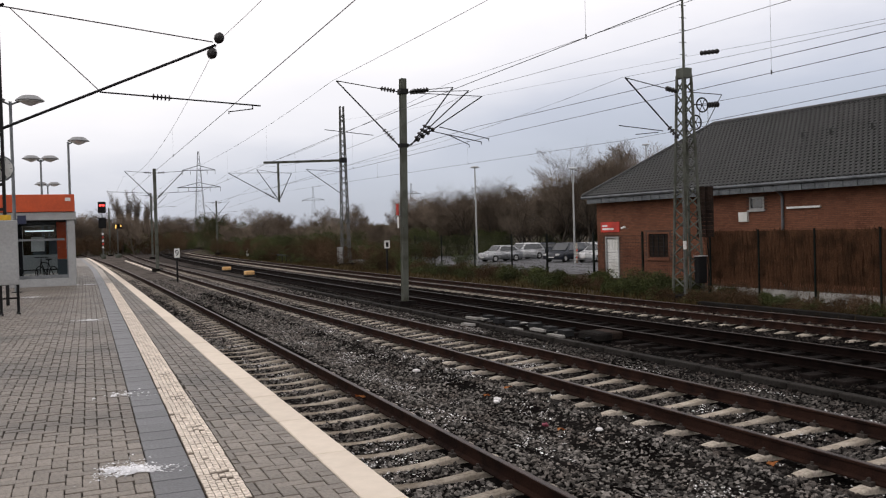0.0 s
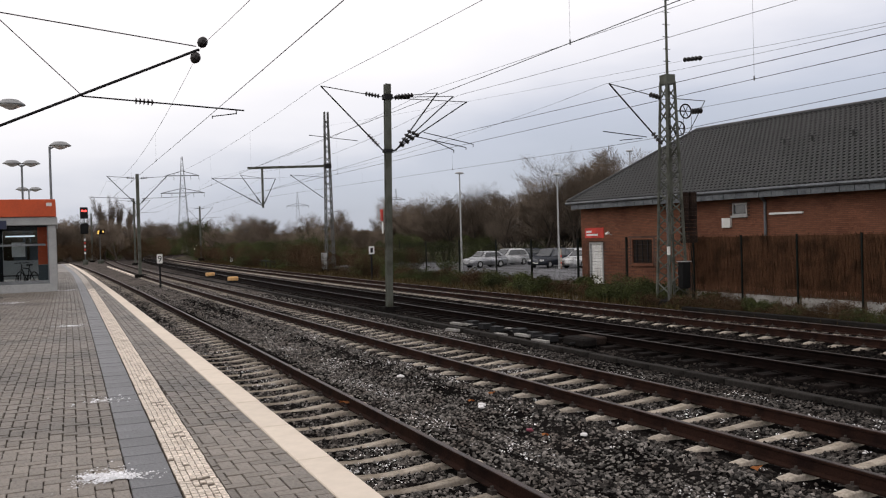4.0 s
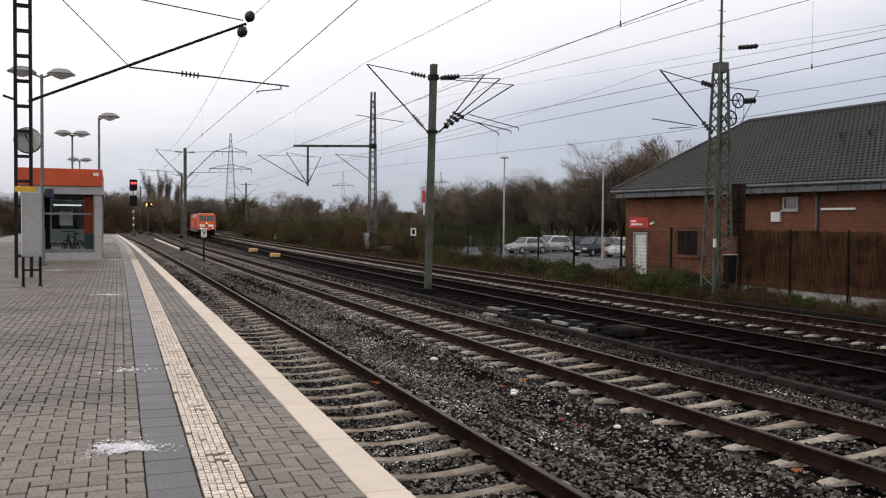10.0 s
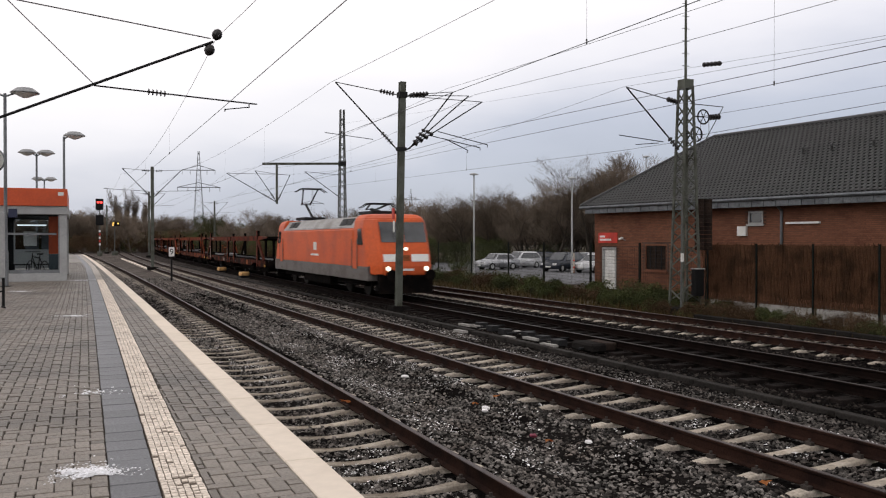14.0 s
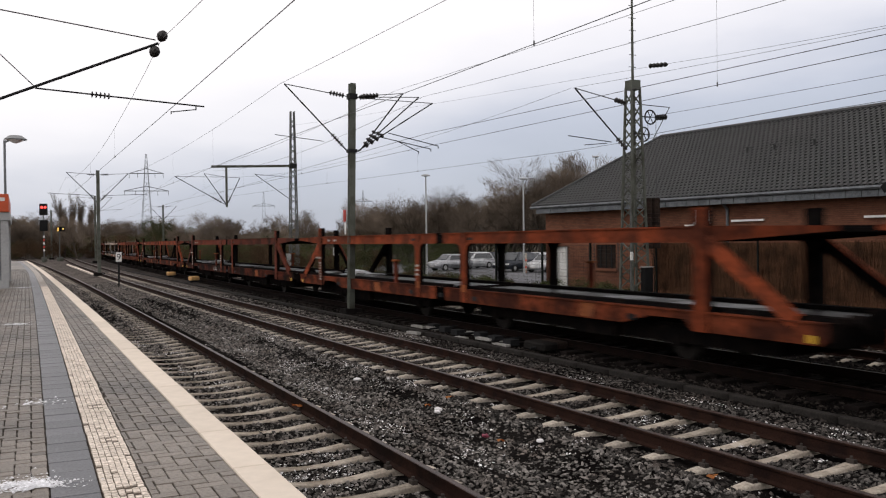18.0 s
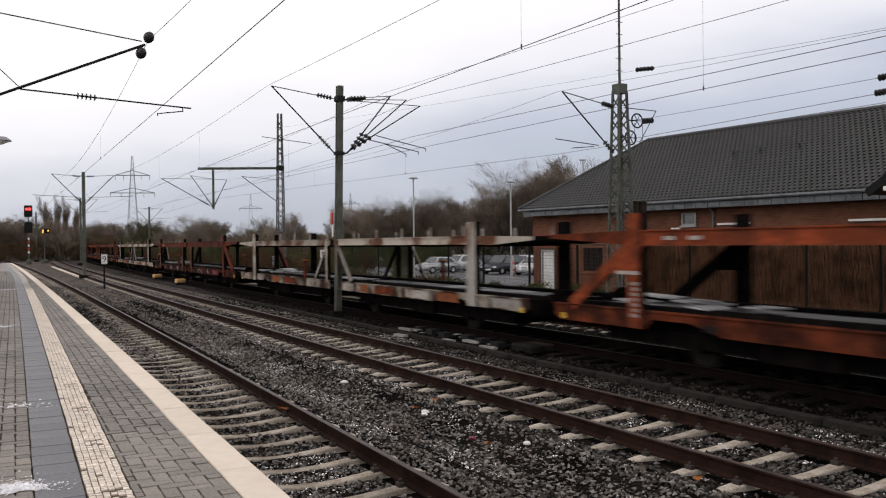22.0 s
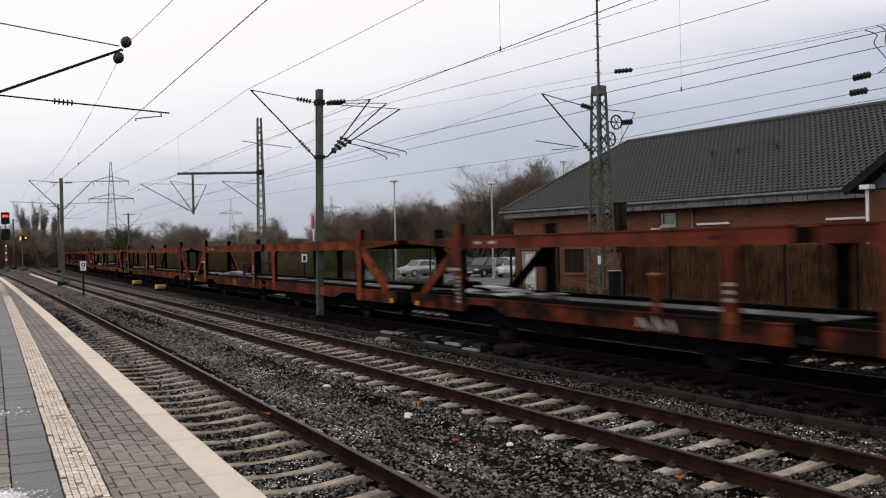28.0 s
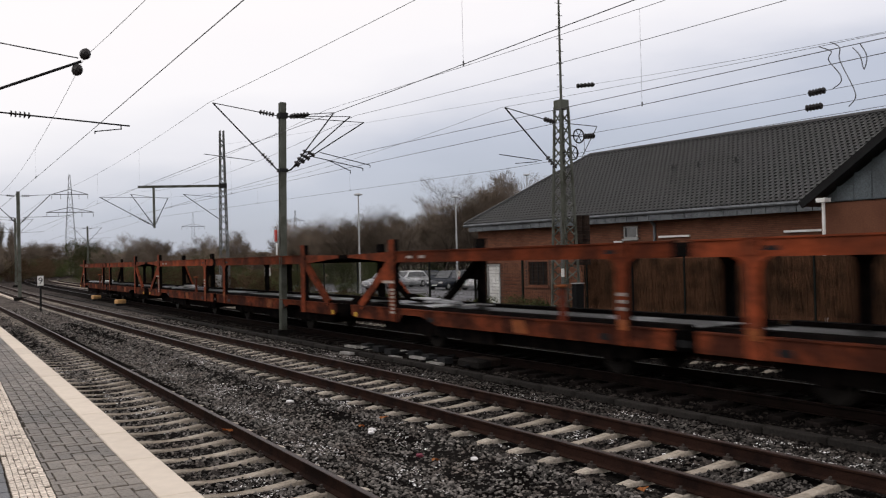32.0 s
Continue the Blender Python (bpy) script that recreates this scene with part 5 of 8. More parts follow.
def build_signals():
    s = thing("railway_signal", "tall black colour-light signal showing red", "signal", pose(5.95, 140, -0.2))
    part_of(lambda bm: tube(bm, (0, 0, 0), (0, 0, 8.4), 0.09, 8), "post", "mast_grey", s)
    part_of(lambda bm: box(bm, -0.35, 0.35, -0.4, 0.4, 0.0, 0.7), "cabinet", "mast", s)
    for z, h in ((6.9, 1.7), (4.6, 1.6)):
        bm = B()
        box(bm, -0.55, 0.55, -0.25, 0.25, z, z + h)
        part("signal_head", bev(bm, 0.08), "black", s)
    for x in (-0.22, 0.22):
        part_of(lambda bm: tube(bm, (x, -0.32, 8.05), (x, -0.26, 8.05), 0.17, 12), "red_lamp", "red_light", s, "lit red lamp")
    for i in range(5):
        part_of(lambda bm: box(bm, -0.12, 0.12, -0.14, -0.12, 1.6 + 0.5 * i, 1.9 + 0.5 * i), "mast_plate", "white" if i % 2 == 0 else "sign_red", s)
    s = thing("railway_signal", "low signal with a lit amber lamp beside the line", "signal", pose(8.4, 146, -0.2))
    part_of(lambda bm: tube(bm, (0, 0, 0), (0, 0, 5.2), 0.07, 8), "post", "mast_grey", s)
    part_of(lambda bm: box(bm, -0.45, 0.75, -0.2, 0.2, 4.6, 5.3), "signal_head", "black", s)
    for x, z in ((-0.2, 5.05), (-0.25, 4.75), (0.5, 5.0)):
        part_of(lambda bm: tube(bm, (x, -0.27, z), (x, -0.21, z), 0.12, 10), "amber_lamp", "amber_light", s, "lit amber lamp")
    part_of(lambda bm: box(bm, -0.4, 0.5, -0.4, 0.4, 0, 0.6), "cabinet", "mast", s)
    # small posts and boxes among the tracks
    p = thing("track_marker", "black post with a small white figure plate between two tracks", "sign", pose(6.30, 54, -0.22))
    part_of(lambda bm: box(bm, -0.05, 0.05, -0.05, 0.05, 0, 1.95), "post", "black", p)
    part_of(lambda bm: box(bm, -0.16, 0.16, -0.08, -0.055, 1.5, 2.05), "plate", "white", p)
    fig = bpy.data.curves.new("figure", "FONT")
    fig.body, fig.size, fig.extrude, fig.align_x, fig.align_y = "9", 0.5, 0.003, "CENTER", "CENTER"
    fig.materials.append(M["black"])
    ob = new("figure", fig)
    ob.parent, ob.matrix_basis = p, pose(0, -0.084, 1.76, 90, 0, 0)
    p = thing("track_marker", "dark post with a white framed plate beside the outer track", "sign", pose(20.85, 57, -0.4))
    part_of(lambda bm: box(bm, -0.05, 0.05, -0.05, 0.05, 0, 2.2), "post", "black", p)
    part_of(lambda bm: box(bm, -0.2, 0.2, -0.08, -0.055, 1.75, 2.3), "plate", "white", p)
    part_of(lambda bm: box(bm, -0.1, 0.1, -0.09, -0.083, 1.85, 2.18), "marking", "black", p)
    for x, y in ((11.75, 68.5), (11.4, 58.0)):
        b = thing("point_machine", "small weathered orange points box on the ballast", "box", pose(x, y, -0.25, 0, 0, 8), "point machines")
        bm = B()
        box(bm, -0.30, 0.30, -0.25, 0.25, 0.12, 0.40)
        part("lid", bev(bm, 0.05), "box_orange", b)
        part_of(lambda bm: box(bm, -0.36, 0.36, -0.25, 0.25, 0.0, 0.13), "base", "steel_dark", b)
    # cable trough beside the third track, with a jog at the pole mast
    t = thing("cable_trough", "low dark concrete cable trough running beside the track", "cable trough", kind="structure")
    bm = B()
    box(bm, -0.085, 0.085, 0.003, 0.997, -0.33, -0.14)
    lid = mesh_of(bev(bm, 0.012), "trough_block", "trough")
    for i in range(95):
        y = -6 + i
        x, a = 10.16 + 0.006 * y, -0.35
        ob = new("trough_block", lid)
        ob.parent, ob.matrix_basis = t, pose(x + rnd.uniform(-0.01, 0.01), y, rnd.uniform(-0.02, 0.0), 0, 0, a + rnd.uniform(-0.6, 0.6))
    # points gear lying between trough and third track
    g = thing("points_gear", "rusty points motor with rods and loose boards beside the track", "railway gear", pose(10.98, 16.6, -0.24))
    bm = B()
    box(bm, -0.2, 0.2, -0.5, 0.35, 0.02, 0.22)
    part("motor_case", bev(bm, 0.04), "concrete_dark", g, "near-black motor case")
    for i in range(9):
        bm = B()
        y0 = 0.7 + i * 0.62
        box(bm, -0.42 + 0.22 * (i % 3), -0.28 + 0.22 * (i % 3), y0, y0 + rnd.uniform(0.35, 0.8), 0.03, 0.09, pose(0, 0, 0, 0, 0, rnd.uniform(-9, 9)))
        part("board", bm, "concrete", g, "pale weathered board")
    bm = B()
    box(bm, 0.28, 0.62, -0.3, 0.5, 0.02, 0.2)
    part("cover_plate", bev(bm, 0.03), "weight", g, "rusty brown cover plate")
    for i in range(4):
        part_of(lambda bm: tube(bm, (-0.35, -0.2 + i * 1.7, 0.1), (0.9, 0.1 + i * 1.7, 0.1), 0.03, 6), "rod", "steel_dark", g)
    for i in range(6):
        part_of(lambda bm: box(bm, -0.2 + 0.1 * (i % 3), 0.05 + 0.1 * (i % 3), 0.9 + i * 0.9, 1.25 + i * 0.9, 0.02, 0.16), "block", "steel_dark", g)
    # low white strip and heap by the far pole
    bm = B()
    box(bm, -0.10, 0.10, 0, 42, -0.3, -0.10)
    whole("white_trough", bm, "tactile", "pale concrete trough cover beside the first track", "cable trough", m=pose(6.95, 76, 0, 0, 0, -0.9))
    # buffer fence far off
    f = thing("guard_rail", "low dark guard rail with a white end post", "fence", pose(21.2, 86, -0.4, 0, 0, -5))
    for i in range(14):
        part_of(lambda bm: box(bm, -0.06, 0.06, i * 3.0, i * 3.0 + 0.12, 0, 0.85), "post", "steel_dark", f)
    part_of(lambda bm: box(bm, -0.04, 0.04, 0, 39, 0.72, 0.88), "rail_bar", "steel_dark", f)
    part_of(lambda bm: box(bm, -0.15, 0.15, 39.0, 39.3, 0, 1.3), "end_post", "white", f)
    # dark kerb at the edge of the outer track
    k = thing("retaining_kerb", "near-black concrete retaining kerb below the hedge", "kerb", kind="structure")
    for i in range(13):
        bm = B()
        box(bm, 18.55, 18.8, -4 + i * 2.0, -2.012 + i * 2.0, -0.5, -0.10 + rnd.uniform(-0.015, 0.015))
        part("kerb_block", bev(bm, 0.015), "concrete_dark", k)


# ---- the brick building ----
WALL_X, NORTH_Y, SOUTH_Y = 26.4, 39.2, -14.0


LEAN = math.radians(5)
SITE = Matrix.Translation((WALL_X, NORTH_Y, 0)) @ Matrix.Rotation(LEAN, 4, "Z") @ Matrix.Translation((-WALL_X, -NORTH_Y, 0))


def build_building():
    h = thing("brick_building", "single-storey red-brown brick building with a dark tiled hipped roof", "building", SITE, kind="structure")
    # long wall, with openings for the door and windows
    holes = [(37.45, 38.55, -0.4, 1.88), (33.76, 35.3, 0.76, 2.06), (28.03, 28.83, 2.95, 3.5)]
    ys = sorted({SOUTH_Y, NORTH_Y, *[v for a in holes for v in a[:2]]})
    bm = B()
    for a, b in zip(ys, ys[1:]):
        cut = [(z0, z1) for y0, y1, z0, z1 in holes if y0 <= a and b <= y1]
        z = -0.45
        for z0, z1 in cut:
            if z0 > z:
                box(bm, WALL_X, WALL_X + 0.3, a, b, z, z0)
            z = z1
        box(bm, WALL_X, WALL_X + 0.3, a, b, z, 3.85)
    part("wall_west", bm, "mortar", h)
    bm = B()
    box(bm, WALL_X + 0.3, 34.6, NORTH_Y - 0.3, NORTH_Y, -0.45, 3.85)
    part("wall_north", bm, "brick", h)
    bm = B()
    box(bm, 34.3, 34.6, SOUTH_Y, NORTH_Y - 0.3, -0.45, 3.85)
    part("wall_east", bm, "brick", h)
    # bricks of the long wall, proud of the mortar
    verts, faces = [], []
    z, row = -0.3, 0
    while z < 3.78:
        y = 12.0 + (0.125 if row % 2 else 0)
        while y < NORTH_Y - 0.02:
            y1 = min(y + 0.24, NORTH_Y)
            if not any(a - 0.02 < y1 and y < b + 0.02 and c - 0.04 < z + 0.062 and z < d + 0.04 for a, b, c, d in holes):
                n, x = len(verts), WALL_X - 0.012 + rnd.uniform(-0.003, 0.003)
                verts += [(WALL_X, y, z), (WALL_X, y1, z), (WALL_X, y1, z + 0.062), (WALL_X, y, z + 0.062), (x, y, z), (x, y1, z), (x, y1, z + 0.062), (x, y, z + 0.062)]
                faces += [(n + 4, n + 7, n + 6, n + 5), (n, n + 4, n + 5, n + 1), (n + 3, n + 2, n + 6, n + 7), (n, n + 3, n + 7, n + 4), (n + 1, n + 5, n + 6, n + 2)]
            y += 0.25
        z, row = z + 0.075, row + 1
    pieces("bricks", verts, faces, "brick", h, "red-brown bricks in running bond")
    # door
    d = part_of(lambda bm: box(bm, WALL_X + 0.08, WALL_X + 0.14, 37.53, 38.47, -0.3, 1.8), "door", "white", h, "white panelled door")
    for i in range(5):
        part_of(lambda bm: box(bm, WALL_X + 0.065, WALL_X + 0.08, 37.61, 38.39, -0.2 + i * 0.4, 0.12 + i * 0.4), "door_panel", "white", d)
    part_of(lambda bm: (box(bm, WALL_X - 0.02, WALL_X + 0.12, 37.45, 37.53, -0.3, 1.88), box(bm, WALL_X - 0.02, WALL_X + 0.12, 38.47, 38.55, -0.3, 1.88), box(bm, WALL_X - 0.02, WALL_X + 0.12, 37.53, 38.47, 1.8, 1.88)), "door_frame", "grey_panel", h)
    # windows
    for y0, y1, z0, z1, n in ((33.76, 35.3, 0.76, 2.06, 4), (28.03, 28.83, 2.95, 3.5, 1)):
        w = part_of(lambda bm: (box(bm, WALL_X - 0.01, WALL_X + 0.1, y0, y0 + 0.07, z0, z1), box(bm, WALL_X - 0.01, WALL_X + 0.1, y1 - 0.07, y1, z0, z1), box(bm, WALL_X - 0.01, WALL_X + 0.1, y0 + 0.07, y1 - 0.07, z1 - 0.07, z1), box(bm, WALL_X - 0.01, WALL_X + 0.1, y0 + 0.07, y1 - 0.07, z0, z0 + 0.07)), "window", "brick" if n == 4 else "grey_panel", h, "window with a dark pane")
        part_of(lambda bm: box(bm, WALL_X + 0.05, WALL_X + 0.07, y0 + 0.07, y1 - 0.07, z0 + 0.07, z1 - 0.07), "pane", "weight" if n == 4 else "glass_dark", w)
        for i in range(1, n):
            y = y0 + (y1 - y0) * i / n
            part_of(lambda bm: box(bm, WALL_X - 0.005, WALL_X + 0.02, y - 0.02, y + 0.02, z0 + 0.07, z1 - 0.07), "window_bar", "steel_dark", w)
        part_of(lambda bm: box(bm, WALL_X - 0.09, WALL_X - 0.004, y0 - 0.05, y1 + 0.05, z0 - 0.08, z0), "sill", "brick" if n == 4 else "grey_panel", w)
    # roof
    ez, rz, ex, rx, ry, ny = 3.95, 7.42, 25.75, 30.5, 34.7, 39.6
    def slope(bm, quad, t=0.12):
        lo = [bm.verts.new(v) for v in quad]
        hi = [bm.verts.new((v[0], v[1], v[2] + t)) for v in quad]
        k = len(quad)
        bm.faces.new(hi)
        bm.faces.new(lo[::-1])
        for i in range(k):
            bm.faces.new((lo[i], lo[(i + 1) % k], hi[(i + 1) % k], hi[i]))
    bm = B()
    slope(bm, [(ex, SOUTH_Y - 0.4, ez), (ex, ny, ez), (rx, ry, rz), (rx, SOUTH_Y - 0.4, rz)])
    r = part("roof", bm, "tile", h, "anthracite concrete tile roof")
    bm = B()
    slope(bm, [(ex, ny, ez), (35.2, ny, ez), (rx, ry, rz)])
    part("roof", bm, "tile", h)
    bm = B()
    slope(bm, [(35.2, ny, ez), (35.2, SOUTH_Y - 0.4, ez), (rx, SOUTH_Y - 0.4, rz), (rx, ry, rz)])
    part("roof", bm, "tile", h)
    # courses of tiles on the slope that faces the tracks
    verts, faces = [], []
    courses = 26
    run = math.hypot(rx - ex, rz - ez)
    ux, uz = (rx - ex) / run, (rz - ez) / run
    for c in range(courses):
        a, b = run * c / courses, run * (c + 1) / courses + 0.05
        y_end = ny - (ny - ry) * (a / run) - 0.05
        y = 2.0 + (0.12 if c % 2 else 0.0)
        while y < y_end:
            w = min(0.24, y_end - y)
            for f, lift0, lift1 in (((0.0, 0.55), 0.058, 0.058), ((0.55, 1.0), 0.006, 0.006)):
                n = len(verts)
                y0, y1 = y + w * f[0] + 0.004, y + w * f[1]
                for d, up in ((a, lift0 + 0.01), (b, 0.03 if lift0 > 0.03 else 0.004)):
                    for yy in (y0, y1):
                        verts.append((ex + ux * d - uz * up, yy, ez + 0.12 + uz * d + ux * up))
                for yy in (y0, y1):
                    verts.append((ex + ux * a - uz * 0.0, yy, ez + 0.12 + uz * a + ux * 0.0))
                faces += [(n, n + 1, n + 3, n + 2), (n, n + 4, n + 5, n + 1)]
            y += 0.24
    pieces("roof_tiles", verts, faces, "tile", h, "overlapping anthracite roof tiles")
    part_of(lambda bm: tube(bm, (rx, SOUTH_Y, rz + 0.13), (rx, ry, rz + 0.13), 0.12, 8), "ridge_tiles", "tile", h)
    part_of(lambda bm: tube(bm, (ex, ny, ez + 0.13), (rx, ry, rz + 0.13), 0.11, 8), "hip_tiles", "tile", h)
    # eaves board, gutter with its seams, downpipe
    part_of(lambda bm: box(bm, ex + 0.12, WALL_X + 0.02, SOUTH_Y, ny - 0.3, 3.72, 3.90), "soffit", "zinc", h)
    for i in range(60):
        y = ny - 0.35 - i * 0.62
        part_of(lambda bm: box(bm, ex + 0.02, ex + 0.11, y - 0.59, y, 3.66, 3.95), "fascia_panel", "zinc", h)
    g = part_of(lambda bm: tube(bm, (ex - 0.05, SOUTH_Y, 3.98), (ex - 0.05, ny, 3.98), 0.075, 8), "gutter", "zinc", h)
    part_of(lambda bm: (tube(bm, (WALL_X - 0.09, 27.02, -0.3), (WALL_X - 0.09, 27.02, 3.5), 0.06, 8), tube(bm, (WALL_X - 0.09, 27.02, 3.48), (ex - 0.03, 27.02, 3.95), 0.06, 8)), "downpipe", "zinc", h)
    part_of(lambda bm: box(bm, WALL_X - 0.14, WALL_X - 0.014, 28.85, 29.32, 2.45, 2.86), "vent_box", "white", h, "cream vent box")
    for y0 in (25.2, 19.3):
        part_of(lambda bm: box(bm, WALL_X - 0.12, WALL_X - 0.014, y0, y0 + 1.6, 2.93, 3.01), "tube_lamp", "white", h, "white strip lamp")
    for y, z in ((26.2, 1.35), (24.3, 0.9), (27.6, 1.1)):
        d = (z + 0.4)
        part_of(lambda bm: (tube(bm, (ex + ux * (run * 0.55), y, ez + uz * run * 0.55), (ex + ux * (run * 0.55), y, ez + uz * run * 0.55 + 0.35), 0.06, 8), box(bm, ex + ux * run * 0.55 - 0.12, ex + ux * run * 0.55 + 0.12, y - 0.14, y + 0.14, ez + uz * run * 0.55 + 0.33, ez + uz * run * 0.55 + 0.37)), "roof_vent", "tile", h)
    # red sign over the door with two lines of small white writing
    s = thing("wall_sign", "red sign with two lines of small white writing above the door", "sign", SITE @ pose(WALL_X - 0.03, 38.1, 2.38))
    bm = B()
    box(bm, -0.02, 0.015, -0.75, 0.75, -0.27, 0.27)
    part("panel", bm, "sign_red", s)
    for z, w in ((0.07, 0.42), (-0.10, 0.92)):
        part_of(lambda bm: box(bm, -0.03, -0.022, 0.62 - w, 0.62, z - 0.05, z + 0.05), "writing_bar", "white", s)
    l = thing("wall_lamp", "small white lamp on a bracket beside the red sign", "lamp", SITE @ pose(WALL_X, 36.75, 2.25))
    part_of(lambda bm: tube(bm, (0.0, 0, 0), (-0.25, 0, 0.08), 0.02, 6), "bracket", "grey_panel", l)
    part_of(lambda bm: tube(bm, (-0.32, 0.1, 0.06), (-0.32, -0.14, 0.12), 0.06, 8), "head", "white", l)
    # projecting wing with a clad gable
    w = thing("gabled_wing", "brick wing with blue-grey clad gable and dark tiled roof", "building", kind="structure")
    gx, y0, y1, ym, gz = 24.2, 7.4, 16.8, 12.1, 7.0
    part_of(lambda bm: box(bm, gx, WALL_X - 0.02, y0, y1, -0.45, 3.7), "wall", "brick", w)
    part_of(lambda bm: prism(bm, [(y0, 3.72), (y1, 3.72), (ym, gz - 0.25)], gx - 0.06, gx + 0.1, "x"), "gable", "slate_panel", w)
    for i in range(16):
        y = y1 - 0.3 - i * 0.58
        top = 3.75 + (gz - 0.3 - 3.72) * max(0.0, 1 - abs(y - ym) / (y1 - ym))
        if top > 3.9:
            part_of(lambda bm: box(bm, gx - 0.085, gx - 0.065, y - 0.27, y + 0.27, 3.74, top - 0.12), "cladding_board", "slate_panel", w)
    for ya, s in ((y1 + 0.35, 1), (y0 - 0.35, -1)):
        bm = B()
        slope(bm, [(gx - 0.5, ya, 3.62), (29.6, ya, 3.62), (29.6, ym, gz), (gx - 0.5, ym, gz)], 0.16)
        part("roof", bm, "tile", w)
        part_of(lambda bm: bar(bm, (gx - 0.52, ya, 3.66), (gx - 0.52, ym, gz + 0.03), 0.05, 0.24), "verge_board", "black", w)
    p = thing("post_lamp", "white post with a flat square head by the wing", "lamp", pose(23.6, 16.3, -0.3))
    part_of(lambda bm: tube(bm, (0, 0, 0), (0, 0, 4.0), 0.05, 8), "post", "white", p)
    part_of(lambda bm: box(bm, -0.15, 0.15, -0.15, 0.15, 4.0, 4.13), "head", "white", p)


def build_fences():
    # reed-clad fence in front of the building
    f = thing("reed_fence", "tall brown reed mat fence on dark posts with a pale base board", "fence", kind="structure")
    fx, fy0, fy1 = 22.6, -4.0, 26.0
    part_of(lambda bm: box(bm, fx + 0.03, fx + 0.05, fy0, fy1, 0.3, 2.1), "backing", "reed", f)
    g = random.Random(5)
    verts, faces = [], []
    y = fy0
    while y < fy1:
        w, x = g.uniform(0.010, 0.028), fx - g.uniform(0, 0.05)
        z0, z1, lean = 0.08 + g.uniform(-0.12, 0.1), 2.05 + g.uniform(-0.22, 0.14), g.gauss(0, 0.28)
        n = len(verts)
        verts += [(x, y, z0), (x - 0.012, y + w / 2, z0), (x, y + w, z0), (x, y + lean, z1), (x - 0.012, y + w / 2 + lean, z1), (x, y + w + lean, z1)]
        faces += [(n, n + 1, n + 4, n + 3), (n + 1, n + 2, n + 5, n + 4)]
        y += w * 0.72
    pieces("reeds", verts, faces, "reed", f, "upright dry reeds")
    for i in range(13):
        y = fy1 - 0.1 - i * 2.5
        part_of(lambda bm: box(bm, fx - 0.11, fx - 0.06, y - 0.025, y + 0.025, -0.45, 2.15), "post", "fence", f)
        if i:
            part_of(lambda bm: box(bm, fx - 0.03, fx + 0.03, y + 0.05, y + 2.4, -0.45, 0.04), "base_board", "concrete", f, "pale concrete base board")
    # open mesh fence by the car park
    m = thing("mesh_fence", "dark green wire mesh fence along the car park", "fence", kind="structure")
    pts = [(22.7, 26.2), (23.2, 31), (24.0, 36), (24.9, 42), (25.9, 48), (27.2, 56), (29.0, 66), (31.5, 78)]
    for x, y in pts:
        part_of(lambda bm: box(bm, x - 0.04, x + 0.04, y - 0.04, y + 0.04, -0.45, 2.15), "post", "fence", m)
    bm = B()
    for (x0, y0), (x1, y1) in zip(pts, pts[1:]):
        for k in range(14):
            z = -0.1 + 0.16 * k
            tube(bm, (x0, y0, z), (x1, y1, z), 0.006, 3)
        n = int(math.hypot(x1 - x0, y1 - y0) / 0.16)
        for k in range(n):
            f = k / n
            tube(bm, (x0 + (x1 - x0) * f, y0 + (y1 - y0) * f, -0.1), (x0 + (x1 - x0) * f, y0 + (y1 - y0) * f, 2.0), 0.004, 3)
    part("mesh", bm, "fence", m)


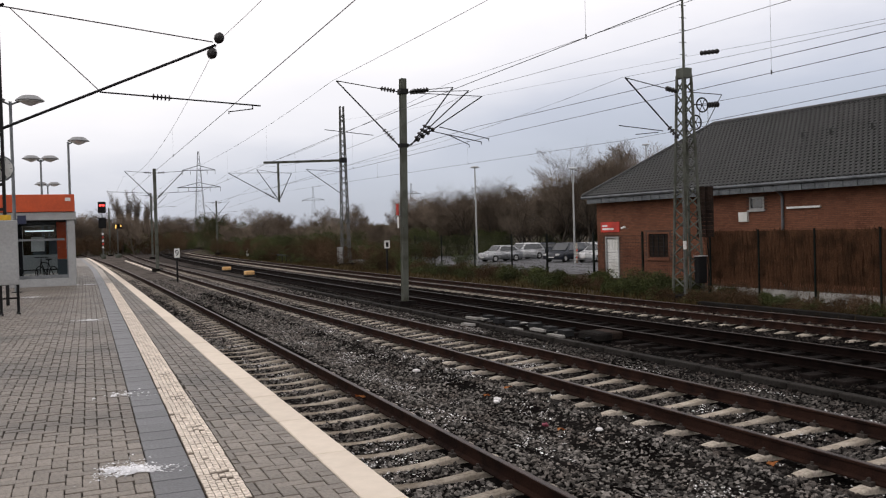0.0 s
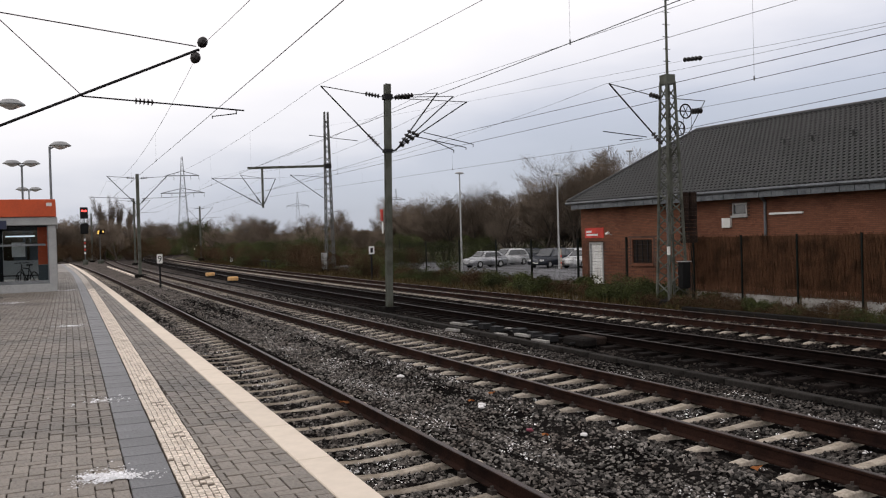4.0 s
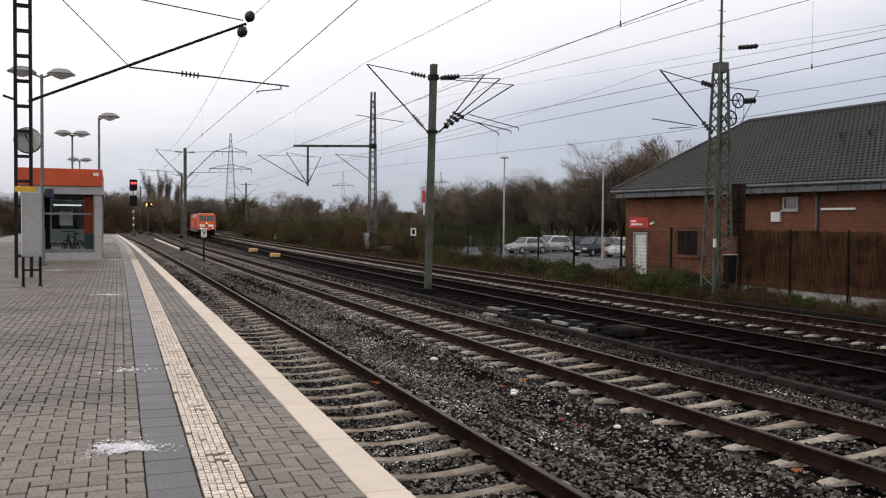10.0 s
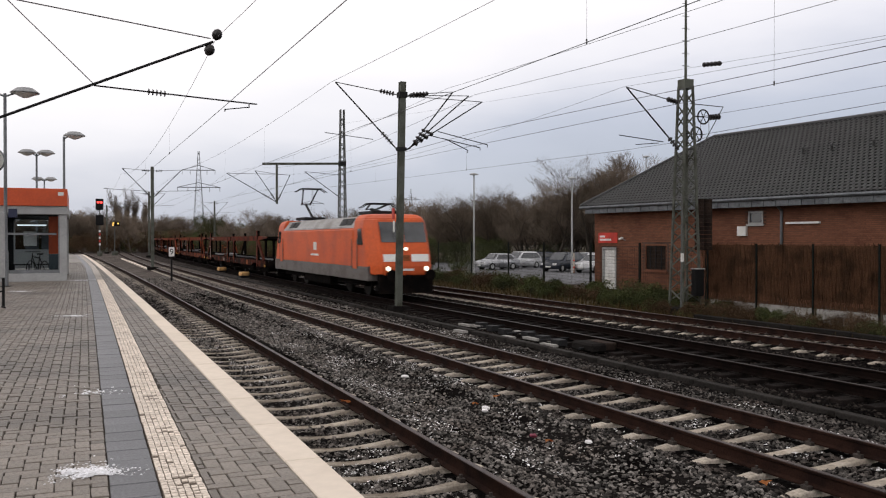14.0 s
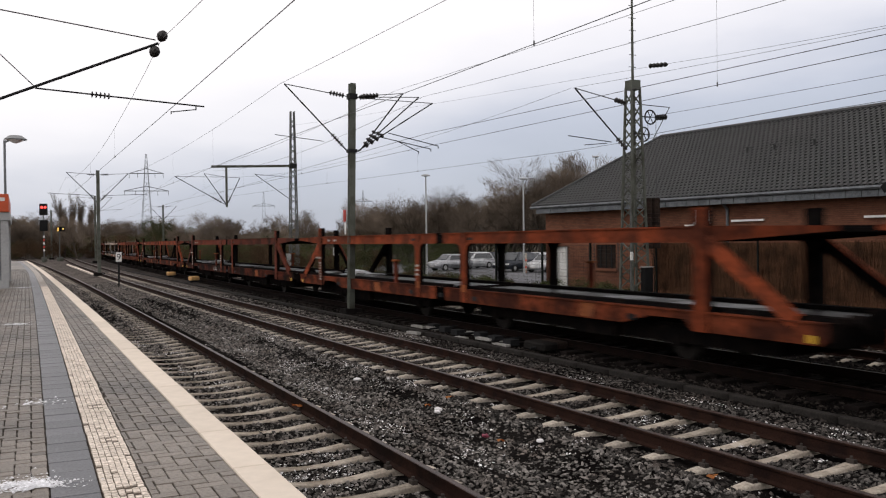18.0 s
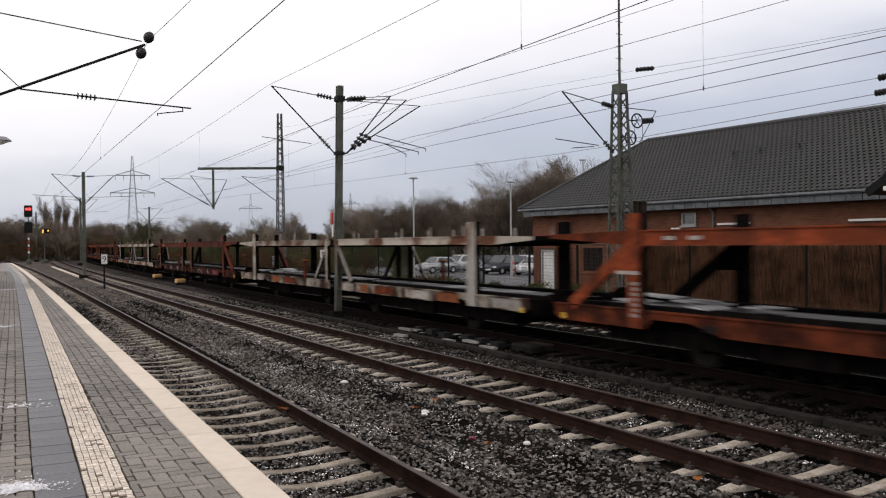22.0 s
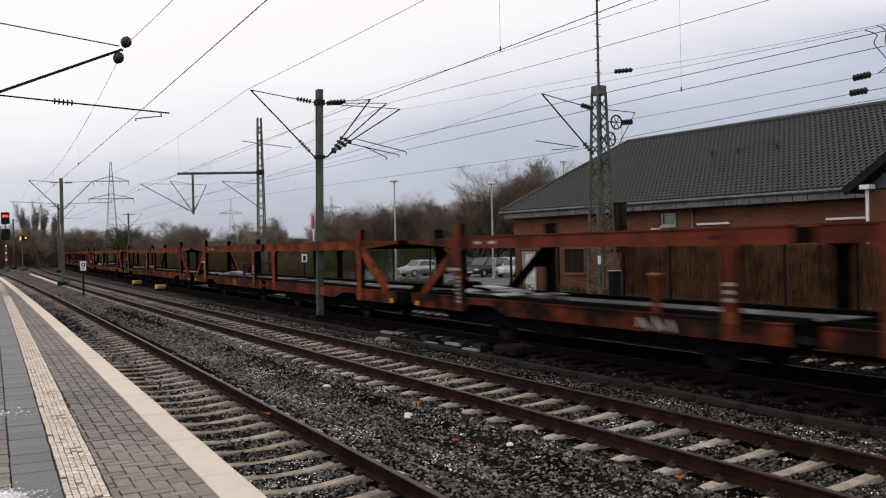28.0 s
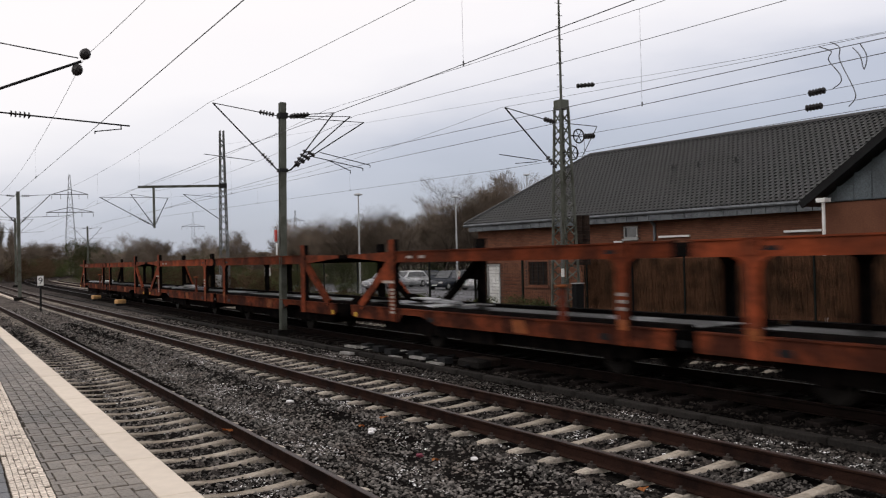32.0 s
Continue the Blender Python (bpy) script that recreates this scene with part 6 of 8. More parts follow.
# ---- plants ----
def tree_mesh(seed, height, spread, levels, twigs, dense):
    """Trunk and limbs as one mesh, thin twigs as another."""
    g = random.Random(seed)
    wood, fine = B(), ([], [])

    def twig(p, d, n):
        vs, fs = fine
        for _ in range(n * 5):
            q = p + Vector((g.gauss(0, 1), g.gauss(0, 1), g.gauss(0, 0.9))) * height * 0.030
            if q.z < height * 0.08:
                continue
            e = (d * 0.8 + Vector((q.x, q.y, 0)) * (0.9 / height) + Vector((g.uniform(-1, 1), g.uniform(-1, 1), g.uniform(0.2, 1.5))) * 0.55).normalized()
            ln = g.uniform(0.35, 1.0) * height * 0.10
            s = e.orthogonal().normalized() * height * 0.0014
            k = len(vs)
            vs.extend([tuple(q - s), tuple(q + s), tuple(q + e * ln)])
            fs.append((k, k + 1, k + 2))
            r2 = q + e * ln * g.uniform(0.2, 0.6)
            e2 = (e + Vector((g.uniform(-1, 1), g.uniform(-1, 1), g.uniform(-0.3, 0.8)))).normalized() * ln * 0.6
            k = len(vs)
            vs.extend([tuple(r2 - s * 0.7), tuple(r2 + s * 0.7), tuple(r2 + e2)])
            fs.append((k, k + 1, k + 2))

    def grow(p, d, ln, r, level):
        steps = 3
        for i in range(steps):
            e = (d + Vector((g.uniform(-1, 1), g.uniform(-1, 1), g.uniform(-0.3, 0.6))) * 0.16).normalized()
            q = p + e * ln / steps
            r1 = r * (0.82 if i < steps - 1 else 0.65)
            if r > height * 0.0009:
                tube(wood, p, q, max(r, height * 0.0016), 5 if level < 2 else 3, max(r1, height * 0.0012))
            if level >= 1 and i or level >= 2:
                twig(q, e, dense)
            p, d, r = q, e, r1
            if level < levels:
                for _ in range(2 if i == 0 and level == 0 else twigs):
                    side = Vector((g.uniform(-1, 1), g.uniform(-1, 1), 0)).normalized()
                    nd = (d * (0.9 - spread * 0.5) + side * spread * g.uniform(0.6, 1.1) + Vector((0, 0, 0.35))).normalized()
                    if not (level == 0 and i == 0 and p.z < height * 0.12):
                        grow(p, nd, ln * g.uniform(0.5, 0.72), r * 0.6, level + 1)
        twig(p, d, dense * 2)

    grow(Vector((0, 0, -0.2)), Vector((0, 0, 1)), height * 0.62, height * 0.020, 0)
    tm = mesh_of(wood, "trunk", "bark")
    cm = bpy.data.meshes.new("crown")
    cm.from_pydata(fine[0], [], fine[1])
    cm.materials.append(M["twig"])
    return tm, cm


def bush_mesh(name, seed, size, count, material, tall=1.0, leaf=1.0):
    """Many small leaves on an uneven clump."""
    g = np.random.default_rng(seed)
    lobes = g.uniform(-0.7, 0.7, (9, 3)) * np.array([1, 1, 0.45 * tall]) + np.array([0, 0, 0.5 * tall])
    rad = g.uniform(0.25, 0.5, 9)
    which = g.integers(0, 9, count)
    d = g.normal(size=(count, 3))
    d /= np.linalg.norm(d, axis=1)[:, None]
    c = (lobes[which] + d * rad[which, None] * g.uniform(0.5, 1.15, (count, 1)) ** 0.7) * size
    c[:, 2] = np.abs(c[:, 2])
    ls = size * leaf * g.uniform(0.011, 0.028, (count, 1, 1))
    t = g.normal(size=(count, 2, 3))
    t /= np.linalg.norm(t, axis=2)[..., None]
    a, b = t[:, :1] * ls, t[:, 1:] * ls * 0.55
    v = np.concatenate((c[:, None] - a, c[:, None] + b, c[:, None] + a, c[:, None] - b), 1).reshape(-1, 3)
    f = np.arange(count * 4).reshape(-1, 4)
    me = bpy.data.meshes.new(name)
    me.from_pydata(v.tolist(), [], f.tolist())
    me.materials.append(M[material])
    return me


def build_plants():
    g = random.Random(21)
    kinds = [tree_mesh(31, 10, 0.62, 3, 2, 1), tree_mesh(32, 9, 0.72, 3, 2, 1), tree_mesh(33, 12, 0.26, 3, 2, 1), tree_mesh(34, 8, 0.8, 3, 2, 1)]
    base = [max(v.co.z for v in k[1].vertices) for k in kinds]

    def tree(x, y, h, k=None, label="bare winter tree with fine brown twigs", group="trees behind the line"):
        k = g.choice((0, 1, 3)) if k is None else k
        if 0.24 < x / y < 0.39 and y < 135:
            h = min(h, 3.4 + 0.01 * y)
        w = 0.6 if k == 2 else g.uniform(1.0, 1.35)
        t = thing("tree", label, "tree", pose(x, y, -0.45, 0, 0, g.uniform(0, 360)) @ Matrix.Diagonal((w * h / base[k], w * h / base[k], h / base[k], 1)), group)
        part("trunk", kinds[k][0], None, t)
        part("crown", kinds[k][1], None, t)

    # rows behind the car park and the building
    for i in range(46):
        f = i / 45
        tree(30 + 36 * f + g.uniform(-3, 3), 122 - 40 * f + g.uniform(-7, 9), g.uniform(6.0, 9.0))
    for i in range(30):
        f = i / 29
        tree(44 + 18 * f + g.uniform(-3, 3), 100 - 32 * f + g.uniform(-4, 4), g.uniform(6.5, 9.0))
    for x, y, h, k in ((47, 84, 8.2, 0), (49, 80, 9.8, 1), (45, 88, 9.3, 0), (51, 77, 10.6, 3), (53, 77, 11.2, 0), (54.5, 80, 11, 1), (52, 82, 10.2, 3), (43, 90, 9.2, 1), (58, 66, 10, 2), (60, 74, 12, 0), (55, 70, 10, 3)):
        tree(x, y, h, k)
    # far rows, closing the distance along the curve
    for i in range(60):
        f = i / 59
        tree(-34 + 80 * f + g.uniform(-4, 4), 238 + 26 * math.sin(3 * f) + g.uniform(-8, 12), g.uniform(7, 11), label="distant bare tree beyond the bend of the line", group="distant trees")
    for i in range(34):
        f = i / 33
        tree(30 + 22 * f + g.uniform(-3, 3), 178 - 62 * f + g.uniform(-6, 6), g.uniform(4, 6), label="bare scrub tree beside the outer track", group="scrub beside the line")
    for i in range(20):
        tree(-8 + 1.1 * i + g.uniform(-1, 1), 176 + g.uniform(-8, 14), g.uniform(6, 9.5), label="distant bare tree beyond the platform end", group="distant trees")
    for x, y in ((13.6, 196), (15.4, 199), (17.6, 197), (12.2, 203)):
        tree(x, y, 14.5 + g.uniform(-1.5, 1.5), 2, "tall slender poplar, bare in winter", "poplars")
    for x, y in ((66, 300), (80, 310), (30, 330), (45, 290), (95, 300), (110, 290), (125, 270), (60, 240), (75, 230), (90, 210), (105, 190), (120, 170), (-20, 300), (0, 320), (-40, 290), (15, 300)):
        for _ in range(3):
            tree(x + g.uniform(-9, 9), y + g.uniform(-9, 9), g.uniform(8, 12), label="distant bare tree on the horizon", group="distant trees")

    # taller trees showing over the hip of the building's roof
    for x, y, h, k in ((52.0, 82, 12.2, 3), (55.6, 84, 11.2, 0), (56.9, 84.6, 11.0, 1), (58.2, 84, 11.4, 0), (64.4, 88, 13.3, 1), (66.0, 88.5, 13.9, 0)):
        tree(x, y, h, k, "tall bare winter tree behind the brick building")

    ever = [bush_mesh("foliage", 41, 1.0, 9500, "leaf"), bush_mesh("foliage", 42, 1.0, 9500, "leaf", 1.6)]
    dry = [bush_mesh("foliage", 43, 1.0, 8500, "leaf_dry"), bush_mesh("foliage", 44, 1.0, 8500, "leaf_dry", 1.4)]
    bramble = [bush_mesh("foliage", 45, 1.0, 3200, "leaf", 1.0, 2.3), bush_mesh("foliage", 46, 1.0, 3000, "leaf", 1.3, 2.1)]
    withered = [bush_mesh("foliage", 47, 1.0, 2600, "leaf_dry", 1.2, 2.0)]
    # hedge strip between the outer track and the fence

    def bush(x, y, s, kind, label, group):
        b = thing("bush", label, "bush", pose(x, y, -0.45, 0, 0, g.uniform(0, 360)) @ Matrix.Diagonal((s * g.uniform(0.9, 1.3), s * g.uniform(0.9, 1.3), s, 1)), group)
        part("foliage", g.choice(kind), None, b)

    for i in range(70):
        y = 27 + 34 * (i / 70) ** 1.2
        x = 20.2 + 0.05 * (y - 27) + g.uniform(0, 2.4)
        bush(x, y + g.uniform(-0.5, 0.5), g.uniform(0.45, 0.85), bramble if g.random() < 0.72 else withered, "low tangled bramble bush, dull green and brown", "lineside brambles")
    for i in range(90):
        y = 3 + 23 * i / 90
        bush(g.uniform(19.4, 22.2), y, g.uniform(0.30, 0.55), bramble if g.random() < 0.5 else withered, "low withered bush below the reed fence", "bushes below the fence")
    for i in range(90):
        y = 60 + 110 * i / 90
        x = along(LINES["track_3"], y - START)[0] + 7.6 + g.uniform(0, 8)
        bush(x, y, g.uniform(1.1, 2.1), ever if g.random() < 0.6 else dry, "large overgrown bush beside the outer track", "scrub beside the line")
    for i in range(26):
        bush(30 + 1.3 * i + g.uniform(-1, 1), 92 - 0.6 * i + g.uniform(-3, 3), g.uniform(1.4, 2.3), ever, "dark evergreen hedge bush behind the car park", "hedge behind the car park")
    for i in range(34):
        bush(-14 + 1.0 * i + g.uniform(-1, 1), 172 + g.uniform(-12, 18), g.uniform(2.0, 3.6), dry if g.random() < 0.7 else ever, "distant brown undergrowth beyond the platform end", "distant undergrowth")
    for i in range(30):
        bush(20 + 3.0 * i + g.uniform(-2, 2), 215 + g.uniform(-10, 30), g.uniform(2.6, 4.6), dry if g.random() < 0.6 else ever, "distant undergrowth behind the bend", "distant undergrowth")
    for x, y, s in ((29.5, 190, 5.0), (38, 130, 4.0), (34, 128, 3.0)):
        bush(x, y, s, ever, "dark rounded evergreen among bare trees", "dark evergreens")
    # dry grass on the bank
    vs, fs = [], []
    for i in range(22000):
        y = 3 + 137 * g.random() ** 1.8
        x = along(LINES["track_3"], y - START)[0] + 6.0 + g.random() ** 1.5 * (3.8 + 0.02 * y)
        hgt, a, w, n = g.uniform(0.12, 0.42), g.uniform(0, 6.28), 0.012, len(vs)
        dx, dy = math.cos(a), math.sin(a)
        w *= 1 + y / 50
        vs += [(x - w * dy, y + w * dx, -0.44), (x + w * dy, y - w * dx, -0.44), (x + dx * hgt * 0.5, y + dy * hgt * 0.5, -0.44 + hgt)]
        fs.append((n, n + 1, n + 2))
    ob = pieces("dry_grass", vs, fs, "straw", None, "dry yellow-brown grass on the bank beside the track")
    tagged(ob, category="grass")
    # single fallen leaves and pale stones on the ballast
    for x, y, z, s in ((6.62, 6.73, -0.2, 0.07), (6.37, 12.16, -0.2, 0.08), (3.89, 12.22, -0.1, 0.10), (5.54, 9.2, -0.2, 0.06), (5.78, 11.75, -0.2, 0.06)):
        bm = B()
        pts = [(math.cos(a) * s * (1 if k % 2 else 0.55), math.sin(a) * s * (1 if k % 2 else 0.55), 0.02 * math.sin(2 * a)) for k, a in enumerate([0.6283 * i for i in range(10)])]
        c = bm.verts.new((0, 0, 0.012))
        v = [bm.verts.new(p) for p in pts]
        for k in range(10):
            bm.faces.new((c, v[k], v[(k + 1) % 10]))
        bmesh.ops.solidify(bm, geom=list(bm.faces), thickness=0.004)
        whole("fallen_leaf", bm, "leaf_fallen", "curled orange-brown fallen leaf on the ballast", "leaf", "fallen leaves", m=pose(x, y, z + 0.02, 8, -6, 40 * x))
    # crumpled wrappers among the stones
    for x, y, paint, words in ((5.55, 9.6, "spray_pink", "crumpled pink sweet wrapper on the ballast"), (5.72, 11.3, "paper", "crumpled white paper scrap on the ballast")):
        bm = B()
        bmesh.ops.create_icosphere(bm, subdivisions=2, radius=0.042)
        for v in bm.verts:
            v.co = Vector((v.co.x * 1.5, v.co.y, v.co.z * 0.6)) * (1 + 0.45 * noise.noise(v.co * 40))
        whole("wrapper", bm, paint, words, "litter", "litter between the tracks", m=pose(x, y, -0.2, 10, 8, 35))
    for x, y, s in ((5.85, 11.53, 0.065), (5.82, 14.74, 0.08), (6.05, 9.1, 0.05)):
        bm = B()
        lathe(bm, ((0.3 * s, 0), (s, 0.25 * s), (0.9 * s, 0.6 * s), (0.3 * s, 0.8 * s)), 7)
        whole("pale_stone", bm, "paper", "pale stone lying on dark ballast", "stone", "pale stones", m=pose(x, y, -0.24, 5, 7, 30 * y))


# ---- car park ----
def car(x, y, turn, paint, words, length=4.3, height=1.45, estate=False):
    c = thing("car", words, "car", pose(x, y, -0.4, 0, 0, turn), "parked cars")
    L, H, W = length / 2, height, 0.86
    roof_end = -L + (0.25 if estate else 0.55)
    side = [(-L, 0.35), (-L, 0.85), (roof_end - (0.1 if estate else 0.25), 0.95), (roof_end + 0.2, H - 0.08), (roof_end + 0.6, H), (0.35, H), (L - 1.15, 0.95), (L - 0.2, 0.78), (L, 0.6), (L, 0.32), (L - 0.4, 0.22), (-L + 0.3, 0.22)]
    bm = B()
    prism(bm, side, -W, W, "y")
    for v in bm.verts:
        if v.co.z > 0.9:
            v.co.y *= 1 - 0.24 * (v.co.z - 0.9) / (H - 0.9)
    bmesh.ops.bevel(bm, geom=list(bm.edges), offset=0.04, segments=2, affect="EDGES", clamp_overlap=True)
    part("body", bm, paint, c, "", True)
    for s in (-1, 1):
        bm = B()
        win = [(roof_end + 0.1, 0.98), (roof_end + 0.35, H - 0.13), (0.3, H - 0.10), (L - 1.35, 0.98)]
        f = 1 - 0.24 * (0.98 - 0.9) / (H - 0.9)
        vs = []
        for out in (0.012, -0.02):
            vs.append([bm.verts.new((px, s * (W * (1 - 0.24 * (pz - 0.9) / (H - 0.9)) + out), pz)) for px, pz in win])
        bm.faces.new(vs[0])
        for k in range(4):
            bm.faces.new((vs[0][k], vs[0][(k + 1) % 4], vs[1][(k + 1) % 4], vs[1][k]))
        part("side_window", bm, "glass_dark", c)
    bm = B()
    bar(bm, (0.42, 0, H - 0.06), (L - 1.1, 0, 0.99), 1.3, 0.03, (0, 0, 1))
    part("windscreen", bm, "glass_dark", c)
    for sx in (-L + 0.8, L - 0.85):
        for s in (-1, 1):
            w = part_of(lambda bm: tube(bm, (sx, s * (W - 0.18), 0.31), (sx, s * (W + 0.015), 0.31), 0.31, 14), "wheel", "tyre", c)
            part_of(lambda bm: tube(bm, (sx, s * (W + 0.016), 0.31), (sx, s * (W + 0.025), 0.31), 0.19, 12), "rim", "grey_panel", w)
    for s in (-1, 1):
        part_of(lambda bm: box(bm, L - 0.12, L + 0.015, s * 0.6 - 0.17, s * 0.6 + 0.17, 0.58, 0.72), "headlight", "lamp_glass", c)
        part_of(lambda bm: box(bm, -L - 0.015, -L + 0.08, s * 0.66 - 0.12, s * 0.66 + 0.12, 0.62, 0.85), "tail_light", "sign_red", c)
    part_of(lambda bm: box(bm, L - 0.02, L + 0.02, -0.26, 0.26, 0.38, 0.48), "number_plate", "white", c)
    return c


def build_car_park():
    bm = B()
    box(bm, 28.5, 62, 42, 92, -0.42, -0.395)
    whole("car_park", bm, "asphalt", "wet grey asphalt car park", "car park", kind="structure")
    car(36.0, 68.9, 188, "car_silver", "silver hatchback parked in the car park", 3.9, 1.45)
    car(40.0, 71.8, 195, "car_white", "white estate car parked in the car park", 4.2, 1.55, True)
    car(39.2, 63.0, 205, "car_dark", "dark blue estate car parked in the car park", 4.4, 1.6, True)
    car(44.0, 67.0, 200, "car_silver", "silver car parked behind the dark one", 4.2, 1.5, True)
    car(40.3, 59.6, 200, "car_white", "white car parked beside the brick building", 4.3, 1.5, True)
    car(44.5, 76.0, 170, "car_dark", "dark car further back in the car park", 4.2, 1.45)
    for x, y, h in ((30.77, 62.9, 7.9), (36.6, 57.5, 7.4), (53.1, 70, 10.8)):
        l = thing("street_lamp", "slim pale car park lamp post with a flat head", "lamp", pose(x, y, -0.4), "car park lamps")
        part_of(lambda bm: tube(bm, (0, 0, 0), (0, 0, h), 0.085, 8, 0.055), "pole", "grey_panel", l)
        part_of(lambda bm: lathe(bm, ((0.1, -0.05), (0.36, 0.0), (0.34, 0.08), (0.1, 0.14)), 12, Matrix.Translation((0, 0, h))), "head", "grey_panel", l)
    p = thing("banner_stand", "white and red striped upright banner in the car park", "sign", pose(37.9, 59.4, -0.4))
    for z0, z1, paint in ((0.0, 0.4, "wagon_white"), (0.405, 0.52, "sign_red"), (0.525, 0.95, "wagon_white"), (0.955, 1.08, "sign_red"), (1.085, 1.6, "wagon_white")):
        part_of(lambda bm: box(bm, -0.03, 0.03, -0.24, 0.24, z0, z1), "panel", paint, p)
    # low pale sheds and house fronts showing through the bare trees
    for x, y, w, h in ((52, 250, 14, 3.2), (70, 245, 10, 3.0), (88, 220, 12, 3.4), (60, 205, 8, 2.4)):
        s = thing("shed", "distant low pale flat-roofed shed among bare trees", "shed", pose(x, y, -0.42, 0, 0, 20), "distant sheds")
        part_of(lambda bm: box(bm, -w / 2, w / 2, -3, 3, 0, h), "wall", "concrete", s)
        part_of(lambda bm: box(bm, -w / 2 - 0.3, w / 2 + 0.3, -3.3, 3.3, h, h + 0.25), "roof", "zinc", s)
        for i in range(int(w / 2.5)):
            part_of(lambda bm: box(bm, -w / 2 + 0.8 + i * 2.4, -w / 2 + 2.0 + i * 2.4, -3.05, -3.01, h * 0.35, h * 0.75), "window", "glass_dark", s)


def pylon(x, y, h, words, arms=2):
    p = thing("power_pylon", words, "pylon", pose(x, y, -0.45, 0, 0, -15), "power pylons")
    # Pale lamp-post grey puts distance haze into the steel's colour.
    lattice(p, h, h * 0.13, h * 0.012, h * 0.13, h * 0.012, h * 0.055, h * 0.0034, h * 0.002, "lamp_post")
    for z, r in (((0.62, 0.22), (0.80, 0.17)) if arms == 2 else ((0.74, 0.2),)):
        for s in (-1, 1):
            part_of(lambda bm: (bar(bm, (0, 0, h * z), (s * h * r, 0, h * z), h * 0.008, h * 0.008), bar(bm, (0, 0, h * (z + 0.05)), (s * h * r, 0, h * z), h * 0.006, h * 0.006), [tube(bm, (s * h * r * k, 0, h * z), (s * h * r * k, 0, h * (z - 0.045)), h * 0.003, 4) for k in (0.5, 0.98)]), "cross_arm", "lamp_post", p)


def build_far():
    pylon(50.5, 346, 37.0, "grey lattice power pylon with two cross arms far beyond the trees")
    pylon(155, 560, 36.0, "distant lattice power pylon above the tree line", 1)
    pylon(225, 560, 38.0, "distant lattice power pylon above the tree line")
    # low hills of woods closing the horizon
    w = random.Random(9)
    vs, fs = [], []
    for ring, (r, hh) in enumerate(((420, 8), (560, 10.5), (800, 14))):
        prev = None
        for i in range(1401):
            a = math.radians(-100 + i * 0.2)
            z = hh * (0.62 + 0.30 * noise.noise(Vector((i * 0.05, ring * 9.1, 0))) + 0.16 * noise.noise(Vector((i * 0.31, ring * 5.1, 2))) + 0.22 * w.random())
            x, y, n = r * math.sin(a), r * math.cos(a), len(vs)
            vs += [(x, y, -1), (x, y, z)]
            if prev is not None:
                fs.append((prev, n, n + 1, prev + 1))
            prev = n
    ob = pieces("backdrop", vs, fs, "twig", None, "hazy brown winter woods on the horizon", "structure")
    tagged(ob, category="woods")


# ---- the train ----
def wheelset(parent, y, r=0.46):
    for s in (-1, 1):
        w = part_of(lambda bm: (tube(bm, (s * 0.70, y, r), (s * 0.79, y, r), r, 20), tube(bm, (s * 0.68, y, r), (s * 0.70, y, r), r + 0.03, 20)), "wheel", "wheel", parent)
        part_of(lambda bm: tube(bm, (s * 0.795, y, r), (s * 0.84, y, r), 0.14, 10), "hub", "bogie", w)
    part_of(lambda bm: tube(bm, (-0.7, y, r), (0.7, y, r), 0.08, 8), "axle", "bogie", parent)


def buffers(parent, y, s):
    for x in (-0.875, 0.875):
        b = part_of(lambda bm: tube(bm, (x, y, 1.0), (x, y + s * 0.4, 1.0), 0.1, 10), "buffer", "bogie", parent)
        part_of(lambda bm: tube(bm, (x, y + s * 0.4, 1.0), (x, y + s * 0.45, 1.0), 0.23, 14), "buffer_plate", "bogie", b)
    part_of(lambda bm: tube(bm, (0, y, 0.95), (0, y + s * 0.35, 0.9), 0.06, 8), "coupling_hook", "bogie", parent)


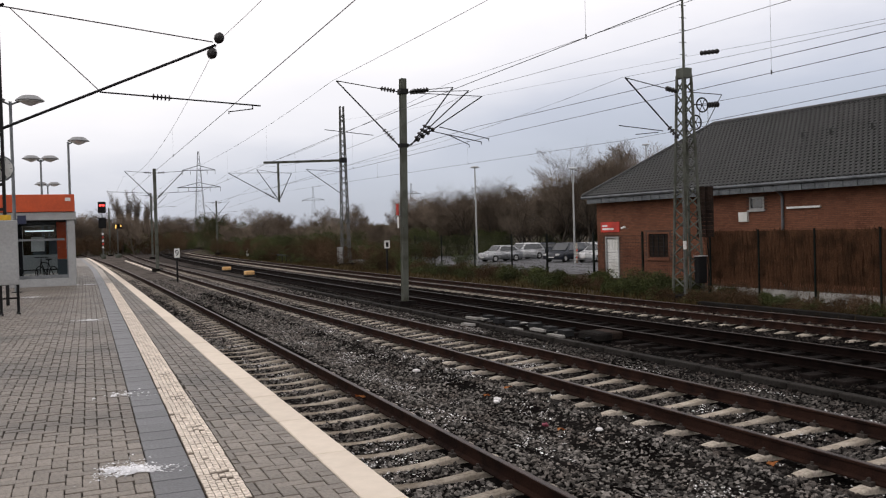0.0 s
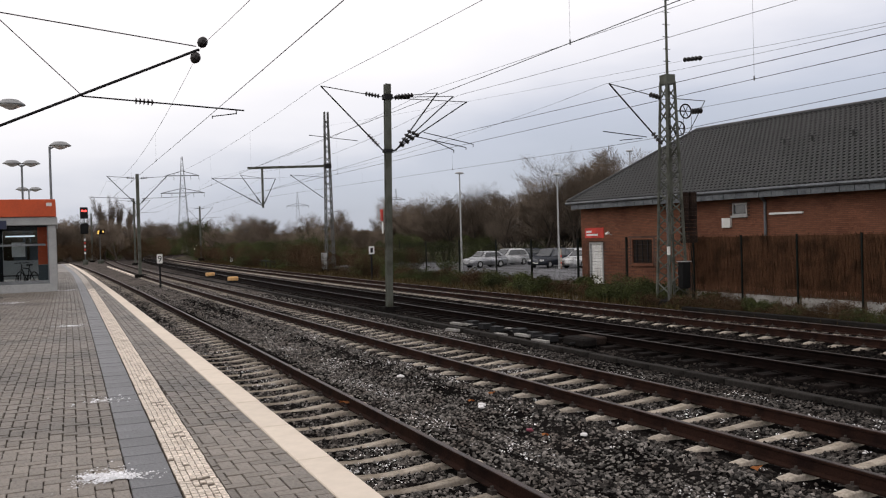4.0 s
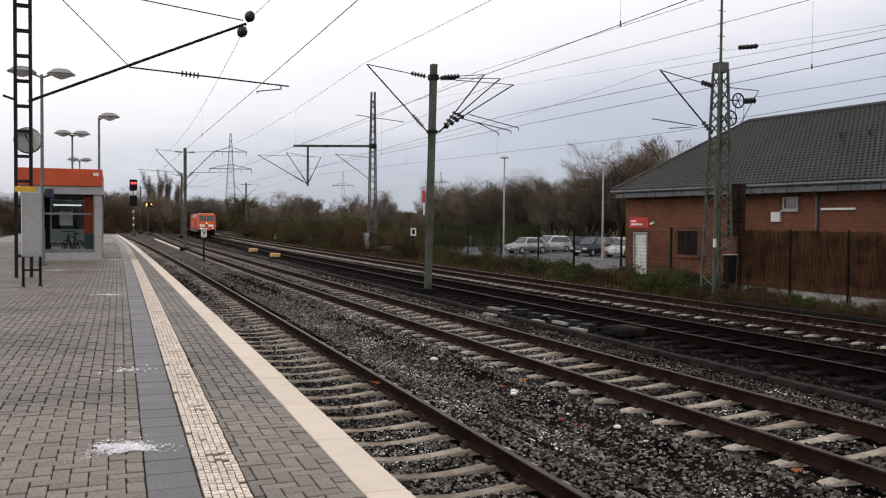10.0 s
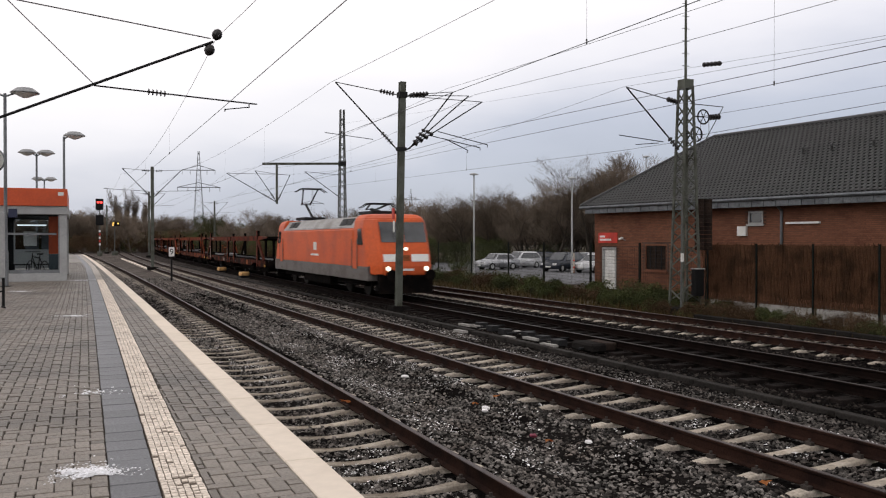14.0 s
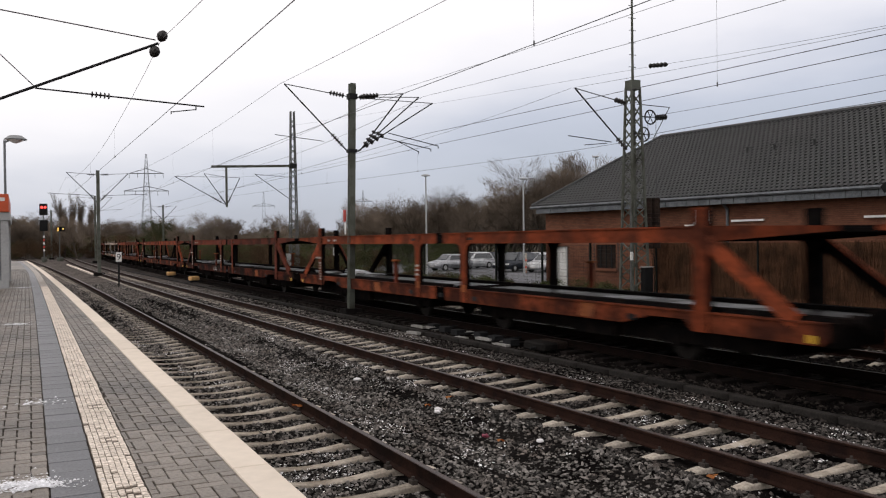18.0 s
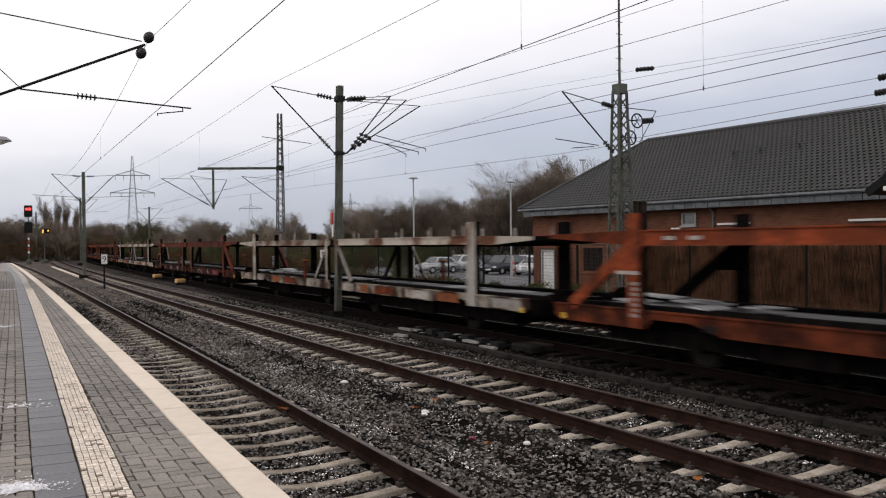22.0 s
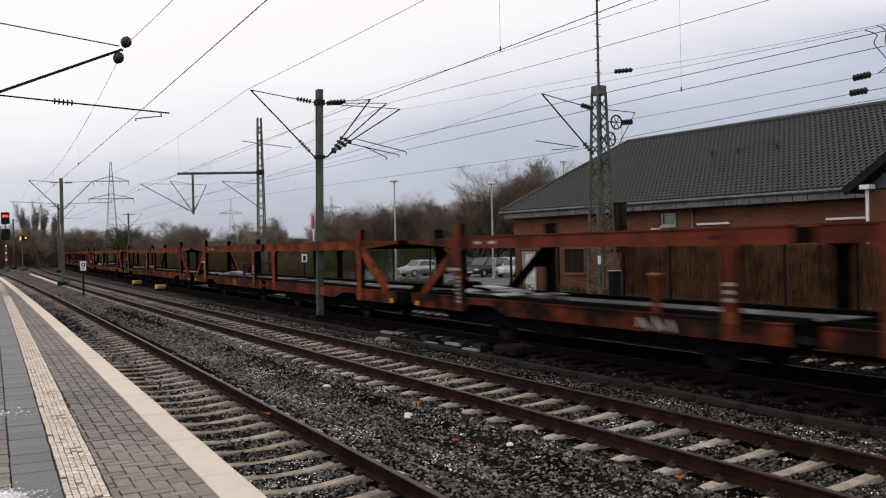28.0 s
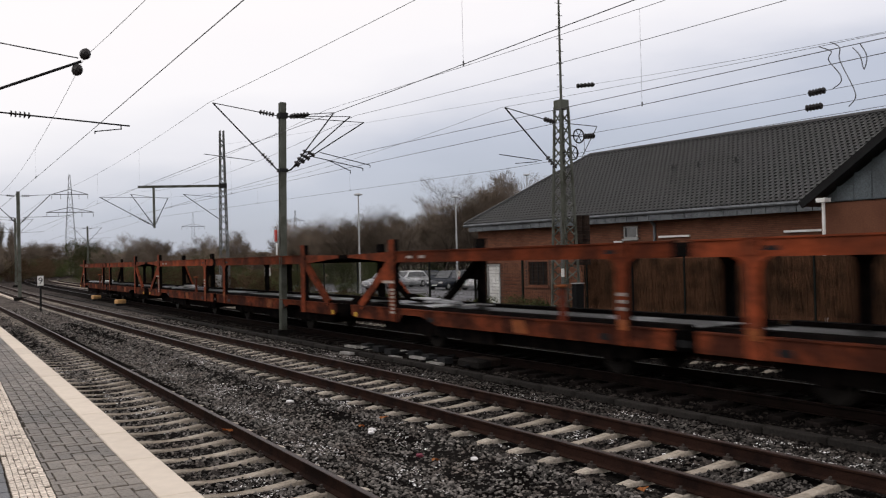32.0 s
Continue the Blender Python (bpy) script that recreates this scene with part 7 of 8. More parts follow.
def locomotive():
    """Front at y = 0 looking towards -y, rear at y = 19.6; rails at z = 0."""
    H = 3.58
    t = thing("locomotive", "orange-red electric locomotive with grey skirt and lit headlamps", "locomotive")
    y0, y1 = 0.55, 19.05

    def ring(y, w, z0, z1, zs, inset):
        return [(-w, y, z0), (-w, y, zs), (-w + inset, y, z1), (w - inset, y, z1), (w, y, zs), (w, y, z0)]

    def hull(name, secs, material, label=""):
        bm = B()
        rr = [[bm.verts.new(v) for v in s] for s in secs]
        for a, b in zip(rr, rr[1:]):
            for k in range(6):
                bm.faces.new((a[k], a[(k + 1) % 6], b[(k + 1) % 6], b[k]))
        bm.faces.new(rr[0])
        bm.faces.new(rr[-1][::-1])
        bmesh.ops.recalc_face_normals(bm, faces=bm.faces)
        bmesh.ops.bevel(bm, geom=list(bm.edges), offset=0.06, segments=2, affect="EDGES", clamp_overlap=True)
        return part(name, bm, material, t, label)
    # body side (between the cabs), cabs with a leaning front
    hull("body", [ring(3.3, 1.49, 1.25, 3.02, 2.95, 0.06), ring(16.3, 1.49, 1.25, 3.02, 2.95, 0.06)], "loco_red")
    hull("skirt", [ring(1.30, 1.50, 0.72, 1.34, 1.3, 0.02), ring(18.30, 1.50, 0.72, 1.34, 1.3, 0.02)], "loco_grey", "dusty grey lower side")
    hull("roof", [ring(3.2, 1.45, 2.96, 3.50, 3.02, 0.36), ring(16.4, 1.45, 2.96, 3.50, 3.02, 0.36)], "loco_roof", "pale grey roof hood")
    for s in (1, -1):
        f = (lambda y: y) if s == 1 else (lambda y: 19.6 - y)
        bm = B()
        # outlines at rising heights: front edge, half width, corner cut across and along
        levels = ((0.98, 0.56, 1.47, 0.42, 0.92), (1.35, 0.55, 1.49, 0.42, 0.98), (1.95, 0.72, 1.49, 0.41, 1.0), (2.95, 1.117, 1.47, 0.40, 0.95), (3.36, 1.28, 1.40, 0.36, 0.85), (3.53, 1.55, 1.24, 0.32, 0.60), (H, 1.95, 1.02, 0.25, 0.45))
        rings = []
        for z, a, w, cx, cy in levels:
            rings.append([bm.verts.new((x, f(y), z)) for x, y in ((-w, 3.35), (-w, a + cy), (-w + cx * 0.62, a + cy * 0.26), (-w + cx, a), (w - cx, a), (w - cx * 0.62, a + cy * 0.26), (w, a + cy), (w, 3.35))])
        for p, q in zip(rings, rings[1:]):
            for k in range(8):
                bm.faces.new((p[k], p[(k + 1) % 8], q[(k + 1) % 8], q[k]))
        bm.faces.new(rings[0])
        bm.faces.new(rings[-1][::-1])
        bmesh.ops.recalc_face_normals(bm, faces=bm.faces)
        bmesh.ops.bevel(bm, geom=[e for e in bm.edges if e.calc_face_angle(0) > 0.35], offset=0.05, segments=2, affect="EDGES", clamp_overlap=True)
        cab = part("cab", bm, "loco_red", t, "orange-red driver's cab")

        def face(name, x0, x1, z0, z1, material, out=0.02, label=""):
            """A panel lying on the leaning front."""
            def yat(z):
                pts = [(0.56, 0.98), (0.55, 1.35), (0.72, 1.95), (1.28, 3.36)]
                for (ya, za), (yb, zb) in zip(pts, pts[1:]):
                    if za <= z <= zb:
                        return ya + (yb - ya) * (z - za) / (zb - za)
                return 1.28
            bm = B()
            q = [(x0, z0), (x1, z0), (x1, z1), (x0, z1)]
            a = [bm.verts.new((x, f(yat(z) - out), z)) for x, z in q]
            b = [bm.verts.new((x, f(yat(z) + 0.05), z)) for x, z in q]
            bm.faces.new(a)
            bm.faces.new(b[::-1])
            for k in range(4):
                bm.faces.new((a[k], a[(k + 1) % 4], b[(k + 1) % 4], b[k]))
            return part(name, bm, material, cab, label)
        for x0, x1 in ((-1.05, -0.02), (0.02, 1.05)):
            face("windscreen", x0, x1, 2.36, 3.22, "glass_dark", 0.015, "dark windscreen half")
        for x0, x1 in ((-1.04, -0.24), (0.24, 1.04)):
            face("front_band", x0, x1, 1.55, 1.86, "white", 0.02, "white warning band")
        face("emblem", -0.17, 0.17, 1.58, 1.82, "rust_pale", 0.02, "faded square plate")
        face("number_bar", -0.3, 0.3, 1.16, 1.26, "white", 0.02, "small pale writing bar")
        for x, z, r in ((-0.88, 1.26, 0.085), (0.88, 1.26, 0.085), (0.0, 2.08, 0.065)):
            m_ = Matrix.Translation((x, f(0.54 if z < 2 else 0.75), z)) @ pose(0, 0, 0, 90, 0, 0)
            part_of(lambda bm: lathe(bm, ((r * 1.25, -0.04), (r * 1.25, 0.04)), 14, m_), "lamp_rim", "loco_grey", cab)
            part_of(lambda bm: lathe(bm, ((r * 1.15, -0.05), (r * 1.15, 0.05)), 14, m_), "headlamp", "headlight" if s == 1 else "lamp_glass", cab, "lit headlamp" if s == 1 else "")
        for x in (-1, 1):
            bm = B()
            q = [(2.02, 2.25), (2.72, 2.25), (2.72, 2.95), (2.28, 2.95)]
            a = [bm.verts.new((x * 1.44, f(yy), zz)) for yy, zz in q]
            b = [bm.verts.new((x * 1.502, f(yy), zz)) for yy, zz in q]
            bm.faces.new(b)
            bm.faces.new(a[::-1])
            for k in range(4):
                bm.faces.new((a[k], a[(k + 1) % 4], b[(k + 1) % 4], b[k]))
            part("side_window", bm, "glass_dark", cab)
            part_of(lambda bm: box(bm, x * 1.50 - 0.02, x * 1.50 + 0.02, min(f(2.72), f(3.32)), max(f(2.72), f(3.32)), 1.2, 2.3), "cab_door", "loco_red", cab)
            for yy in (2.66, 3.38):
                part_of(lambda bm: tube(bm, (x * 1.54, f(yy), 1.2), (x * 1.54, f(yy), 2.5), 0.018, 6), "grab_rail", "loco_grey", cab)
            for zz in (0.5, 0.85):
                part_of(lambda bm: box(bm, x * 1.42 - 0.08, x * 1.42 + 0.08, min(f(2.8), f(3.2)), max(f(2.8), f(3.2)), zz, zz + 0.03), "step", "bogie", cab)
        part_of(lambda bm: prism(bm, [(f(0.55), 0.22), (f(0.9), 0.22), (f(0.95), 1.02), (f(0.62), 1.02)], -1.22, 1.22, "x"), "snow_plough", "bogie", t)
        buffers(t, f(0.5), -s)
    for x in (-1, 1):
        part_of(lambda bm: box(bm, x * 1.49 - 0.012, x * 1.49 + 0.012, 9.2, 9.75, 1.95, 2.35), "emblem", "white", t, "small white emblem plate")
        part_of(lambda bm: box(bm, x * 1.49 - 0.012, x * 1.49 + 0.012, 8.8, 10.2, 1.66, 1.76), "number_bar", "white", t, "small pale writing bar")
        for y in (4.3, 13.9):
            for k in range(2):
                part_of(lambda bm: bar(bm, (x * 1.385, y + k * 0.95, 3.13), (x * 1.17, y + k * 0.95, 3.43), 0.8, 0.03, (1, 0, 0.5)), "roof_grille", "black", t, "black louvred roof grille")
    # two bogies
    for y in (4.6, 15.0):
        bm = B()
        for s in (-1, 1):
            box(bm, s * 1.05 - 0.1, s * 1.05 + 0.1, y - 2.1, y + 2.1, 0.45, 0.78)
        box(bm, -1.0, 1.0, y - 0.35, y + 0.35, 0.4, 0.75)
        b = part("bogie", bm, "bogie", t)
        for s in (-1, 1):
            for d in (-1.3, 1.3):
                part_of(lambda bm: tube(bm, (s * 1.08, y + d, 0.6), (s * 1.08, y + d, 0.98), 0.12, 8), "spring", "bogie", b)
        for d in (-1.3, 1.3):
            wheelset(t, y + d, 0.55)
    part_of(lambda bm: box(bm, -1.3, 1.3, 7.4, 12.2, 0.3, 0.85), "underfloor_box", "bogie", t)
    # pantographs: the front one folded, the rear one raised
    for y, up in ((4.0, 0.42), (15.6, 1.75)):
        p = part_of(lambda bm: (box(bm, -0.65, 0.65, y - 0.95, y - 0.8, 3.62, 3.76), box(bm, -0.65, 0.65, y + 0.8, y + 0.95, 3.62, 3.76), box(bm, -0.65, -0.5, y - 0.8, y + 0.8, 3.62, 3.76), box(bm, 0.5, 0.65, y - 0.8, y + 0.8, 3.62, 3.76), [insulator(bm, (sx * 0.5, y + sy * 0.6, 3.44), (sx * 0.5, y + sy * 0.6, 3.64), 0.09, 3) for sx in (-1, 1) for sy in (-1, 1)]), "pantograph", "steel_dark", t, "folded pantograph" if up < 1 else "raised pantograph")
        k, top = (y + 1.0, 3.68 + up * 0.5), (y - 0.1, 3.68 + up)
        part_of(lambda bm: (tube(bm, (0, y - 0.6, 3.68), (0, k[0], k[1]), 0.07, 8), tube(bm, (0.25, k[0], k[1]), (0.45, top[0], top[1]), 0.045, 6), tube(bm, (-0.25, k[0], k[1]), (-0.45, top[0], top[1]), 0.045, 6), tube(bm, (-0.3, k[0], k[1]), (0.3, k[0], k[1]), 0.03, 6)), "arm", "steel_dark", p)
        part_of(lambda bm: [(tube(bm, (-0.6, top[0] + d, top[1]), (0.6, top[0] + d, top[1]), 0.04, 6), tube(bm, (-0.6, top[0] + d, top[1]), (-0.95, top[0] + d, top[1] - 0.2), 0.025, 6), tube(bm, (0.6, top[0] + d, top[1]), (0.95, top[0] + d, top[1] - 0.2), 0.025, 6)) for d in (-0.2, 0.2)], "pan_head", "steel_dark", p)
    part_of(lambda bm: box(bm, -0.5, 0.5, 6.2, 13.4, 3.45, 3.56), "roof_walkway", "loco_roof", t)
    t.scale = (0.90, 0.975, 0.925)
    return t


PITCH = 26.5   # length of one wagon over its buffers


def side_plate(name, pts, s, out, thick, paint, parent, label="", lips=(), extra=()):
    """An outline in y and z as a plate on one side of a wagon: painted outside, black inside and on edges as painted
    shade; lips are flanges (y0, y1, z).
    """
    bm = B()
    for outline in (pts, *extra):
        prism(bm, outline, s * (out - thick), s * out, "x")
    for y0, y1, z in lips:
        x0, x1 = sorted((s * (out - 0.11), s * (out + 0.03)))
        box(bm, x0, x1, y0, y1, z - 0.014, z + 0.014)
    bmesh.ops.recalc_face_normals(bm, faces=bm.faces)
    # Shade painted in: inner faces and edges take the near-black material.
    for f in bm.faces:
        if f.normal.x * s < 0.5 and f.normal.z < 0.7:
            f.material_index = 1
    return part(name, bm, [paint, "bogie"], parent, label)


def upright(y, w, z0, z1, knee=0.0, at=2.21):
    """Outlines of a post, with small knees under the beam."""
    out = [[(y - w / 2, z0), (y - w / 2, z1), (y + w / 2, z1), (y + w / 2, z0)]]
    if knee:
        out += [[(y + d * w / 2, at), (y + d * (w / 2 + knee), at), (y + d * (w / 2 + knee * 0.3), at - knee * 0.35), (y + d * w / 2, at - knee)] for d in (-1, 1)]
    return out


def slant(y0, z0, y1, z1, w):
    """Outline of a slanting bar of a given width."""
    n = math.hypot(y1 - y0, z1 - z0)
    a, b = -(z1 - z0) / n * w / 2, (y1 - y0) / n * w / 2
    return [(y0 + a, z0 + b), (y1 + a, z1 + b), (y1 - a, z1 - b), (y0 - a, z0 - b)]


def wagon(paint, words, vee=False, patches=()):
    """A two-part car-carrying wagon, front at y = 0. vee: plated end posts and slanting bars beside the middle posts instead of at the ends.
    patches: (start, length, paint) of repainted or sprayed stretches along the sill."""
    t = thing("car_carrier_wagon", words, "freight wagon", group="car carrier wagons")
    end, mid, sill = 3.1, PITCH / 2, paint + "_sill"
    flip = lambda pts: [(PITCH - y, z) for y, z in pts]
    m = mid - 0.28
    low, top = (0.70, 2.47) if vee else (0.65, 2.50)
    half = [(0.5, low + 0.09), (0.5, 1.0), (m, 1.0), (m, low), (5.3, low), (4.5, 0.84), (3.55, 0.84), (3.35, low), (0.7, low)]
    beam = [(end, top - (0.22 if vee else 0.29)), (end, top), (mid - 0.2, top), (mid - 0.2, top - (0.22 if vee else 0.29))]
    tip = [(end, beam[0][1]), (2.2, top - 0.24), (1.2, top - 0.18), (0.32, top - 0.13), (0.32, top - 0.05), (end, top)]
    for s in (-1, 1):
        for turn in (lambda p: p, flip):
            ends = sorted((turn([(0.5, 0)])[0][0], turn([(m, 0)])[0][0]))
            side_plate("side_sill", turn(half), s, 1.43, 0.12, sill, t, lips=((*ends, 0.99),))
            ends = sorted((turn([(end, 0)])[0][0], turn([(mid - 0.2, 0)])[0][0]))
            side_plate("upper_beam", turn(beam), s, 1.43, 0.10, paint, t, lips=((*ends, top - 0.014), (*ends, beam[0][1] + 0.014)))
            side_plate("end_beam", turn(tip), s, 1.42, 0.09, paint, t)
        part_of(lambda bm: box(bm, s * 1.36 - 0.05, s * 1.36 + 0.05, mid - 0.19, mid + 0.19, top - 0.26, top - 0.07), "beam_joint", "bogie", t, "dark hinge of the upper beam")
        for y in (end, PITCH - end):
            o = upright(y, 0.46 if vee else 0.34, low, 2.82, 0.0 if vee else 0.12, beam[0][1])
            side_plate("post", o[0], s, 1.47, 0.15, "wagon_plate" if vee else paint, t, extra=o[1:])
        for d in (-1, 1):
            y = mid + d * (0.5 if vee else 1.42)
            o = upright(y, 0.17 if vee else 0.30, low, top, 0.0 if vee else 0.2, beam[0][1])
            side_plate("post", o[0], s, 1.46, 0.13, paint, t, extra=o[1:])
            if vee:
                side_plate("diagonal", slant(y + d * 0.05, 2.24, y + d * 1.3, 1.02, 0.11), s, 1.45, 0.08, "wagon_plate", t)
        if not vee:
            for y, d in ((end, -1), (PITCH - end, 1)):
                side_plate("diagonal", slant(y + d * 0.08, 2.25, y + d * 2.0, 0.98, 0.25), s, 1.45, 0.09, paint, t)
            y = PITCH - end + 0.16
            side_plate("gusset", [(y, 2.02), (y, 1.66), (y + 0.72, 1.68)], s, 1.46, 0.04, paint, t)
            part_of(lambda bm: box(bm, s * 1.475 - 0.004, s * 1.475 + 0.004, y - 0.28, y + 0.35, 1.66, 1.73), "writing_bar", "wagon_plate", t)
        # pale writing on posts and beam, unreadable
        yw = PITCH - end
        part_of(lambda bm: [box(bm, s * 1.476 - 0.004, s * 1.476 + 0.004, yw - 0.11, yw + 0.10 - 0.05 * (k % 2), 0.86 + k * 0.10, 0.92 + k * 0.10) for k in range(7)], "lettering", "wagon_plate", t)
        part_of(lambda bm: [box(bm, s * 1.476 - 0.004, s * 1.476 + 0.004, mid + 1.42 - 0.10 if not vee else yw - 0.12, mid + 1.42 + 0.08 if not vee else yw + 0.1, 1.28 + k * 0.13, 1.34 + k * 0.13) for k in range(3)], "lettering", "wagon_plate", t)
        for y0, y1 in ((yw - 1.05, yw - 0.78), (yw - 1.7, yw - 1.42)):
            part_of(lambda bm: box(bm, s * 1.435 - 0.004, s * 1.435 + 0.004, y0, y1, top - 0.19, top - 0.12), "writing_bar", "wagon_plate", t)
        for y in (0.8, PITCH - 0.8):
            part_of(lambda bm: box(bm, s * 1.44 - 0.012, s * 1.44 + 0.012, y - 0.06, y + 0.06, 0.68, 0.80), "yellow_plate", "yellow", t, "small yellow plate")
        # Flat black plates paint the shade inside slots of sill and beam.
        for y in (mid - 1.95, mid, mid + 1.95, end + 1.9, PITCH - end - 1.9):
            part_of(lambda bm: prism(bm, [(y - 0.15, low + 0.13), (y - 0.11, low + 0.19), (y + 0.11, low + 0.19), (y + 0.15, low + 0.13), (y + 0.11, low + 0.07), (y - 0.11, low + 0.07)], s * 1.428, s * 1.4335, "x"), "sill_slot", "black", t)
        if not vee:
            for d in (-1, 1):
                part_of(lambda bm: prism(bm, [(mid + d * 1.75 - 0.16, top - 0.2), (mid + d * 1.75 - 0.1, top - 0.13), (mid + d * 1.75 + 0.1, top - 0.13), (mid + d * 1.75 + 0.16, top - 0.2)], s * 1.428, s * 1.4335, "x"), "beam_slot", "black", t)
                part_of(lambda bm: box(bm, s * 1.463 - 0.004, s * 1.463 + 0.004, mid + d * 1.42 - 0.11, mid + d * 1.42 + 0.09, 0.93, 1.12), "paint_patch", "rust_pale", t)
        # handbrake stands, one on each side at opposite ends
        y = mid - s * 3.2
        st = part_of(lambda bm: box(bm, s * 1.36 - 0.04, s * 1.36 + 0.04, y - 0.07, y + 0.07, 0.98, 1.66), "brake_stand", "rust_dark", t)
        part_of(lambda bm: lathe(bm, ((0.11, -0.03), (0.13, 0.0), (0.11, 0.03)), 10, Matrix.Translation((s * 1.36, y, 1.69))), "brake_wheel", "rust_pale", st, "worn ochre brake wheel")
        for y0, ln, look_ in patches:
            g = random.Random(int(y0 * 10))
            if look_ in ("spray_pink", "wagon_plate") and not vee:
                n = max(3, int(ln / 0.2))
                marks = [slant(y0 + ln * (k + g.uniform(-0.3, 0.3)) / n, low + g.uniform(0.02, 0.1), y0 + ln * (k + g.uniform(0.2, 1.2)) / n, 0.96 - g.uniform(0, 0.1), g.uniform(0.03, 0.09)) for k in range(n)]
            else:
                marks = [[(y0 + g.uniform(-0.08, 0.08), low + 0.03), (y0 + g.uniform(-0.08, 0.08), 0.965), (y0 + ln, 0.965), (y0 + ln + g.uniform(-0.1, 0.1), low + 0.03)]]
            part_of(lambda bm: [prism(bm, mk, s * 1.431, s * (1.436 + 0.002 * (i % 3)), "x") for i, mk in enumerate(marks)], "sill_patch", look_, t)
        if vee:
            for a in (end + 0.5, mid + 0.6):
                for k in range(5):
                    part_of(lambda bm: box(bm, s * 1.38 - 0.02, s * 1.38 + 0.02, a + k * 1.9, a + 0.05 + k * 1.9, top, top + 0.26), "wheel_stop", "wagon_plate", t)
    # Underside: near-black colour and a widened underframe put extra shade below the deck.
    for a, b in ((0.55, mid - 0.28), (mid + 0.28, PITCH - 0.55)):
        for s in (-1, 1):
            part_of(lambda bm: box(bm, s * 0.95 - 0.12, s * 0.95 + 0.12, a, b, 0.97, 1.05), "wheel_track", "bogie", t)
        part_of(lambda bm: box(bm, -1.3, 1.3, a, b, 0.93, 0.97), "lower_deck", "deck", t, "pale grey lower deck with dark patches")
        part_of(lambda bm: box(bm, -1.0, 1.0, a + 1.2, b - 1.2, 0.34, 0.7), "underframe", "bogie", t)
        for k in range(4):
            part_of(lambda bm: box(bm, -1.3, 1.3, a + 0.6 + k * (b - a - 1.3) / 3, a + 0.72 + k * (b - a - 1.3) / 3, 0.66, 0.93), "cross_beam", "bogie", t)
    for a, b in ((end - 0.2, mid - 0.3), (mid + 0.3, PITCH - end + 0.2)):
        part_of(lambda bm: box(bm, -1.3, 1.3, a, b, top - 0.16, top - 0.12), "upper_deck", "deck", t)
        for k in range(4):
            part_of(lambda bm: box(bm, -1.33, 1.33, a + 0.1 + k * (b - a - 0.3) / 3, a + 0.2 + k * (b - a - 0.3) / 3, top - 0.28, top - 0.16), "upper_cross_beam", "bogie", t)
    for f in (1, -1):
        yy = lambda v: v if f == 1 else PITCH - v
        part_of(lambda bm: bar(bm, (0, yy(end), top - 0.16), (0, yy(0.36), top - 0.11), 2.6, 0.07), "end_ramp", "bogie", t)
    g = random.Random(3)
    for k in range(7):
        y0 = PITCH - 5.2 + 0.6 * k
        part_of(lambda bm: box(bm, -0.28, 0.28, 0, g.uniform(0.5, 1.1), 0, 0.03, pose(g.uniform(-0.85, 0.85), y0, 1.056 + 0.004 * k, g.uniform(0, 2.5), g.uniform(-2, 2), g.uniform(-15, 15))), "bridging_plate", "deck_plate", t, "pale wet bridging plate")
    for y in (0.62, PITCH - 0.62, mid - 0.35, mid + 0.35):
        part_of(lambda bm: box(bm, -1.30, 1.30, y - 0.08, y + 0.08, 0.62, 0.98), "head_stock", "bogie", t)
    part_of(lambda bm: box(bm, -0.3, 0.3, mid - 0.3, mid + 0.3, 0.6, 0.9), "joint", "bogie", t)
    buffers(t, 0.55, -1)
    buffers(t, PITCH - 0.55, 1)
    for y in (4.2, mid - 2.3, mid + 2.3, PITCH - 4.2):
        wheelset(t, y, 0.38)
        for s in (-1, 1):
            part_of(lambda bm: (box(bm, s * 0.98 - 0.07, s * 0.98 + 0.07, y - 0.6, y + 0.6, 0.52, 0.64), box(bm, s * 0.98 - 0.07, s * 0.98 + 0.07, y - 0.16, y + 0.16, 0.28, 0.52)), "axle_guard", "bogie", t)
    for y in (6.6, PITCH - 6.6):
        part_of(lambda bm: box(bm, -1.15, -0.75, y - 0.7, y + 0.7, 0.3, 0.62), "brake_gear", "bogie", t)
    return t


# metres travelled by the train since 16.5 s, at a pace that rises slowly
RUN = ((0.0, -392.0), (9.0, -176.6), (14.5, -47.2), (16.5, 0.0), (17.0, 11.96), (19.0, 60.1), (21.0, 109.4), (23.0, 159.5), (25.0, 210.2), (28.0, 287.5), (30.0, 339.4), (32.0, 391.9))


def gone(t):
    for (a, p), (b, q) in zip(RUN, RUN[1:]):
        if t <= b:
            return p + (q - p) * (t - a) / (b - a)
    return RUN[-1][1]


def place(front, length):
    """Pose of a vehicle whose front stands front metres along the line (towards +y it looks back)."""
    pts = LINES["track_3"]
    xa, ya, _ = along(pts, front + 2.5)
    xb, yb, _ = along(pts, front + length - 2.5)
    a = math.atan2(xb - xa, yb - ya)
    return pose(xa - 2.5 * math.sin(a), ya - 2.5 * math.cos(a), 0, 0, 0, -math.degrees(a))


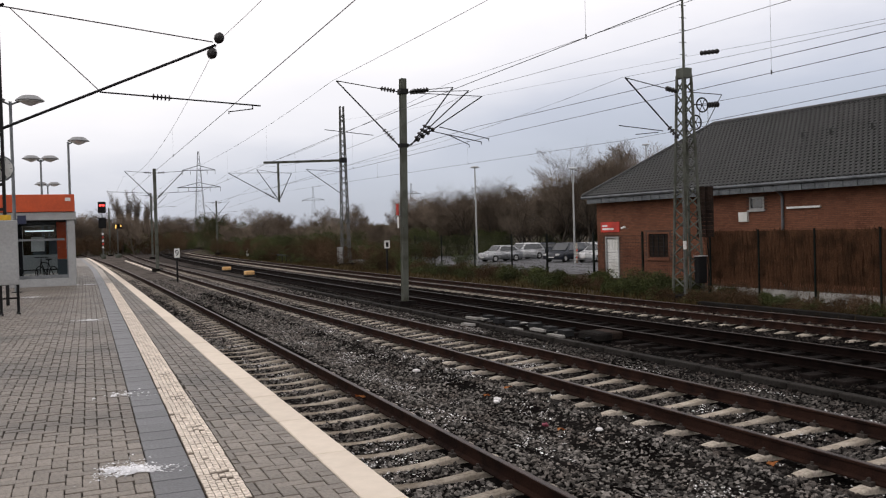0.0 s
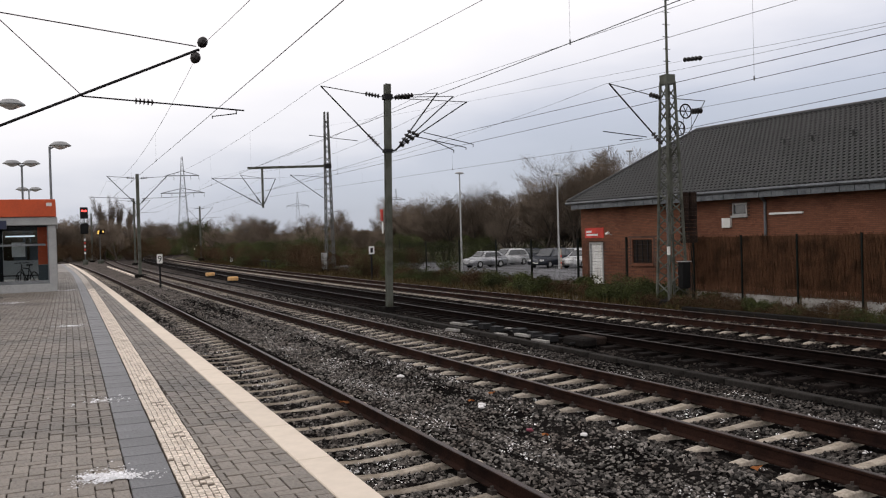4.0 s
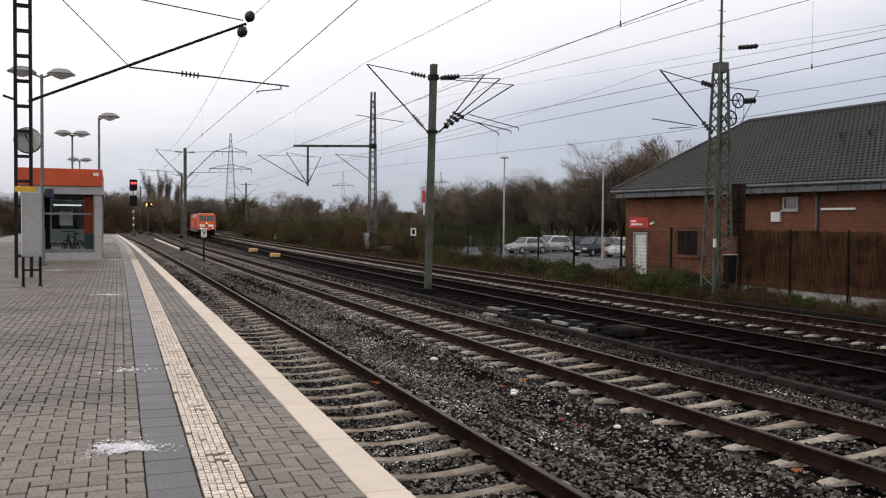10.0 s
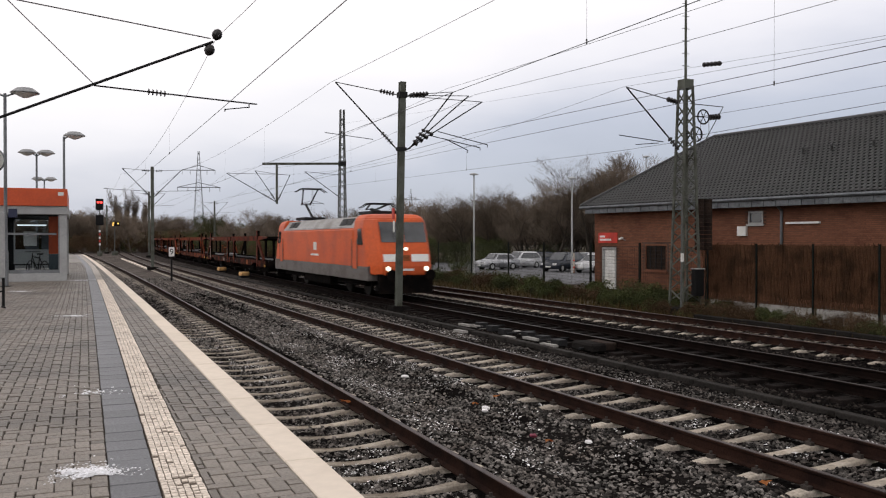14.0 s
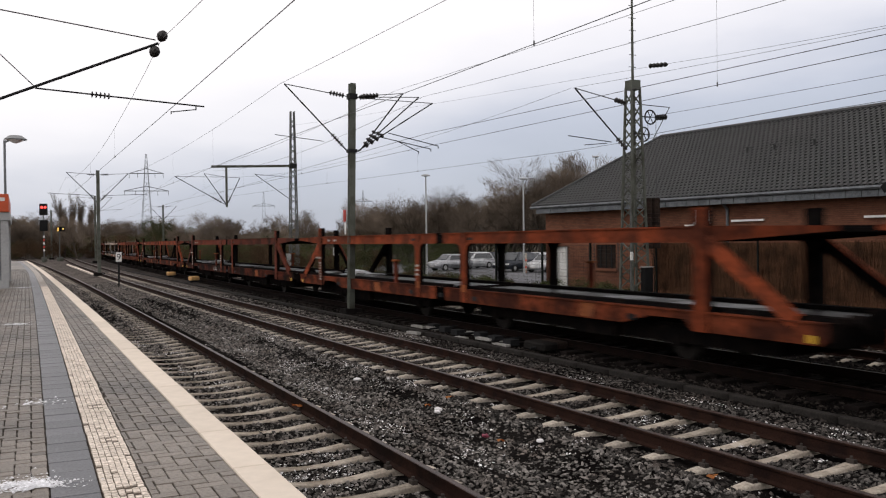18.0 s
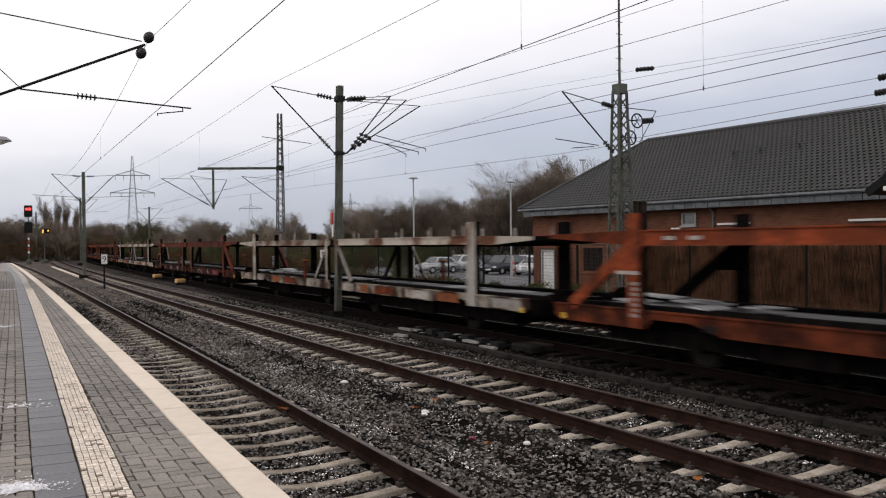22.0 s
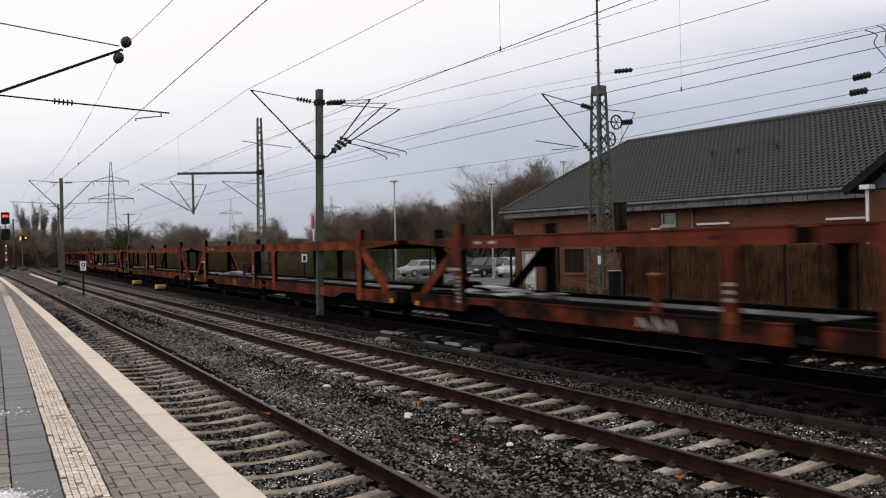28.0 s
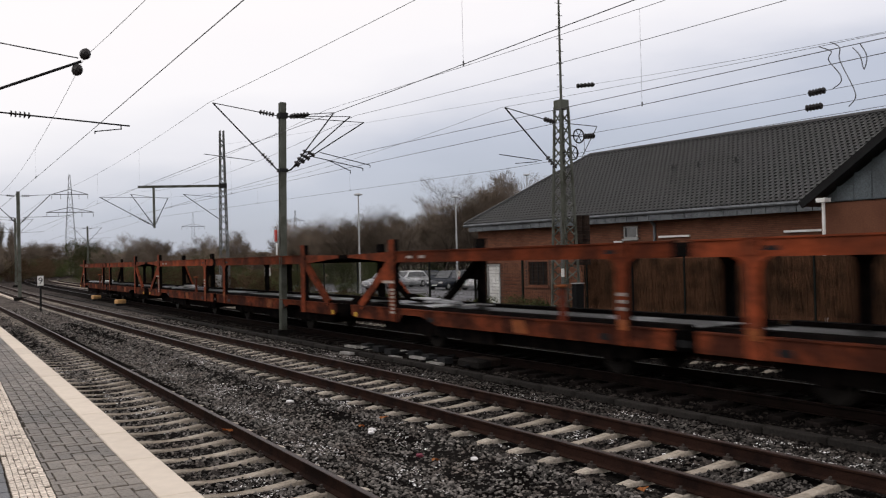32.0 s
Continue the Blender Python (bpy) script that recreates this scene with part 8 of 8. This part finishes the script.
def motions():
    engine = locomotive()
    first = {"rust": wagon("rust", "rusty orange-red empty double-deck car carrier wagon", patches=((6.2, 0.45, "rust_pale"), (17.6, 0.5, "rust_pale"))),
             "rust_dark": wagon("rust_dark", "dark oxide-red empty double-deck car carrier wagon", patches=((6.4, 0.6, "rust_pale"), (16.0, 1.0, "wagon_plate"))),
             "sprayed": wagon("rust_dark", "oxide-red car carrier wagon with white and pink sprayed sill",
                              patches=((4.4, 1.6, "spray_pink"), (6.9, 0.45, "wagon_plate"), (8.6, 1.5, "wagon_plate"), (16.2, 0.8, "wagon_plate"), (18.6, 1.1, "wagon_plate"), (21.0, 0.9, "spray_pink"))),
             "wagon_white": wagon("wagon_white", "flaking cream and rust-stained empty double-deck car carrier wagon", True,
                                  patches=((0.9, 1.3, "wagon_plate"), (3.9, 1.2, "rust_pale"), (5.6, 1.5, "wagon_plate"), (8.0, 1.4, "rust"), (10.0, 0.6, "rust_pale"), (11.2, 1.0, "wagon_plate"),
                                           (15.2, 0.9, "wagon_plate"), (17.4, 1.6, "rust"), (19.6, 1.0, "rust_pale"), (22.0, 1.1, "wagon_plate"), (24.0, 1.2, "wagon_white")))}
    order = ["rust_dark", "rust", "rust", "rust_dark", "rust", "rust", "wagon_white", "sprayed", "wagon_white", "rust_dark", "rust", "rust_dark", "rust", "rust", "rust", "rust", "rust", "rust"]
    train, used = [(engine, 0.1, 19.1)], set()
    for i, k in enumerate(order):
        ob = first[k] if k not in used else copy_thing(first[k], Matrix())
        used.add(k)
        train.append((ob, 19.6 + i * PITCH, PITCH))
    for ob, back, length in train:
        rows = []
        for j in range(65):
            t = j * 0.5
            s = 18.9 - START - (gone(t) - gone(14.5)) + back
            if s < 0.5:
                s = 0.5 + (s - 0.5)
            rows.append((t, place(s, length)))
        walk(ob, rows)


# ---- everything in its place ----
build_ground()
build_masts()
build_wires()
build_building()
build_fences()
build_car_park()
build_far()
build_plants()
build_platform_things()
build_signals()
build_stones()
build_tracks()
build_platform()
motions()
